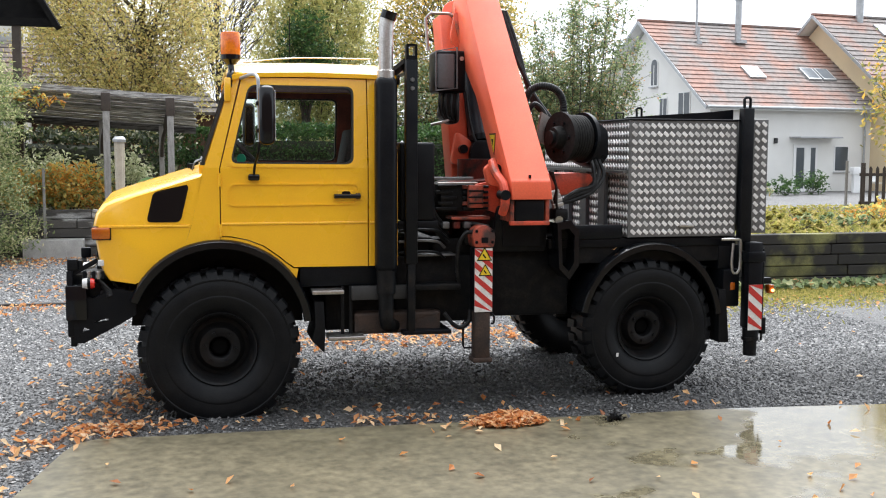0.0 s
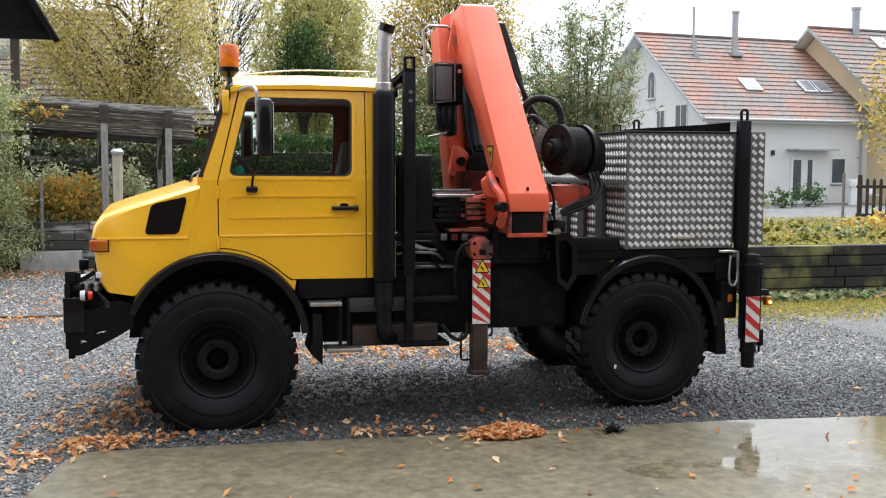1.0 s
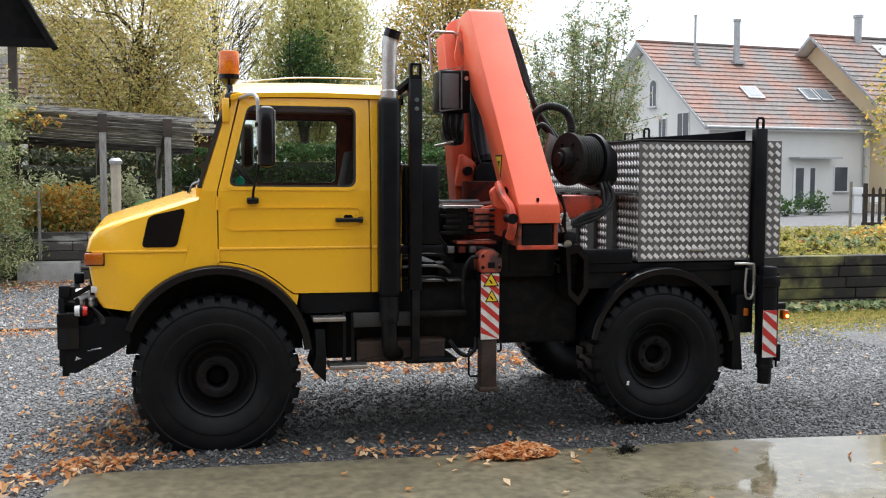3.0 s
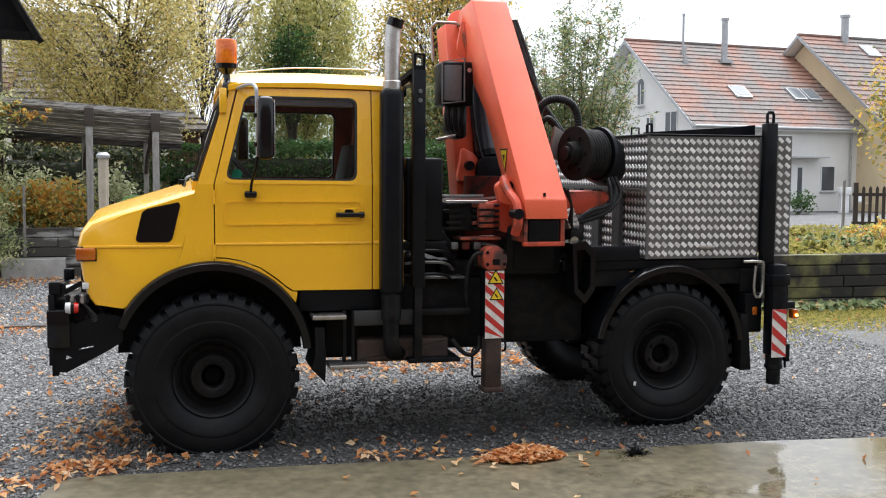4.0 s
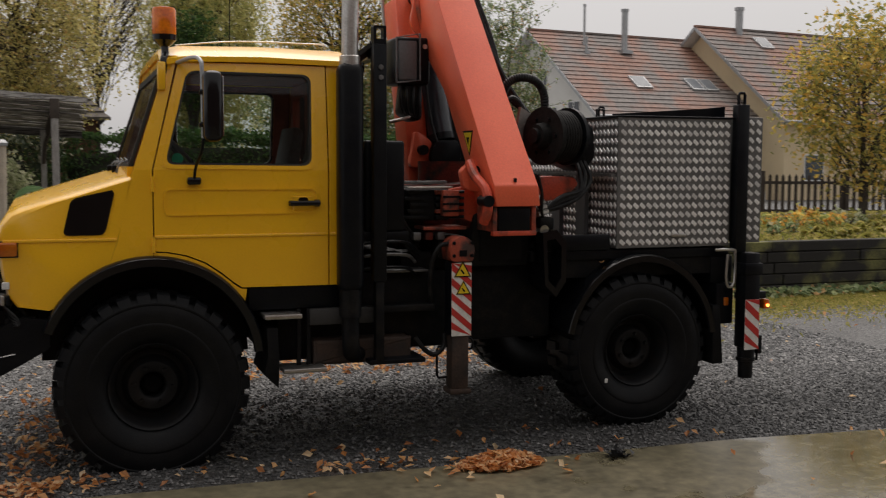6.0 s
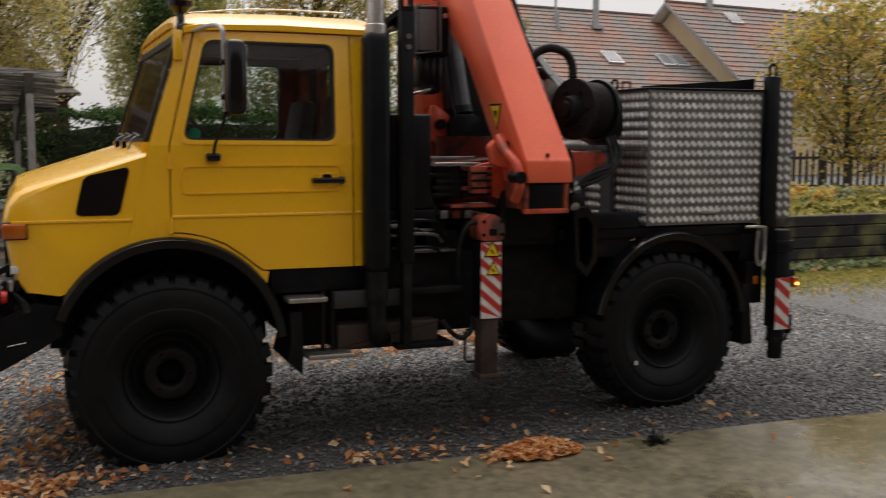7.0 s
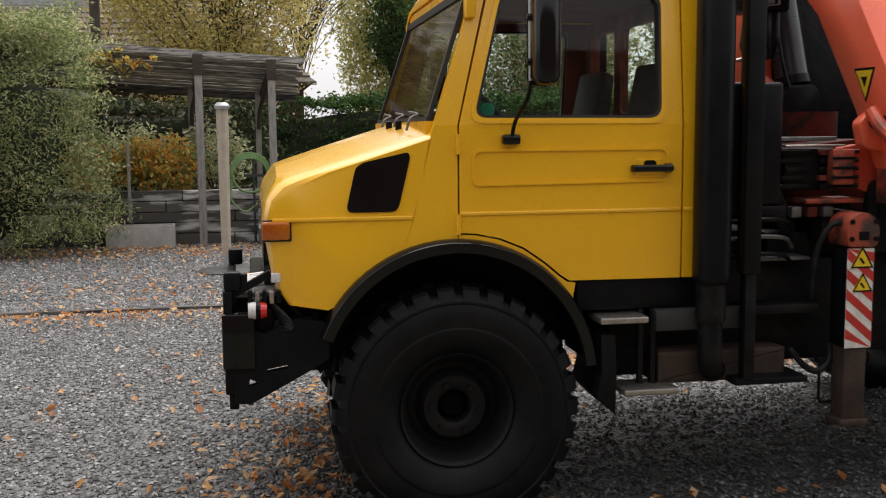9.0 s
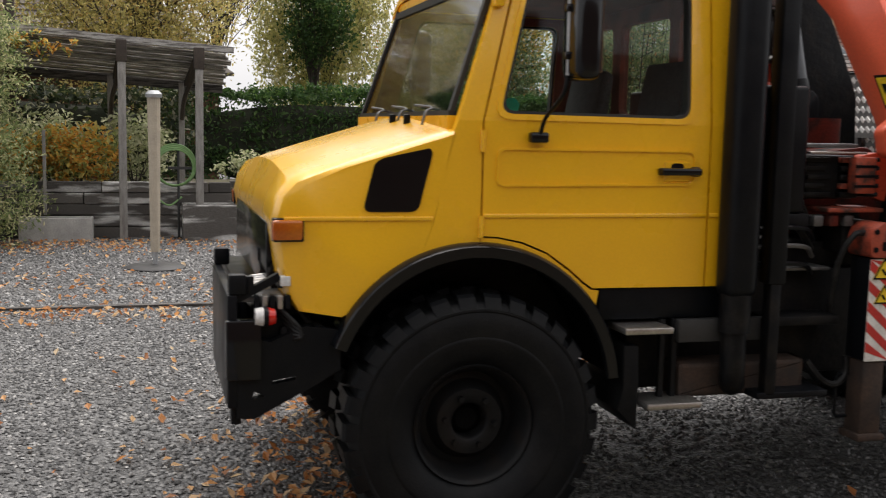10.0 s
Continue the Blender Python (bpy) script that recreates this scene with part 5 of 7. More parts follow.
    part("box_face", box(1.615, 1.745, 0.268, 0.285, 2.33, 2.585, 0.012), GREY_BOX, rb)
    part("box_frame", tube([(1.60, 0.26, 2.31), (1.60, 0.26, 2.60), (1.76, 0.26, 2.63), (1.76, 0.26, 2.33), (1.60, 0.26, 2.31)], 0.007, 6, 0), DARK_STEEL, rb)
    part("box_button", cyl((1.80, 0.27, 2.55), (1.80, 0.285, 2.55), 0.016, seg=12), STEEL, rb)
    part("cable_cover", prism(rounded([(1.65, 2.12), (1.73, 2.06), (1.80, 2.08), (1.80, 2.31), (1.67, 2.31)], 0.03), 0.32, 0.48, 0.02), HOSE, rb)
    for i in range(4):
        part("cable", tube([(1.65 + 0.045 * i, 0.32, 2.32), (1.63 + 0.045 * i, 0.28, 2.24 - 0.02 * i), (1.66 + 0.035 * i, 0.30, 2.12), (1.77, 0.33, 2.08)], 0.010, 6), HOSE, rb)
    part("steel_cable", tube([(1.58, 0.34, 2.06), (1.66, 0.30, 2.08), (1.74, 0.33, 2.11)], 0.012, 8), STEEL, rb)
    # arms, ram and receiver scaled back along the first camera's sight lines to fit
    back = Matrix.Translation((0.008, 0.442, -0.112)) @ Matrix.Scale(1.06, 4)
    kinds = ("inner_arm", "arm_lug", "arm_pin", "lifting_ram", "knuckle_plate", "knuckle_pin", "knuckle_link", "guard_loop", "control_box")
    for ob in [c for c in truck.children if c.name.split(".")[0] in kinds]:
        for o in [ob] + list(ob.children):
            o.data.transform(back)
    # valve block with levers
    vb = part("valve_block", box(1.60, 1.86, 0.10, 0.42, 1.42, 1.62, 0.01), GRIME, truck, "dark valve block with black levers")
    for i in range(5):
        z = 1.44 + i * 0.04
        part("lever", cyl((1.85, 0.10, z), (1.95, 0.05, z + 0.004), 0.010, seg=8), BLACK, vb)
        part("spool", box(1.56 + 0.02 * (i % 3), 1.72 - 0.03 * (i % 2), 0.085, 0.11, z - 0.010, z + 0.012, 0.003), GRIME, vb)
        part("lever_block", box(1.765, 1.855, 0.07, 0.11, z - 0.013, z + 0.013, 0.004), LEG_RED if i in (1, 4) else GRIME, vb)
    part("valve_rail", box(1.50, 1.84, 0.06, 0.10, 1.655, 1.675, 0.006), DARK_STEEL, vb)
    part("valve_shelf", box(1.56, 1.86, 0.02, 0.07, 1.628, 1.638, 0.002, 1), STEEL, vb)
    part("valve_bank", box(1.79, 1.90, 0.0, 0.06, 1.45, 1.615, 0.008), LEG_RED, vb, "mottled red valve bank")
    for i in range(3):
        part("bank_groove", box(1.788, 1.902, -0.004, 0.004, 1.478 + 0.045 * i, 1.490 + 0.045 * i), BLACK, vb)
    part("valve_tray", box(1.66, 1.95, 0.0, 0.20, 1.365, 1.385, 0.004), LEG_RED, vb)
    for i in range(4):
        part("valve_hose", tube([(1.55, 0.12, 1.66 - 0.06 * i), (1.50, 0.06, 1.60 - 0.06 * i), (1.54, 0.05, 1.42 - 0.04 * i), (1.66, 0.12, 1.28 - 0.03 * i)], 0.016, 8), HOSE, vb)
    for i in range(3):
        part("small_fitting", box(1.60 + 0.08 * i, 1.65 + 0.08 * i, 0.02, 0.08, 1.30, 1.35, 0.006), RED_DARK if i % 2 else DARK_STEEL, vb)
    # linkage beside the boom foot
    lk = part("crane_link", prism(rounded([(1.93, 1.62), (2.04, 1.60), (2.06, 1.72), (1.98, 1.80), (1.90, 1.74)], 0.03), -0.02, 0.05, 0.006), RED, truck, "red crane linkage")
    part("link_arm", tube([(1.955, -0.03, 1.79), (1.955, -0.12, 1.71), (1.985, -0.23, 1.62), (1.99, -0.25, 1.50), (1.985, -0.20, 1.42)], 0.032, 10), RED_WORN, lk)
    part("link_pin", cyl((1.98, -0.07, 1.74), (1.98, 0.02, 1.74), 0.032), BLACK, lk)
    part("link_pin", cyl((1.98, -0.30, 1.555), (1.98, -0.18, 1.555), 0.036), BLACK, lk)
    part("link_web", prism(rounded([(1.86, 1.46), (2.10, 1.38), (2.12, 1.54), (1.98, 1.64), (1.86, 1.62)], 0.03), 0.08, 0.14, 0.006), RED_WORN, lk)
    part("post_column", cyl((2.12, 0.9, 1.2), (2.12, 0.9, 1.8), 0.19, seg=28), RED_DARK, truck)
    part("side_web", prism(rounded([(1.98, 1.12), (2.40, 1.12), (2.42, 1.40), (2.36, 1.52), (2.02, 1.46)], 0.03), 0.05, 0.10, 0.008), GRIME, truck)
    # solid black sheet drawn as the web's opening
    part("web_window", prism([(2.06, 1.16), (2.35, 1.16), (2.35, 1.40), (2.06, 1.40)], 0.04, 0.05), BLACK, truck)
    # winch drum
    ax = Vector((0.28, -0.22, 0.0)).normalized()
    c = Vector((2.50, 0.0, 1.965))
    drum = part("winch_drum", cyl(c, c + Vector((0.21, 0.07, -0.005)), 0.14, seg=28), ROPE, truck, "winch drum wound with wire rope")
    part("drum_flange", cyl(c - Vector((0.028, 0.009, 0)), c, 0.19, seg=32), ROPE, drum)
    part("drum_flange", cyl(c + Vector((0.175, 0.058, 0)), c + Vector((0.203, 0.067, 0)), 0.19, seg=32), BLACK, drum)
    for k in range(7):
        q = c + Vector((0.02 + 0.022 * k, (0.02 + 0.022 * k) / 3, 0))
        part("rope_turn", ring(q, 0.155, 0.016, (0.95, 0.31, 0), 28), ROPE, drum)
    part("drum_hub", cyl(c - Vector((0.09, 0.03, 0)), c - Vector((0.02, 0.007, 0)), 0.075, 0.09, 20), ROPE, drum)
    part("hub_cap", cyl(c - Vector((0.115, 0.038, 0)), c - Vector((0.088, 0.03, 0)), 0.05, seg=16), GRIME, drum)
    for k in range(6):
        a = k * math.pi / 3
        q = c - Vector((0.03, 0.01, 0)) + Vector((-0.31 * math.cos(a) * 0.12, 0.95 * math.cos(a) * 0.12, math.sin(a) * 0.12))
        part("flange_bolt", cyl(q - Vector((0.015, 0.005, 0)), q, 0.013, seg=6), BLACK, drum)
    part("winch_gear", prism(rounded([(2.69, 1.79), (2.83, 1.73), (2.91, 1.83), (2.90, 2.02), (2.82, 2.09), (2.69, 2.085)], 0.03), 0.09, 0.36, 0.012), BLACK, truck, "black winch gearbox")
    part("winch_cap", box(2.76, 2.84, 0.18, 0.30, 2.08, 2.12, 0.008), STEEL, truck)
    part("winch_cradle", prism(rounded([(2.36, 1.56), (2.48, 1.52), (2.70, 1.56), (2.80, 1.65), (2.76, 1.70), (2.40, 1.70)], 0.04), 0.10, 0.44, 0.012), RED_WORN, truck, "red winch cradle")
    part("cradle_plate", prism([(2.36, 1.95), (2.50, 1.88), (2.50, 2.10), (2.40, 2.16)], 0.18, 0.22), STEEL, truck)
    # hoses round the winch
    for i in range(3):
        part("boom_hose", tube([(2.19 + 0.02 * i, 0.60, 2.95), (2.26 + 0.02 * i, 0.48, 2.65), (2.38, 0.36, 2.32 - 0.03 * i), (2.50, 0.28, 2.12)], 0.018, 8), HOSE, truck, "black hydraulic hose")
    part("arched_hose", tube([(2.28, 0.22, 2.24), (2.31, 0.17, 2.32), (2.39, 0.13, 2.35), (2.50, 0.14, 2.32), (2.56, 0.16, 2.23), (2.57, 0.18, 2.08)], 0.026, 10, 14, None, 0.16), HOSE, truck, "corrugated black hose")
    part("arched_hose", tube([(2.30, 0.26, 2.14), (2.36, 0.24, 2.22), (2.43, 0.23, 2.16), (2.47, 0.22, 2.06)], 0.02, 8), HOSE, truck)
    for i in range(3):
        part("winch_hose", tube([(2.82 - 0.03 * i, 0.08, 1.80), (2.84 - 0.04 * i, 0.02, 1.68 + 0.02 * i), (2.74, -0.02, 1.57 + 0.02 * i), (2.60, -0.04, 1.51 + 0.03 * i), (2.46, -0.05, 1.48)], 0.016, 8), HOSE, truck)
    for i in range(4):
        part("hose_end", cyl((2.40, -0.10 + 0.03 * i, 1.46 + 0.03 * i), (2.48, -0.08 + 0.03 * i, 1.48 + 0.03 * i), 0.018, seg=6), STEEL, truck)
    for i in range(3):
        part("boom_line", tube([(2.37, -0.16 + 0.03 * i, 1.72), (2.41, -0.14, 1.60), (2.42, -0.12 + 0.03 * i, 1.48), (2.46, -0.06, 1.42)], 0.010, 6), HOSE, truck)
    # hexagonal hook carrier hanging at the side
    hexa = [(2.43, 1.34), (2.53, 1.36), (2.60, 1.28), (2.60, 1.02), (2.53, 0.92), (2.45, 1.00)]
    inn = [(2.46, 1.29), (2.52, 1.30), (2.565, 1.25), (2.565, 1.05), (2.525, 0.98), (2.475, 1.03)]
    hk = part("extension_holder", plate(hexa, [inn], -0.12, 0.14), SATIN, truck, "black six-sided boom extension end")
    part("holder_back", plate(inn, [], 0.10, 0.12), BLACK, hk)
    part("holder_pin", cyl((2.45, -0.10, 1.36), (2.45, 0.06, 1.40), 0.03), STEEL, hk)
    part("holder_top", box(2.42, 2.52, -0.10, 0.06, 1.36, 1.44, 0.012), GRIME, hk)


rear_box()
stabilisers()
chassis()
stack_and_posts()
crane()


# ---- walls and structures of the yard ----
rng = np.random.default_rng(7)


def sleeper_wall(name, x0, x1, y, courses, h, material, label, deep=0.18):
    """Stacked railway sleepers: one backing, and each sleeper a part in front of it."""
    w = tagged(link(name, box(x0 + 0.02, x1 - 0.02, y + 0.06, y + deep - 0.01, 0.0, courses * h - 0.03), SLEEPER), label, "retaining wall", kind="structure")
    for c in range(courses):
        x = x0 - rng.uniform(0.2, 1.2)
        while x < x1:
            l = rng.uniform(1.3, 2.4)
            a, b = max(x, x0), min(x + l, x1)
            if b - a > 0.15:
                o = rng.uniform(-0.012, 0.012)
                bm = box(a + 0.006, b - 0.006, y + o, y + deep + o, c * h + 0.004, c * h + h - 0.006 + rng.uniform(-0.004, 0.003), 0.009, 1)
                part("sleeper", bm, material, w)
            x += l


sleeper_wall("wall_east", 2.6, 11.4, 5.5, 5, 0.15, SLEEPER, "low mossy retaining wall of tarred sleepers")
sleeper_wall("wall_north", -8.0, -0.1, 11.9, 5, 0.165, SLEEPER_OLD, "low retaining wall of peeling dark sleepers")
sleeper_wall("wall_north_east", -0.1, 5.0, 12.3, 5, 0.165, SLEEPER_OLD, "low retaining wall of dark sleepers")
# unseen wall, added to cut low sky light from the camera's side
tagged(link("wall_south", box(-16, 18, -12.0, -11.6, 0, 5.6), BROWN_WOOD), "unseen plain brown wall added to block low sky light", "wall", kind="structure")
tagged(link("edging", box(-14, 2.2, 5.78, 5.86, -0.05, 0.035, 0.008), WOOD_GREY), "worn timber edging strip in the gravel", "edging", kind="structure")


def bed(name, x0, x1, y0, y1, z0, z1, label):
    """Raised soil, a little uneven, that falls from z0 at the wall to z1 behind."""
    nx, ny = 40, 16
    v, f = [], []
    for j in range(ny + 1):
        for i in range(nx + 1):
            x, y = x0 + (x1 - x0) * i / nx, y0 + (y1 - y0) * j / ny
            t = max(0.0, (j / ny - 0.3) / 0.7)
            v.append((x, y, z0 + (z1 - z0) * t * t * (3 - 2 * t) + 0.05 * noise.noise((x * 0.9, y * 0.9, 1.0))))
    for j in range(ny):
        for i in range(nx):
            k = j * (nx + 1) + i
            f.append((k, k + 1, k + nx + 2, k + nx + 1))
    tagged(from_arrays(name, v, f, SOIL), label, "ground", kind="structure")


bed("ground_garden", 2.6, 40, 5.65, 24, 0.68, 0.02, "raised garden soil with dry plants")
bed("ground_bed", -9.0, 5.0, 12.06, 17, 0.72, 0.6, "planting bed behind the sleepers")


# ---- plants ----
def clump_points(clumps, per, spread):
    c = np.repeat(np.array(clumps), per, 0)
    return c + rng.normal(0, 1, c.shape) * spread


def in_ellipsoid(n, c, r, hollow=0.35):
    d = rng.normal(0, 1, (n, 3))
    d /= np.linalg.norm(d, axis=1)[:, None]
    q = rng.uniform(hollow, 1, n) ** 0.6
    return np.array(c) + d * q[:, None] * np.array(r)


def tree(x, y, height, crown_c, crown_r, n_clumps, per, size, material, label, spread=0.25, trunk=0.14, droop=0.0, limbs=9, twigs=160):
    t = thing("tree", label, "tree", (x, y, 0))
    bm = bmesh.new()
    top = height * 0.62
    lean = rng.uniform(-0.2, 0.2, 2)
    spine = [(0, 0, 0), (lean[0] * 0.4, lean[1] * 0.4, top * 0.5), (lean[0], lean[1], top)]
    for i in range(6):
        a, b = i / 6, (i + 1) / 6
        cyl((lean[0] * a, lean[1] * a, top * a - 0.05), (lean[0] * b, lean[1] * b, top * b + 0.02), trunk * (1 - 0.7 * a), trunk * (1 - 0.7 * b), 10, bm)
    tips = in_ellipsoid(limbs * 3, np.array(crown_c) - np.array([x, y, 0]), np.array(crown_r) * 0.85, 0.6)
    for k, tip in enumerate(tips):
        a = rng.uniform(0.35, 0.98)
        s = np.array([lean[0] * a, lean[1] * a, top * a])
        m = s + (tip - s) * 0.5 + np.array([0, 0, 0.12 * np.linalg.norm(tip - s)])
        r = trunk * 0.32 if k < limbs else trunk * 0.16
        cyl(s, m, r, r * 0.6, 6, bm)
        cyl(m, tip, r * 0.6, r * 0.12, 5, bm)
    cl = in_ellipsoid(n_clumps, np.array(crown_c) - np.array([x, y, 0]), crown_r)
    for q in cl[:twigs]:
        a = np.clip(q[2] / top - rng.uniform(0.15, 0.4), 0.2, 0.98)
        s = np.array([lean[0] * a, lean[1] * a, top * a])
        root = q + (s - q) * rng.uniform(0.35, 0.6) + rng.normal(0, 0.08, 3)
        kink = (q + root) / 2 + rng.normal(0, 0.10, 3)
        cyl(root, kink, 0.014, 0.010, 4, bm)
        cyl(kink, q + (q - kink) * 0.25, 0.010, 0.003, 4, bm)
    part("trunk", bm, BARK, t)
    if droop:
        cl = np.concatenate([cl + np.array([0, 0, -droop * k / 6]) + rng.normal(0, 0.04, cl.shape) for k in range(7)])
        per = max(2, per // 7)
    v, f = leaves(clump_points(cl, per, spread), size, rng, droop * 0.3)
    tagged(from_arrays("crown", v, f, material, t), kind="stuff")
    return t


def upright_tree(x, y, height, width, stems, per, size, material, label):
    """Many steep thin stems out of one short trunk, with small leaves along them."""
    t = thing("tree", label, "tree", (x, y, 0))
    bm = bmesh.new()
    cyl((0, 0, -0.05), (0, 0, 0.9), 0.12, 0.10, 10, bm)
    spots = []
    for k in range(stems):
        a, out = rng.uniform(0, 6.283), width * math.sqrt(rng.random())
        tall = height * (1.0 - 0.35 * (out / width) ** 2) * rng.uniform(0.72, 1.05)
        foot = np.array([0, 0, rng.uniform(0.5, 0.9)])
        knee = np.array([out * 0.55 * math.cos(a), out * 0.55 * math.sin(a), tall * 0.42])
        tip = np.array([out * math.cos(a), out * math.sin(a), tall]) + rng.normal(0, 0.1, 3)
        cyl(foot, knee, 0.024, 0.014, 5, bm)
        cyl(knee, tip, 0.014, 0.003, 4, bm)
        for j in range(14):
            u = rng.uniform(0.15, 0.95)
            p = knee + (tip - knee) * u
            e = p + np.array([rng.normal(0, 0.32), rng.normal(0, 0.32), rng.uniform(0.05, 0.40)])
            cyl(p, e, 0.008, 0.003, 4, bm)
            spots.append(p + (e - p) * rng.random((per // 14, 1)) + rng.normal(0, 0.05, (per // 14, 3)))
        u = rng.random((per // 3, 1)) ** 0.8
        spots.append(knee + (tip - knee) * u + rng.normal(0, 0.09, (per // 3, 3)))
    part("trunk", bm, BARK, t)
    v, f = leaves(np.concatenate(spots), size, rng)
    tagged(from_arrays("crown", v, f, material, t), kind="stuff")


def hedge(name, label, material, x0, x1, y0, y1, z0, z1, n, size, category="hedge", top_wave=0.12, billow=0.16, narrow=0.6):
    """A clipped or loose mass of leaves over a core painted near-black for inner shade."""
    t = thing(name, label, category, ((x0 + x1) / 2, (y0 + y1) / 2, z0))
    cx, cy = (x0 + x1) / 2, (y0 + y1) / 2
    hx, hy, h = (x1 - x0) / 2, (y1 - y0) / 2, z1 - z0
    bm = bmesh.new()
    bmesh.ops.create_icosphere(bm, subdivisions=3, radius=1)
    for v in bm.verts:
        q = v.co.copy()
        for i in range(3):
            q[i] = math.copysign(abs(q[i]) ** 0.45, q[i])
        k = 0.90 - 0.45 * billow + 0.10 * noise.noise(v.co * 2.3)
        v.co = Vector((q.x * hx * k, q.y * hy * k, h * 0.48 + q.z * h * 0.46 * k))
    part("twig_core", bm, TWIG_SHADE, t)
    p = rng.uniform(-1, 1, (n, 3))
    axis = rng.choice(3, n, p=[0.2, 0.42, 0.38])
    sign = np.where(rng.random(n) < 0.75, -1, 1)
    for i in range(n):
        p[i, axis[i]] = sign[i] if axis[i] == 1 else (1 if axis[i] == 2 else np.sign(p[i, 0]) or 1)
    bump = np.array([noise.noise(Vector((a * hx * 1.1, b * 2, c * h * 1.1))) for a, b, c in p])
    k = (0.93 + billow * bump + rng.normal(0, 0.035 + billow * 0.08, n))[:, None]
    pts = p * np.array([hx, hy, h * 0.5]) * k + np.array([0, 0, h * 0.5])
    pts[:, 2] = np.clip(pts[:, 2] + top_wave * bump * (pts[:, 2] > h * 0.7), 0.02, None)
    v, f = leaves(pts, size, rng, 0.3, narrow)
    tagged(from_arrays("foliage", v, f, material, t), kind="stuff")
    return t


def shrub(label, material, x, y, z, rx, ry, rz, n, size, category="shrub"):
    t = thing("shrub", label, category, (x, y, z))
    bm = bmesh.new()
    for k in range(9):
        a = k * 0.7
        tip = (rx * 0.6 * math.cos(a), ry * 0.6 * math.sin(a), rz * rng.uniform(0.9, 1.6))
        cyl((0.03 * math.cos(a), 0.03 * math.sin(a), -0.02), tip, 0.012, 0.004, 5, bm)
    part("stem", bm, BARK, t)
    cl = in_ellipsoid(max(8, n // 14), (0, 0, rz), (rx, ry, rz), 0.2)
    v, f = leaves(clump_points(cl, 14, min(rx, rz) * 0.16), size, rng)
    tagged(from_arrays("foliage", v, f, material, t), kind="stuff")


hedge("hedge", "tall untidy conifer hedge with brownish tips", CONIFER, -8.0, -3.12, 10.3, 12.3, 0.0, 3.25, 64000, 0.070, billow=0.30, narrow=0.38)
hedge("hedge", "dense dark green clipped hedge", LAUREL, -1.2, 8.5, 17.5, 18.5, 0.3, 2.35, 18000, 0.11)
hedge("hedge", "shrubs under the pergola with shade painted into their leaves", SHADE_LEAF, -7.5, -0.6, 14.2, 15.2, 0.6, 2.2, 6000, 0.12)
hedge("hedge", "loose green hedge at the garden's end", GREEN_LEAF, 6.5, 15.5, 21.0, 22.5, 0.0, 2.6, 7000, 0.15)
shrub("orange and yellow autumn shrub", ORANGE_LEAF, -2.35, 12.6, 0.72, 0.68, 0.38, 0.46, 2400, 0.095)
shrub("orange and yellow autumn shrub", ORANGE_LEAF, -3.3, 12.7, 0.72, 0.55, 0.38, 0.42, 1500, 0.095)
shrub("pale cream-variegated garden shrub", CREAM_LEAF, -3.0, 13.1, 0.72, 0.8, 0.38, 0.58, 2200, 0.085)
shrub("pale cream-variegated garden shrub", CREAM_LEAF, -1.5, 13.0, 0.72, 0.6, 0.35, 0.56, 1700, 0.085)
shrub("pale flowering shrub behind sleepers", CREAM_LEAF, 0.3, 12.9, 0.75, 0.7, 0.3, 0.25, 700, 0.08)
shrub("trailing orange creeper on the pergola", ORANGE_LEAF, -2.75, 11.6, 2.55, 0.55, 0.12, 0.18, 260, 0.09)
tree(-1.5, 19.2, 8.5, (-1.75, 19.0, 5.0), (2.4, 1.8, 2.9), 620, 62, 0.088, YELLOW_LEAF, "broad tree with thinning yellow-brown autumn leaves", 0.34, 0.20, limbs=12, twigs=190)
tree(0.5, 26.0, 11.0, (0.6, 26.0, 6.8), (1.9, 1.6, 2.7), 300, 14, 0.10, YELLOW_LEAF, "almost bare tree with fine grey twigs", 0.30, 0.09, limbs=18, twigs=300)
tree(4.0, 28.0, 11.0, (3.85, 27.8, 6.2), (2.2, 2.0, 3.6), 300, 126, 0.12, WILLOW_LEAF, "weeping willow with drooping yellowish strands", 0.11, 0.22, droop=2.2)
tree(3.3, 25.6, 7.2, (3.3, 25.5, 4.7), (0.95, 0.8, 1.45), 140, 36, 0.12, LAUREL, "dark evergreen tree before the willow", 0.2, 0.14, twigs=40)
tree(6.7, 22.2, 5.0, (6.6, 22.0, 3.0), (2.2, 1.2, 1.6), 300, 46, 0.10, GREEN_LEAF, "low spreading green tree behind the hedge", 0.24, 0.1, twigs=80)
tree(7.3, 23.5, 10.0, (7.4, 23.2, 5.2), (2.2, 1.8, 3.4), 520, 50, 0.105, GOLD_LEAF, "tall leafy tree turning gold", 0.26, 0.18, limbs=14, twigs=300)
tree(8.9, 18.3, 4.6, (9.1, 18.2, 2.6), (1.5, 1.2, 1.7), 300, 44, 0.09, GREEN_LEAF, "dense green fruit tree with reddish tips", 0.2, 0.1)
upright_tree(9.15, 17.4, 6.9, 1.75, 34, 330, 0.082, GREEN_LEAF, "sparse upright tree with small grey-green leaves")
tree(14.4, 10.4, 5.5, (14.8, 10.4, 3.0), (1.9, 1.7, 1.9), 330, 30, 0.12, GOLD_LEAF, "small garden tree with yellow and orange leaves", 0.24, 0.09)
shrub("loose green garden shrub", GREEN_LEAF, 21.2, 30.5, 0.0, 1.2, 0.8, 0.32, 700, 0.14)
shrub("round green shrub beside the house door", LAUREL, 26.6, 34.4, 0.0, 0.8, 0.6, 0.55, 600, 0.14)
shrub("low dark green garden shrub", LAUREL, 24.7, 33.4, 0.0, 0.9, 0.6, 0.4, 500, 0.14)
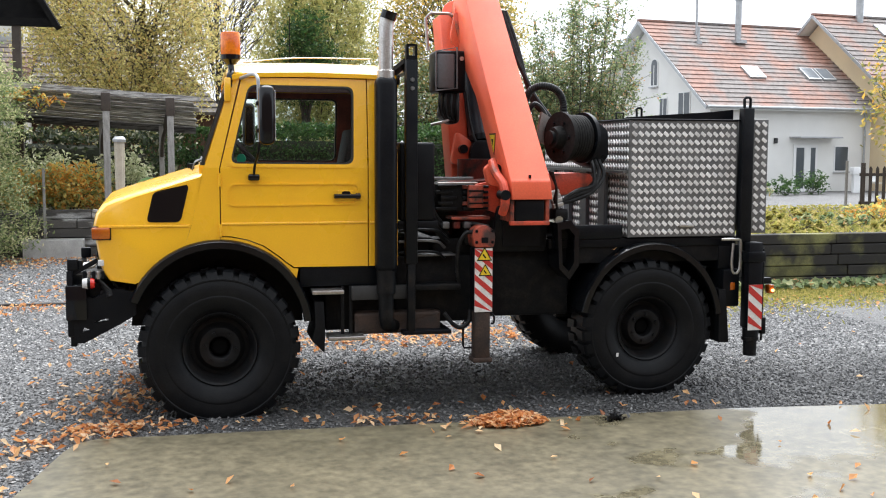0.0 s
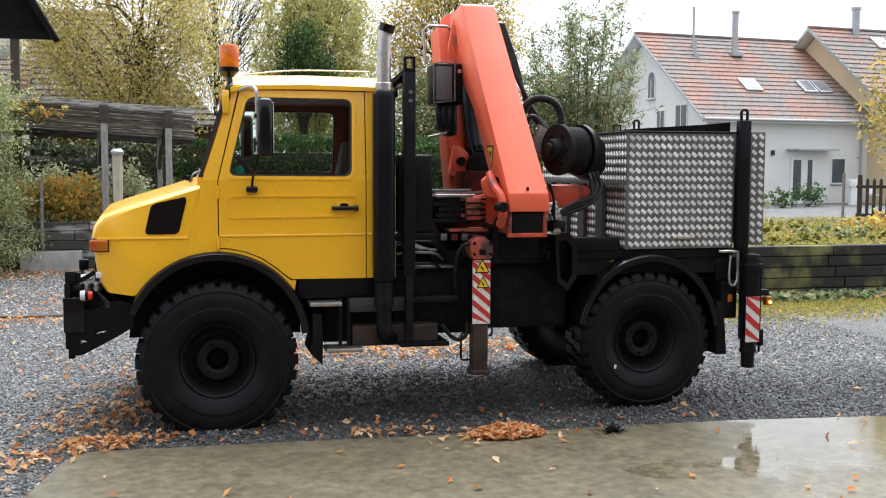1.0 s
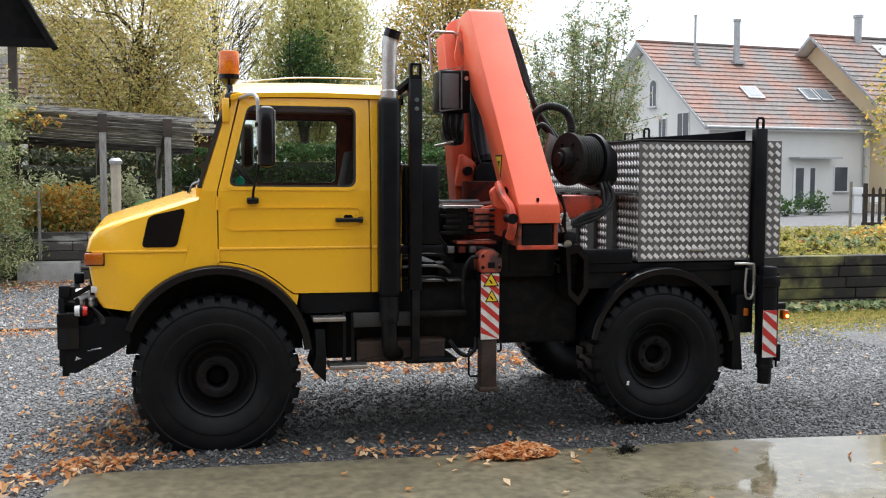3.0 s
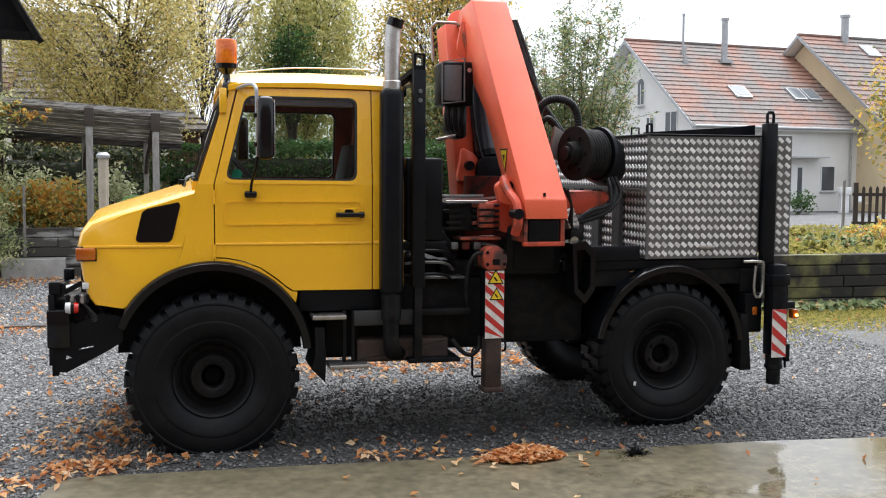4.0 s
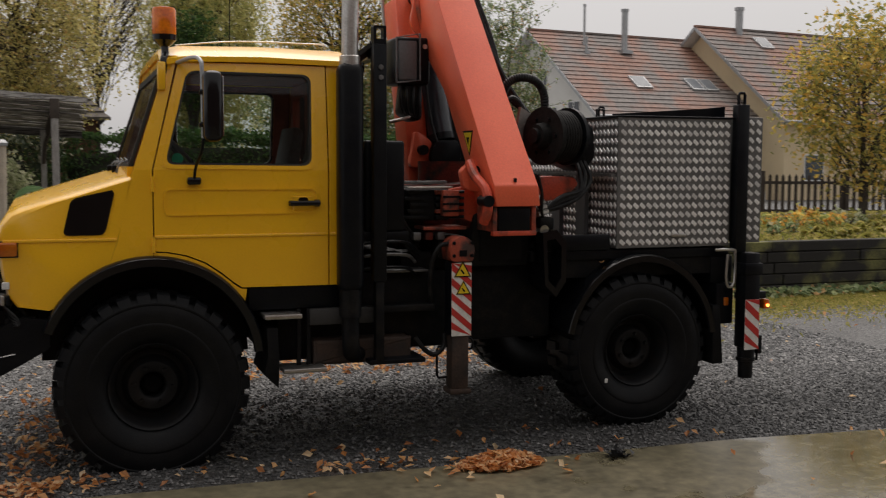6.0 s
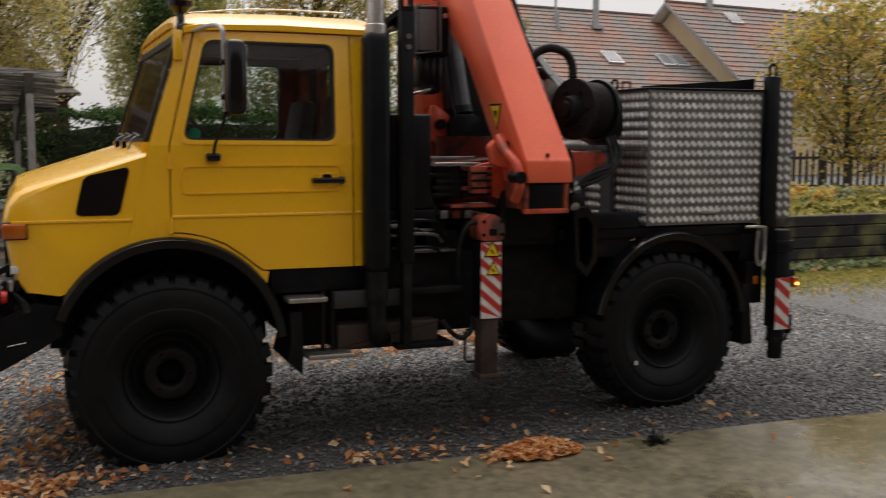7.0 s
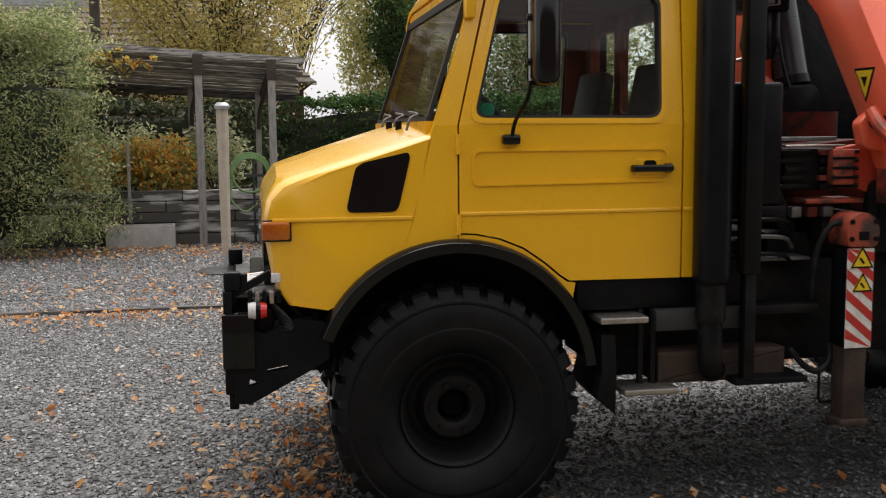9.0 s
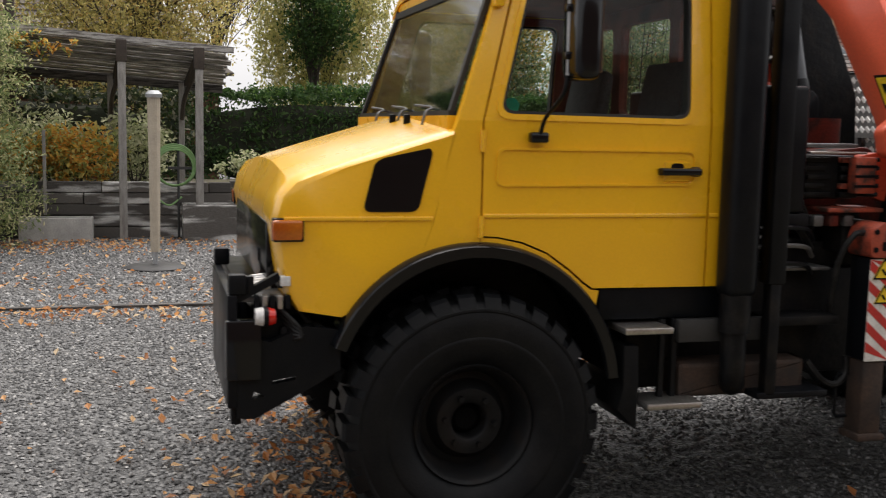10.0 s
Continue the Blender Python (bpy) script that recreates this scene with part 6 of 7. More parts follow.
shrub("low dry autumn garden shrub", ORANGE_LEAF, 11.4, 8.4, 0.62, 0.9, 0.5, 0.22, 500, 0.10)
shrub("low dry autumn garden shrub", GREEN_LEAF, 9.4, 6.9, 0.66, 0.9, 0.4, 0.14, 420, 0.10)
shrub("white flowering garden plant", CREAM_LEAF, 12.4, 8.6, 0.62, 0.4, 0.3, 0.22, 240, 0.09)
for bx, by in ((8.2, 6.3), (10.2, 6.2), (11.6, 6.9), (13.0, 8.0), (8.8, 8.2), (10.3, 9.5)):
    shrub("clump of dry yellowing perennials", WEEDS, bx, by, 0.66, 0.7, 0.4, 0.10, 420, 0.12, "plant")


def grass_strip():
    n = 16000
    x = rng.uniform(3.2, 11.2, n)
    y = 5.45 - np.abs(rng.normal(0, 0.8, n))
    v, f = leaves(np.stack([x, y, np.full(n, 0.02)], 1), 0.07, rng, -0.5, 0.3)
    tagged(from_arrays("grass", v, f, WEEDS), "thin yellowing grass along the sleeper wall", "grass", kind="stuff")
    n = 1600
    x = rng.uniform(4.0, 11.2, n)
    v, f = leaves(np.stack([x, 5.42 - np.abs(rng.normal(0, 0.14, n)), rng.uniform(0.02, 0.12, n)], 1), 0.10, rng, -0.2, 0.8)
    tagged(from_arrays("weeds", v, f, GREEN_LEAF), "low green weeds at the wall's foot", "weeds", kind="stuff")
    n = 12000
    x, y = rng.uniform(3, 20, n), 5.75 + np.abs(rng.normal(0, 3.5, n))
    t = np.clip(((y - 5.65) / 18.35 - 0.3) / 0.7, 0, 1)
    z = 0.68 - 0.66 * t * t * (3 - 2 * t) + 0.05
    v, f = leaves(np.stack([x, y, z], 1), 0.12, rng, -0.4, 0.35)
    tagged(from_arrays("garden_grass", v, f, WEEDS), "dry garden grass above the wall", "grass", kind="stuff")


grass_strip()


# ---- pergola, planter, folded parasol, hose ----
def pergola():
    p = thing("pergola", "weathered grey timber pergola with a boarded lean-to roof", "pergola", (-1.60, 11.60, 0))
    edge = lambda x: 2.79 - 0.068 * (x - 1.5)
    for x in (-3.07, -0.05, 1.02):
        part("post", box(x - 0.055, x + 0.055, -0.055, 0.055, 0.0, edge(x) - 0.06, 0.008), POST_GREY, p)
        part("post_head", box(x - 0.075, x + 0.075, -0.07, 0.08, edge(x) - 0.36, edge(x) - 0.05, 0.008), DARK_WOOD, p)
        part("post", box(x - 0.25, x - 0.16, 1.46, 1.55, 0.0, edge(x) - 0.50, 0.008), POST_GREY, p)
        part("knee_brace", tube([(x - 0.20, 1.46, 1.75), (x - 0.17, 1.20, 2.06), (x - 0.08, 0.75, 2.32), (x - 0.02, 0.10, edge(x) - 0.22)], 0.035, 6, 4), DARK_WOOD, p)
        part("rafter", beam((x, 0.10, edge(x) - 0.10), (x - 0.15, 1.6, edge(x) - 0.54), 0.06, 0.10, (1, 0, 0)), DARK_WOOD, p)
    part("crossbeam", beam((-5.3, 1.50, edge(-5.3) - 0.60), (1.45, 1.50, edge(1.45) - 0.56), 0.07, 0.12, (0, 1, 0), 0.006), WOOD_GREY, p)
    for i in range(17):
        t = i / 16
        a, b, c = rng.uniform(-0.012, 0.012), rng.uniform(-0.012, 0.012), rng.uniform(-0.10, 0.02)
        part("roof_board", beam((-5.3, 0.11 + 1.5 * t, edge(-5.3) - 0.06 - 0.46 * t + a), (1.50 + c, 0.11 + 1.5 * t, edge(1.5) - 0.06 - 0.46 * t + b), 0.082, 0.022, (0, 1, -0.30), 0.003), BOARD, p)
    part("fascia", beam((-5.3, 0.075, edge(-5.3) - 0.03), (1.52, 0.075, edge(1.5) - 0.03), 0.025, 0.09, (0, 1, 0)), BOARD, p)


pergola()


def planter():
    t = thing("planter", "long grey concrete planter against the sleepers", "planter", (-2.56, 11.6, 0))
    part("trough", plate_box(-0.49, 0.49, -0.17, 0.17, 0.33, 0.035), CONCRETE_GREY, t)
    part("soil", box(-0.45, 0.45, -0.13, 0.13, 0.2, 0.29), SOIL, t)


def plate_box(x0, x1, y0, y1, h, w):
    bm = box(x0, x1, y0, y0 + w, 0, h, 0.006, 1)
    box(x0, x1, y1 - w, y1, 0, h, 0.006, 1, bm)
    box(x0, x0 + w, y0 + w, y1 - w, 0, h, 0.006, 1, bm)
    box(x1 - w, x1, y0 + w, y1 - w, 0, h, 0.006, 1, bm)
    box(x0 + w, x1 - w, y0 + w, y1 - w, 0, 0.2, 0, 1, bm)
    return bm


planter()


def parasol():
    t = thing("folded_parasol", "folded beige parasol in a round iron stand", "parasol", (-1.23, 8.5, 0))
    part("base_plate", lathe_z(0, 0, [(0.34, 0.0), (0.345, 0.02), (0.30, 0.045), (0.06, 0.055)], 32), IRON, t)
    part("pole", cyl((0, 0, 0.05), (0, 0, 0.45), 0.03), ZINC, t)
    bm = bmesh.new()
    for k in range(6):
        a = k * math.pi / 3
        cyl((0.024 * math.cos(a), 0.024 * math.sin(a), 0.20), (0.034 * math.cos(a), 0.034 * math.sin(a), 2.0), 0.030, 0.040, 8, bm)
    part("canopy", bm, BEIGE, t)
    part("cap", lathe_z(0, 0, [(0.09, 1.98), (0.095, 2.02), (0.06, 2.06)], 20), ZINC, t)


parasol()
t = thing("stone_trough", "dark stone water trough", "trough", (-0.35, 11.6, 0))
part("trough", plate_box(-0.48, 0.48, -0.25, 0.25, 0.52, 0.06), SLEEPER_OLD, t)
t = thing("garden_hose", "pale green garden hose coiled on a stand", "hose", (-0.93, 11.6, 0))
for k in range(4):
    part("coil", ring((0.0, 0.02 * k, 1.05 + 0.01 * k), 0.26 + 0.015 * k, 0.014, (0.1 * k - 0.1, 1, 0.02 * k), 28), GREEN_HOSE, t)
part("hose_end", tube([(-0.26, 0, 1.0), (-0.30, 0, 0.7), (-0.1, 0, 0.5), (0.1, 0.05, 0.62)], 0.014, 8), GREEN_HOSE, t)
part("stand", cyl((0.05, 0.04, 0), (0.05, 0.04, 1.45), 0.018), IRON, t)
part("stand_arm", box(-0.1, 0.25, 0.02, 0.06, 1.02, 1.06), IRON, t)
for sx, sy, sz0, sz1 in ((-2.72, 11.75, 0.4, 1.6), (12.6, 11.3, 0.4, 1.75), (-4.3, 10.25, 0.0, 1.7)):
    t = thing("stake", "thin grey wooden garden stake", "stake", (sx, sy, sz0 - 0.05))
    part("shaft", box(-0.022, 0.022, -0.022, 0.022, 0, sz1 - sz0, 0.004, 1), POST_GREY, t)


# ---- fence ----
def fence():
    f = thing("picket_fence", "dark stained picket fence in the garden", "fence", (17.0, 17.0, 0))
    f.rotation_euler = (0, 0, radians(-22))
    mesh = None
    for k in range(52):
        if mesh is None:
            o = part("picket", prism([(-0.04, 0.25), (0.04, 0.25), (0.04, 1.45), (0, 1.52), (-0.04, 1.45)], -0.012, 0.012), DARK_WOOD, f, smooth=False)
            mesh = o.data
        else:
            o = new("picket", mesh)
            o.parent = f
        o.location = (k * 0.17, 0, 0)
    for z in (0.5, 1.25):
        part("rail", box(-0.1, 8.8, 0.013, 0.05, z, z + 0.08), DARK_WOOD, f)
    for k in range(5):
        part("post", box(k * 2.15 - 0.05, k * 2.15 + 0.05, 0.05, 0.15, 0, 1.6), DARK_WOOD, f)


fence()


# ---- houses ----
def gable_house(name, label, at, turn, length, depth, eave, ridge, wall_mat, front=0.0, over=0.6, tile=ROOF_TILE):
    h = thing(name, label, "house", at)
    h.rotation_euler = (0, 0, radians(turn))
    w = part("wall", box(0, length, front, depth, -0.4, eave, 0), wall_mat, h, smooth=False)
    top = [(front, eave), (depth, eave), (depth / 2 + front / 2, ridge - 0.35)]
    for x in (0.0, length - 0.3):
        bm = prism(top, x, x + 0.3)
        for v in bm.verts:
            v.co = Vector((v.co.y, v.co.x, v.co.z))
        part("gable", bm, wall_mat, h, smooth=False)
    mid = (front + depth) / 2
    n = 20
    slope = (ridge - eave) / (mid - front)
    for s in (1, -1):
        e0 = front - over if s > 0 else depth + over
        deck = part("roof", beam((-over, (e0 + mid) / 2, (eave - slope * over + ridge) / 2 - 0.10), (length + 0.02, (e0 + mid) / 2, (eave - slope * over + ridge) / 2 - 0.10), math.hypot(mid - front + over, ridge - eave + slope * over), 0.12, (0, s, slope)), WHITE_PAINT, h, smooth=False)
        for k in range(n):
            a, b = k / n, (k + 1) / n
            y0, z0 = e0 + (mid - e0) * a, eave - slope * over + (ridge - eave + slope * over) * a
            y1, z1 = e0 + (mid - e0) * b, eave - slope * over + (ridge - eave + slope * over) * b
            part("tile_course", beam((-over, (y0 + y1) / 2, (z0 + z1) / 2 + 0.005), (length + 0.02, (y0 + y1) / 2, (z0 + z1) / 2 + 0.005), math.hypot(y1 - y0, z1 - z0) + 0.06, 0.05, (0, s, slope * 0.80)), tile, deck, smooth=False)
    part("ridge_cap", beam((-over, mid, ridge + 0.03), (length, mid, ridge + 0.03), 0.24, 0.10, (0, 1, 0)), tile, h)
    part("gutter", cyl((-over, front - over - 0.06, eave - slope * over - 0.02), (length, front - over - 0.06, eave - slope * over - 0.02), 0.07, seg=12), ZINC, h)
    for s in (1, -1):
        e0 = front - over if s > 0 else depth + over
        part("bargeboard", beam((-over - 0.02, e0, eave - slope * over - 0.08), (-over - 0.02, mid, ridge - 0.08), 0.04, 0.15, (1, 0, 0)), ZINC, h)
    return h, slope, mid


def wall_window(h, x, z, w, tall, y=0.0, name="window", arch_top=False):
    f = part(name, box(x - w / 2 - 0.06, x + w / 2 + 0.06, y - 0.04, y + 0.02, z - 0.06, z + tall + 0.06), WHITE_PAINT, h, smooth=False)
    part("pane", box(x - w / 2, x + w / 2, y - 0.05, y - 0.041, z, z + tall), PANE, f, smooth=False)
    part("sill", box(x - w / 2 - 0.1, x + w / 2 + 0.1, y - 0.14, y - 0.042, z - 0.1, z - 0.05), ZINC, f)


def side_window(h, y, z, w, tall, arched=False):
    f = part("window", box(-0.04, 0.02, y - w / 2 - 0.06, y + w / 2 + 0.06, z - 0.06, z + tall + 0.06), WHITE_PAINT, h, smooth=False)
    part("pane", box(-0.05, -0.041, y - w / 2, y + w / 2, z, z + tall), PANE, f, smooth=False)
    part("glazing_bar", box(-0.06, -0.051, y - 0.025, y + 0.025, z, z + tall), WHITE_PAINT, f, smooth=False)
    part("sill", box(-0.14, -0.042, y - w / 2 - 0.1, y + w / 2 + 0.1, z - 0.12, z - 0.065), ZINC, f)
    if arched:
        for grow, x, m in ((0.06, -0.036, WHITE_PAINT), (0.0, -0.046, PANE)):
            bm = prism(arch(y, z + tall, w / 2 + grow, 0, 180, 12), x, 0.0)
            for v in bm.verts:
                v.co = Vector((v.co.y, v.co.x, v.co.z))
            part("arch_pane" if m is PANE else "arch_frame", bm, m, f, smooth=False)


def skylight(h, x, y, w, slope, eave, front, tall=1.0):
    z = eave + slope * (y - front)
    f = part("skylight", beam((x - w / 2, y, z + 0.10), (x + w / 2, y, z + 0.10), tall, 0.10, (0, 1, slope)), ZINC, h)
    part("pane", beam((x - w / 2 + 0.08, y, z + 0.165), (x + w / 2 - 0.08, y, z + 0.165), tall - 0.16, 0.012, (0, 1, slope)), SKY_PANE, f)


SKY_PANE = mat("skylight_glass", (0.13, 0.145, 0.16), 0.12, second=(0.22, 0.235, 0.25), scale=0.7)
dull(SKY_PANE, 0.2)
h, slope, mid = gable_house("house", "white rendered house with patchy red clay-tile roof", (22.9, 37.0, 0), 7.4, 9.5, 11.0, 4.40, 8.45, PLASTER)
side_window(h, 4.8, 5.2, 0.55, 1.0, True)
side_window(h, 2.1, 3.4, 0.9, 1.3)
side_window(h, 3.9, 3.5, 0.6, 1.0)
d = part("door", box(4.75, 6.15, -0.05, 0.02, -0.1, 2.25), WHITE_PAINT, h, "white glazed front door", smooth=False)
part("pane", box(4.9, 5.35, -0.06, -0.051, 0.15, 2.1), PANE, d, smooth=False)
part("pane", box(5.75, 6.02, -0.06, -0.051, 0.15, 2.1), PANE, d, smooth=False)
part("door_leaf", box(5.38, 5.72, -0.07, -0.051, 0.0, 2.15), WHITE_PAINT, d, smooth=False)
part("wreath", ring((5.1, -0.09, 1.6), 0.17, 0.06, (0, 1, 0), 16), mat("wreath", (0.35, 0.12, 0.04), 0.9), d, "orange door wreath")
part("canopy", box(4.5, 7.0, -0.8, 0.0, 2.55, 2.62), ZINC, h, "flat door canopy")
wall_window(h, 7.6, 1.0, 0.75, 1.15)
part("wall_lamp", box(3.6, 3.75, -0.12, 0, 2.3, 2.55), IRON, h)
part("downpipe", cyl((8.9, -0.12, 0), (8.9, -0.12, 3.9), 0.05), ZINC, h)
skylight(h, 3.6, 1.7, 0.95, slope, 4.40, 0)
skylight(h, 7.0, 1.7, 0.8, slope, 4.40, 0)
skylight(h, 7.9, 1.7, 0.8, slope, 4.40, 0)
for x, y, r, tall in ((4.4, 4.1, 0.16, 2.1), (2.25, 4.6, 0.06, 1.9), (1.9, 3.9, 0.07, 0.7)):
    z = 4.40 + slope * y
    c = part("chimney", cyl((x, y, z - 0.1), (x, y, z + tall), r, seg=14), ZINC, h, "grey metal flue")
    part("flashing", box(x - r * 2, x + r * 2, y - r * 2, y + r * 2, z - 0.05, z + 0.12), ZINC, c)
    part("flue_cap", cyl((x, y, z + tall), (x, y, z + tall + 0.12), r * 1.25, seg=14), ZINC, c)
h, slope, mid = gable_house("house", "cream rendered house with red clay-tile roof", (32.35, 37.05, 0), 7.4, 14.0, 11.0, 4.3, 9.0, PLASTER_Y, -1.0)
wall_window(h, 2.0, 1.0, 1.2, 1.2, -1.0)
skylight(h, 3.2, 3.9, 0.9, slope, 4.3, -1.0)
skylight(h, 5.0, 1.2, 0.8, slope, 4.3, -1.0)
skylight(h, 5.9, 1.2, 0.8, slope, 4.3, -1.0)
c = part("chimney", cyl((2.2, 4.7, 8.0), (2.2, 4.7, 10.0), 0.2, seg=14), ZINC, h)
part("flue_cap", cyl((2.2, 4.7, 10.0), (2.2, 4.7, 10.15), 0.26, seg=14), ZINC, c)
# barn behind the pergola, tall house behind the hedge
def barn():
    b = thing("barn", "brown timber barn with a weathered hipped shingle roof", "barn", (-4.0, 24.9, 0))
    part("wall", box(-5.0, 4.35, -3.0, 3.2, 0, 2.9), BROWN_WOOD, b, smooth=False)
    part("hip_roof", hull([(-5.2, -3.3, 2.85), (4.6, -3.3, 2.85), (4.6, 3.3, 2.85), (-5.2, 3.3, 2.85), (1.5, 0, 6.2), (-5.2, 0, 6.2)]), DARK_WOOD, b, smooth=False)
    n = 22
    for k in range(n):
        a, c = k / n, (k + 1.25) / n
        pts = []
        for t, lift in ((a, 0.09), (c, 0.03)):
            y, z, x = -3.36 + 3.36 * t, 2.80 + 3.4 * t, 4.68 - 3.15 * t
            pts += [(-5.3, y, z + lift - 0.08), (x, y, z + lift - 0.08), (-5.3, y - 0.03, z + lift), (x, y - 0.03, z + lift)]
        part("shingle_course", hull(pts), SHINGLE, b, smooth=False)


def hull(pts):
    bm = bmesh.new()
    bmesh.ops.convex_hull(bm, input=[bm.verts.new(p) for p in pts])
    return bm


def shelter():
    s = thing("shelter", "black timber shelter roof on a post behind the hedge", "shelter", (-4.2, 13.6, 0))
    part("post", box(0.84, 0.98, -0.55, -0.41, 0, 4.16), DARK_WOOD, s)
    part("gable_boarding", prism([(-1.7, 4.18), (1.55, 4.18), (0.55, 6.0), (-0.2, 7.0), (-1.7, 7.4)], -0.42, -0.36), BLACK_WOOD, s, smooth=False)
    part("roof_sheet", beam((1.62, -0.40, 4.10), (-0.29, -0.40, 7.45), 0.5, 0.10, (0, 1, 0)), BLACK_WOOD, s, "black roof edge")
    part("tie_beam", box(-1.7, 1.60, -0.58, -0.42, 4.10, 4.24), BLACK_WOOD, s)


def cottage():
    c = thing("cottage", "white rendered cottage wall with a low red-tiled lean-to roof", "house", (-4.3, 20.7, 0))
    part("wall", box(-8.0, 0.0, 0.0, 0.9, 0.0, 8.5), PLASTER, c, smooth=False)
    deck = part("roof", beam((-8.0, -0.75, 3.95), (0.35, -0.75, 3.95), 1.75, 0.10, (0, 1, 0.62)), DARK_WOOD, c, smooth=False)
    for k in range(7):
        u = -0.78 + 0.26 * k
        part("tile_course", beam((-8.0, -0.75 + u * 0.85, 4.02 + u * 0.53), (0.35, -0.75 + u * 0.85, 4.02 + u * 0.53), 0.30, 0.05, (0, 1, 0.48)), ROOF_TILE, deck, smooth=False)
    part("flashing", box(-8.0, 0.0, -0.03, -0.005, 4.55, 4.75), ZINC, c)
    part("post", box(0.0, 0.14, -1.45, -1.31, 0.0, 3.5), DARK_WOOD, c)


barn()
shelter()
cottage()
h, slope, mid = gable_house("farmhouse", "old farmhouse with a dark overhanging roof", (-17.0, 31.0, 0), 0, 10.9, 9.0, 7.6, 11.5, PLASTER, 0.0, 1.5, mat("dark_roof", (0.05, 0.045, 0.042), 0.8, second=(0.08, 0.07, 0.06), scale=2))
part("porch_post", box(10.4, 10.62, -1.3, -1.08, 0, 4.4), DARK_WOOD, h)
part("porch_roof", beam((8.0, -0.7, 2.9), (12.2, -0.7, 2.9), 2.0, 0.12, (0, 1, 0.5)), ROOF_TILE, h)

# bistro chair and letter box by the house door
t = thing("garden_chair", "white metal garden chair before the house", "chair", (31.2, 36.2, 0))
part("seat", box(-0.22, 0.22, -0.22, 0.22, 0.43, 0.46), WHITE_PAINT, t)
part("backrest", box(-0.22, 0.22, 0.19, 0.22, 0.5, 0.9), WHITE_PAINT, t)
for a, b in ((-0.2, -0.2), (0.2, -0.2), (-0.2, 0.2), (0.2, 0.2)):
    part("leg", cyl((a, b, 0), (a, b, 0.44), 0.015, seg=8), WHITE_PAINT, t)
t = thing("letter_box", "white letter box on a stand", "letter box", (30.0, 36.0, 0))
part("box", box(-0.3, 0.3, -0.15, 0.15, 0.85, 1.2, 0.01), WHITE_PAINT, t)
part("stand", box(-0.22, 0.22, -0.1, 0.1, 0, 0.85), WHITE_PAINT, t)


# ---- loose stones and fallen leaves ----
def on_slab(x, y):
    """True on the concrete apron."""
    top = np.interp(x, [-0.96, -0.78, 0.4, 1.7, 3.6, 4.8, 14], [-0.62, -0.48, -0.52, -0.58, -0.62, -0.75, -1.58])
    left = np.interp(y, [-14, -3.4, -1.6, -0.5], [-3.4, -1.5, -1.12, -0.86])
    return (y < top) & (x > left)


def stones(n, x0, x1, y0, y1, small, large, bias=1.0):
    x, y = rng.uniform(x0, x1, n), y0 + (y1 - y0) * rng.random(n) ** bias
    keep = ~on_slab(x, y - 0.02)
    # fewer pale stones around the truck, standing in for its shade
    under_truck = (np.abs((x - 1.75) / 1.95) ** 4 + np.abs((y - 0.2) / 1.2) ** 4) < 1
    keep &= ~(under_truck & (rng.random(n) < 0.45))
    x, y = x[keep], y[keep]
    n = len(x)
    s = rng.uniform(small, large, n)
    o = np.array([(1, 0, 0), (0, 1, 0), (-1, 0, 0), (0, -1, 0), (0, 0, 1), (0, 0, -1)], float)
    az = rng.uniform(0, 6.283, n)
    ca, sa = np.cos(az), np.sin(az)
    j = o[None] * rng.uniform(0.6, 1.35, (n, 6, 1)) + rng.normal(0, 0.14, (n, 6, 3))
    j[:, :, 2] *= 0.7
    v = np.stack([j[..., 0] * ca[:, None] - j[..., 1] * sa[:, None], j[..., 0] * sa[:, None] + j[..., 1] * ca[:, None], j[..., 2]], -1) * s[:, None, None]
    v += np.stack([x, y, s * 0.35], -1)[:, None, :]
    tri = ((0, 1, 4), (1, 2, 4), (2, 3, 4), (3, 0, 4), (1, 0, 5), (2, 1, 5), (3, 2, 5), (0, 3, 5))
    f = [(6 * i + a, 6 * i + b, 6 * i + c) for i in range(n) for a, b, c in tri]
    tagged(from_arrays("gravel_stones", v.reshape(-1, 3).tolist(), f, STONE), "loose grey crushed stones", "gravel", kind="stuff")


stones(135000, -4.5, 7.0, -1.6, 6.6, 0.008, 0.017, 1.15)
stones(34000, -7.5, 2.0, 5.9, 11.8, 0.010, 0.022)


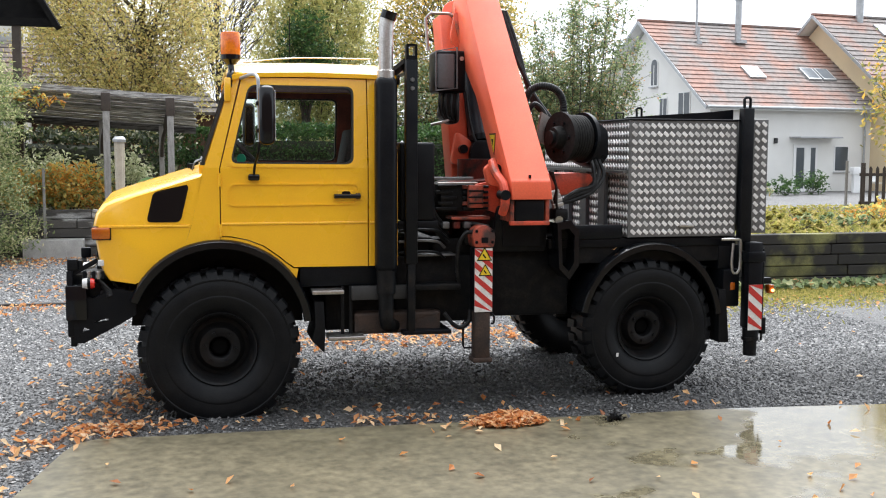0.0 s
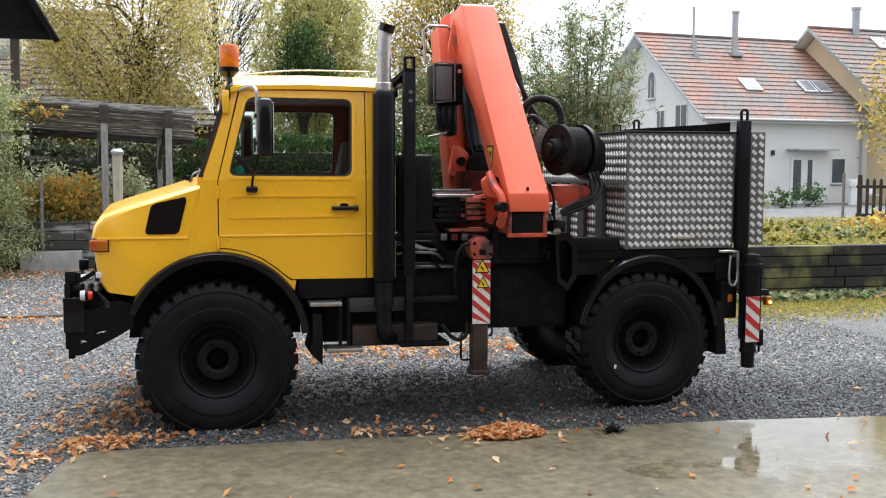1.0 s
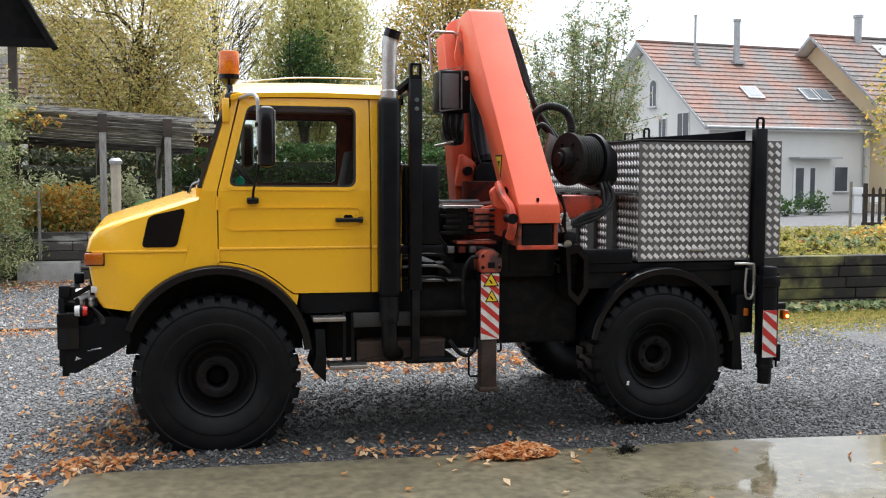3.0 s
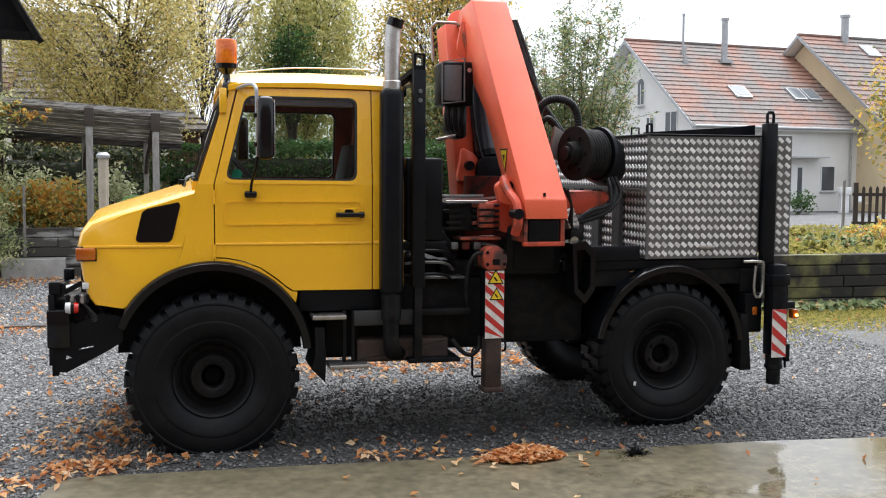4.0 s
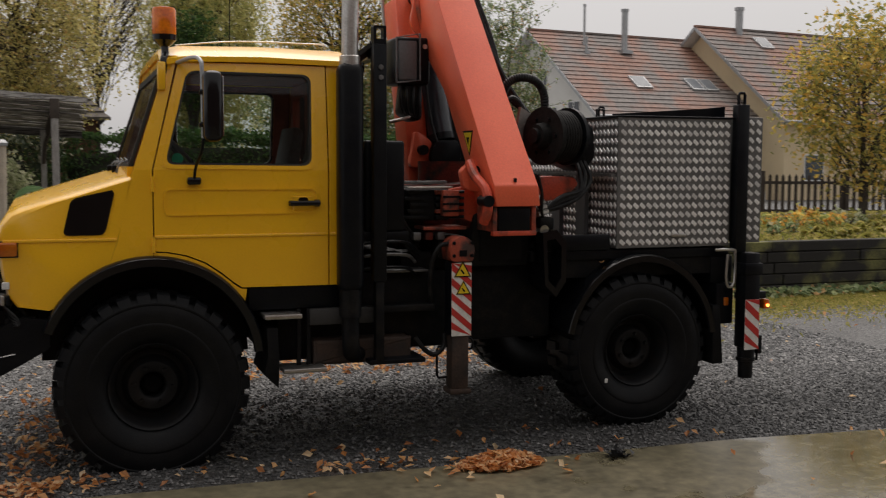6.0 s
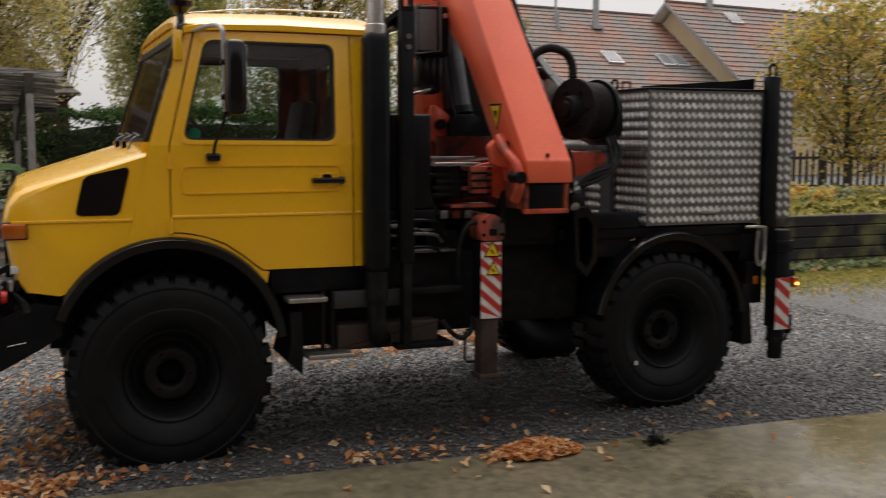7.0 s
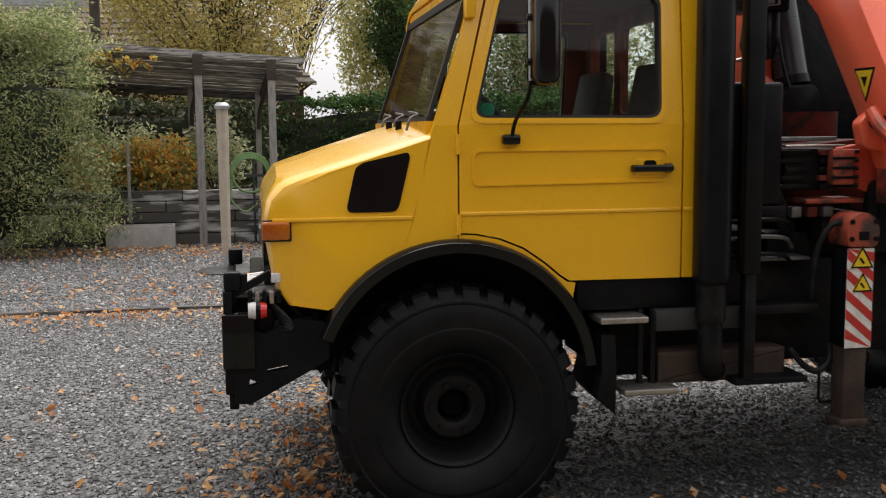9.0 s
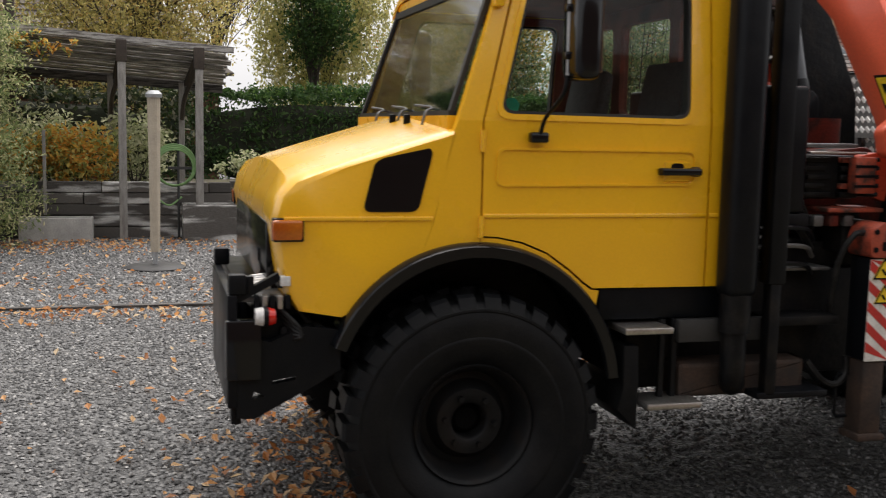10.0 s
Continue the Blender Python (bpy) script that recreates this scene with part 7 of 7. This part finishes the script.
def fallen():
    spots = []

    def heap(n, cx, cy, sx, sy, h=0.02):
        q = rng.normal(0, 1, (n, 2)) * (sx, sy) + (cx, cy)
        z = 0.012 + h * np.exp(-(((q[:, 0] - cx) / sx) ** 2 + ((q[:, 1] - cy) / sy) ** 2) / 2) * rng.random(n)
        spots.append(np.column_stack([q, z]))

    def spread(n, x0, x1, y0, y1):
        spots.append(np.column_stack([rng.uniform(x0, x1, n), rng.uniform(y0, y1, n), np.full(n, 0.014)]))
    q = rng.uniform(-1, 1, (900, 2))
    q = q[(q ** 2).sum(1) < 1]
    h = 0.075 * (1 - (q ** 2).sum(1)) * rng.random(len(q))
    spots.append(np.column_stack([1.895 + q[:, 0] * 0.26, -0.70 + q[:, 1] * 0.125, 0.012 + h]))
    heap(60, 1.85, -0.70, 0.26, 0.08)
    heap(80, -0.62, -0.24, 0.17, 0.06, 0.02)
    heap(22, 1.28, -0.42, 0.14, 0.05)
    heap(14, 0.98, -0.40, 0.08, 0.05)
    heap(90, -0.82, -0.34, 0.15, 0.09, 0.03)
    heap(50, -1.20, -0.62, 0.14, 0.14, 0.02)
    heap(50, -1.45, -1.2, 0.2, 0.3)
    heap(60, -0.78, 0.35, 0.25, 0.25)
    heap(110, -0.60, 0.85, 0.26, 0.40, 0.02)
    heap(50, -1.0, 0.1, 0.30, 0.35, 0.01)
    heap(260, -0.30, 1.7, 0.38, 0.6, 0.02)
    heap(420, 1.6, 2.7, 0.65, 0.3, 0.03)
    heap(200, 2.9, 2.6, 0.45, 0.25, 0.02)
    heap(90, 0.3, 2.4, 0.6, 0.4)
    heap(260, -2.2, 5.5, 1.0, 0.2)
    heap(300, -2.0, 7.0, 1.5, 1.2)
    heap(700, -2.6, 10.8, 1.6, 0.5)
    heap(120, 6.5, 4.4, 2.0, 0.6)
    spread(50, 0.0, 3.6, -0.5, 0.1)
    spread(110, -3.5, 0.0, -0.6, 5.0)
    spread(50, 3.0, 8.0, -0.4, 4.0)
    spread(45, -0.8, 4.6, -3.0, -0.7)
    p = np.concatenate(spots)
    p[:, 2] += np.where(on_slab(p[:, 0], p[:, 1]), 0.024, 0.012)
    v, f = leaves(p, 0.060, rng, 0.0, 0.62, 0.7)
    tagged(from_arrays("fallen_leaves", v, f, FALLEN), "damp orange-brown fallen leaves", "leaves", kind="stuff")
    t = thing("leaf_clod", "dark sodden lump of leaves on the concrete edge", "debris", (2.66, -0.74, 0.02))
    v, f = leaves(rng.normal(0, 1, (30, 3)) * (0.035, 0.025, 0.008) + (0, 0, 0.015), 0.07, rng)
    tagged(from_arrays("clod", v, f, DASH, t), kind="stuff")


fallen()
t = thing("fallen_leaf", "single orange leaf stuck on the rear mudguard", "leaf", (2.93, 0.0, 1.115))
v, f = leaves(np.array([(0.0, 0.0, 0.012), (-0.07, 0.10, -0.03)]), 0.10, rng, 0.0, 0.6, 0.3)
from_arrays("blade", v, f, FALLEN, t)
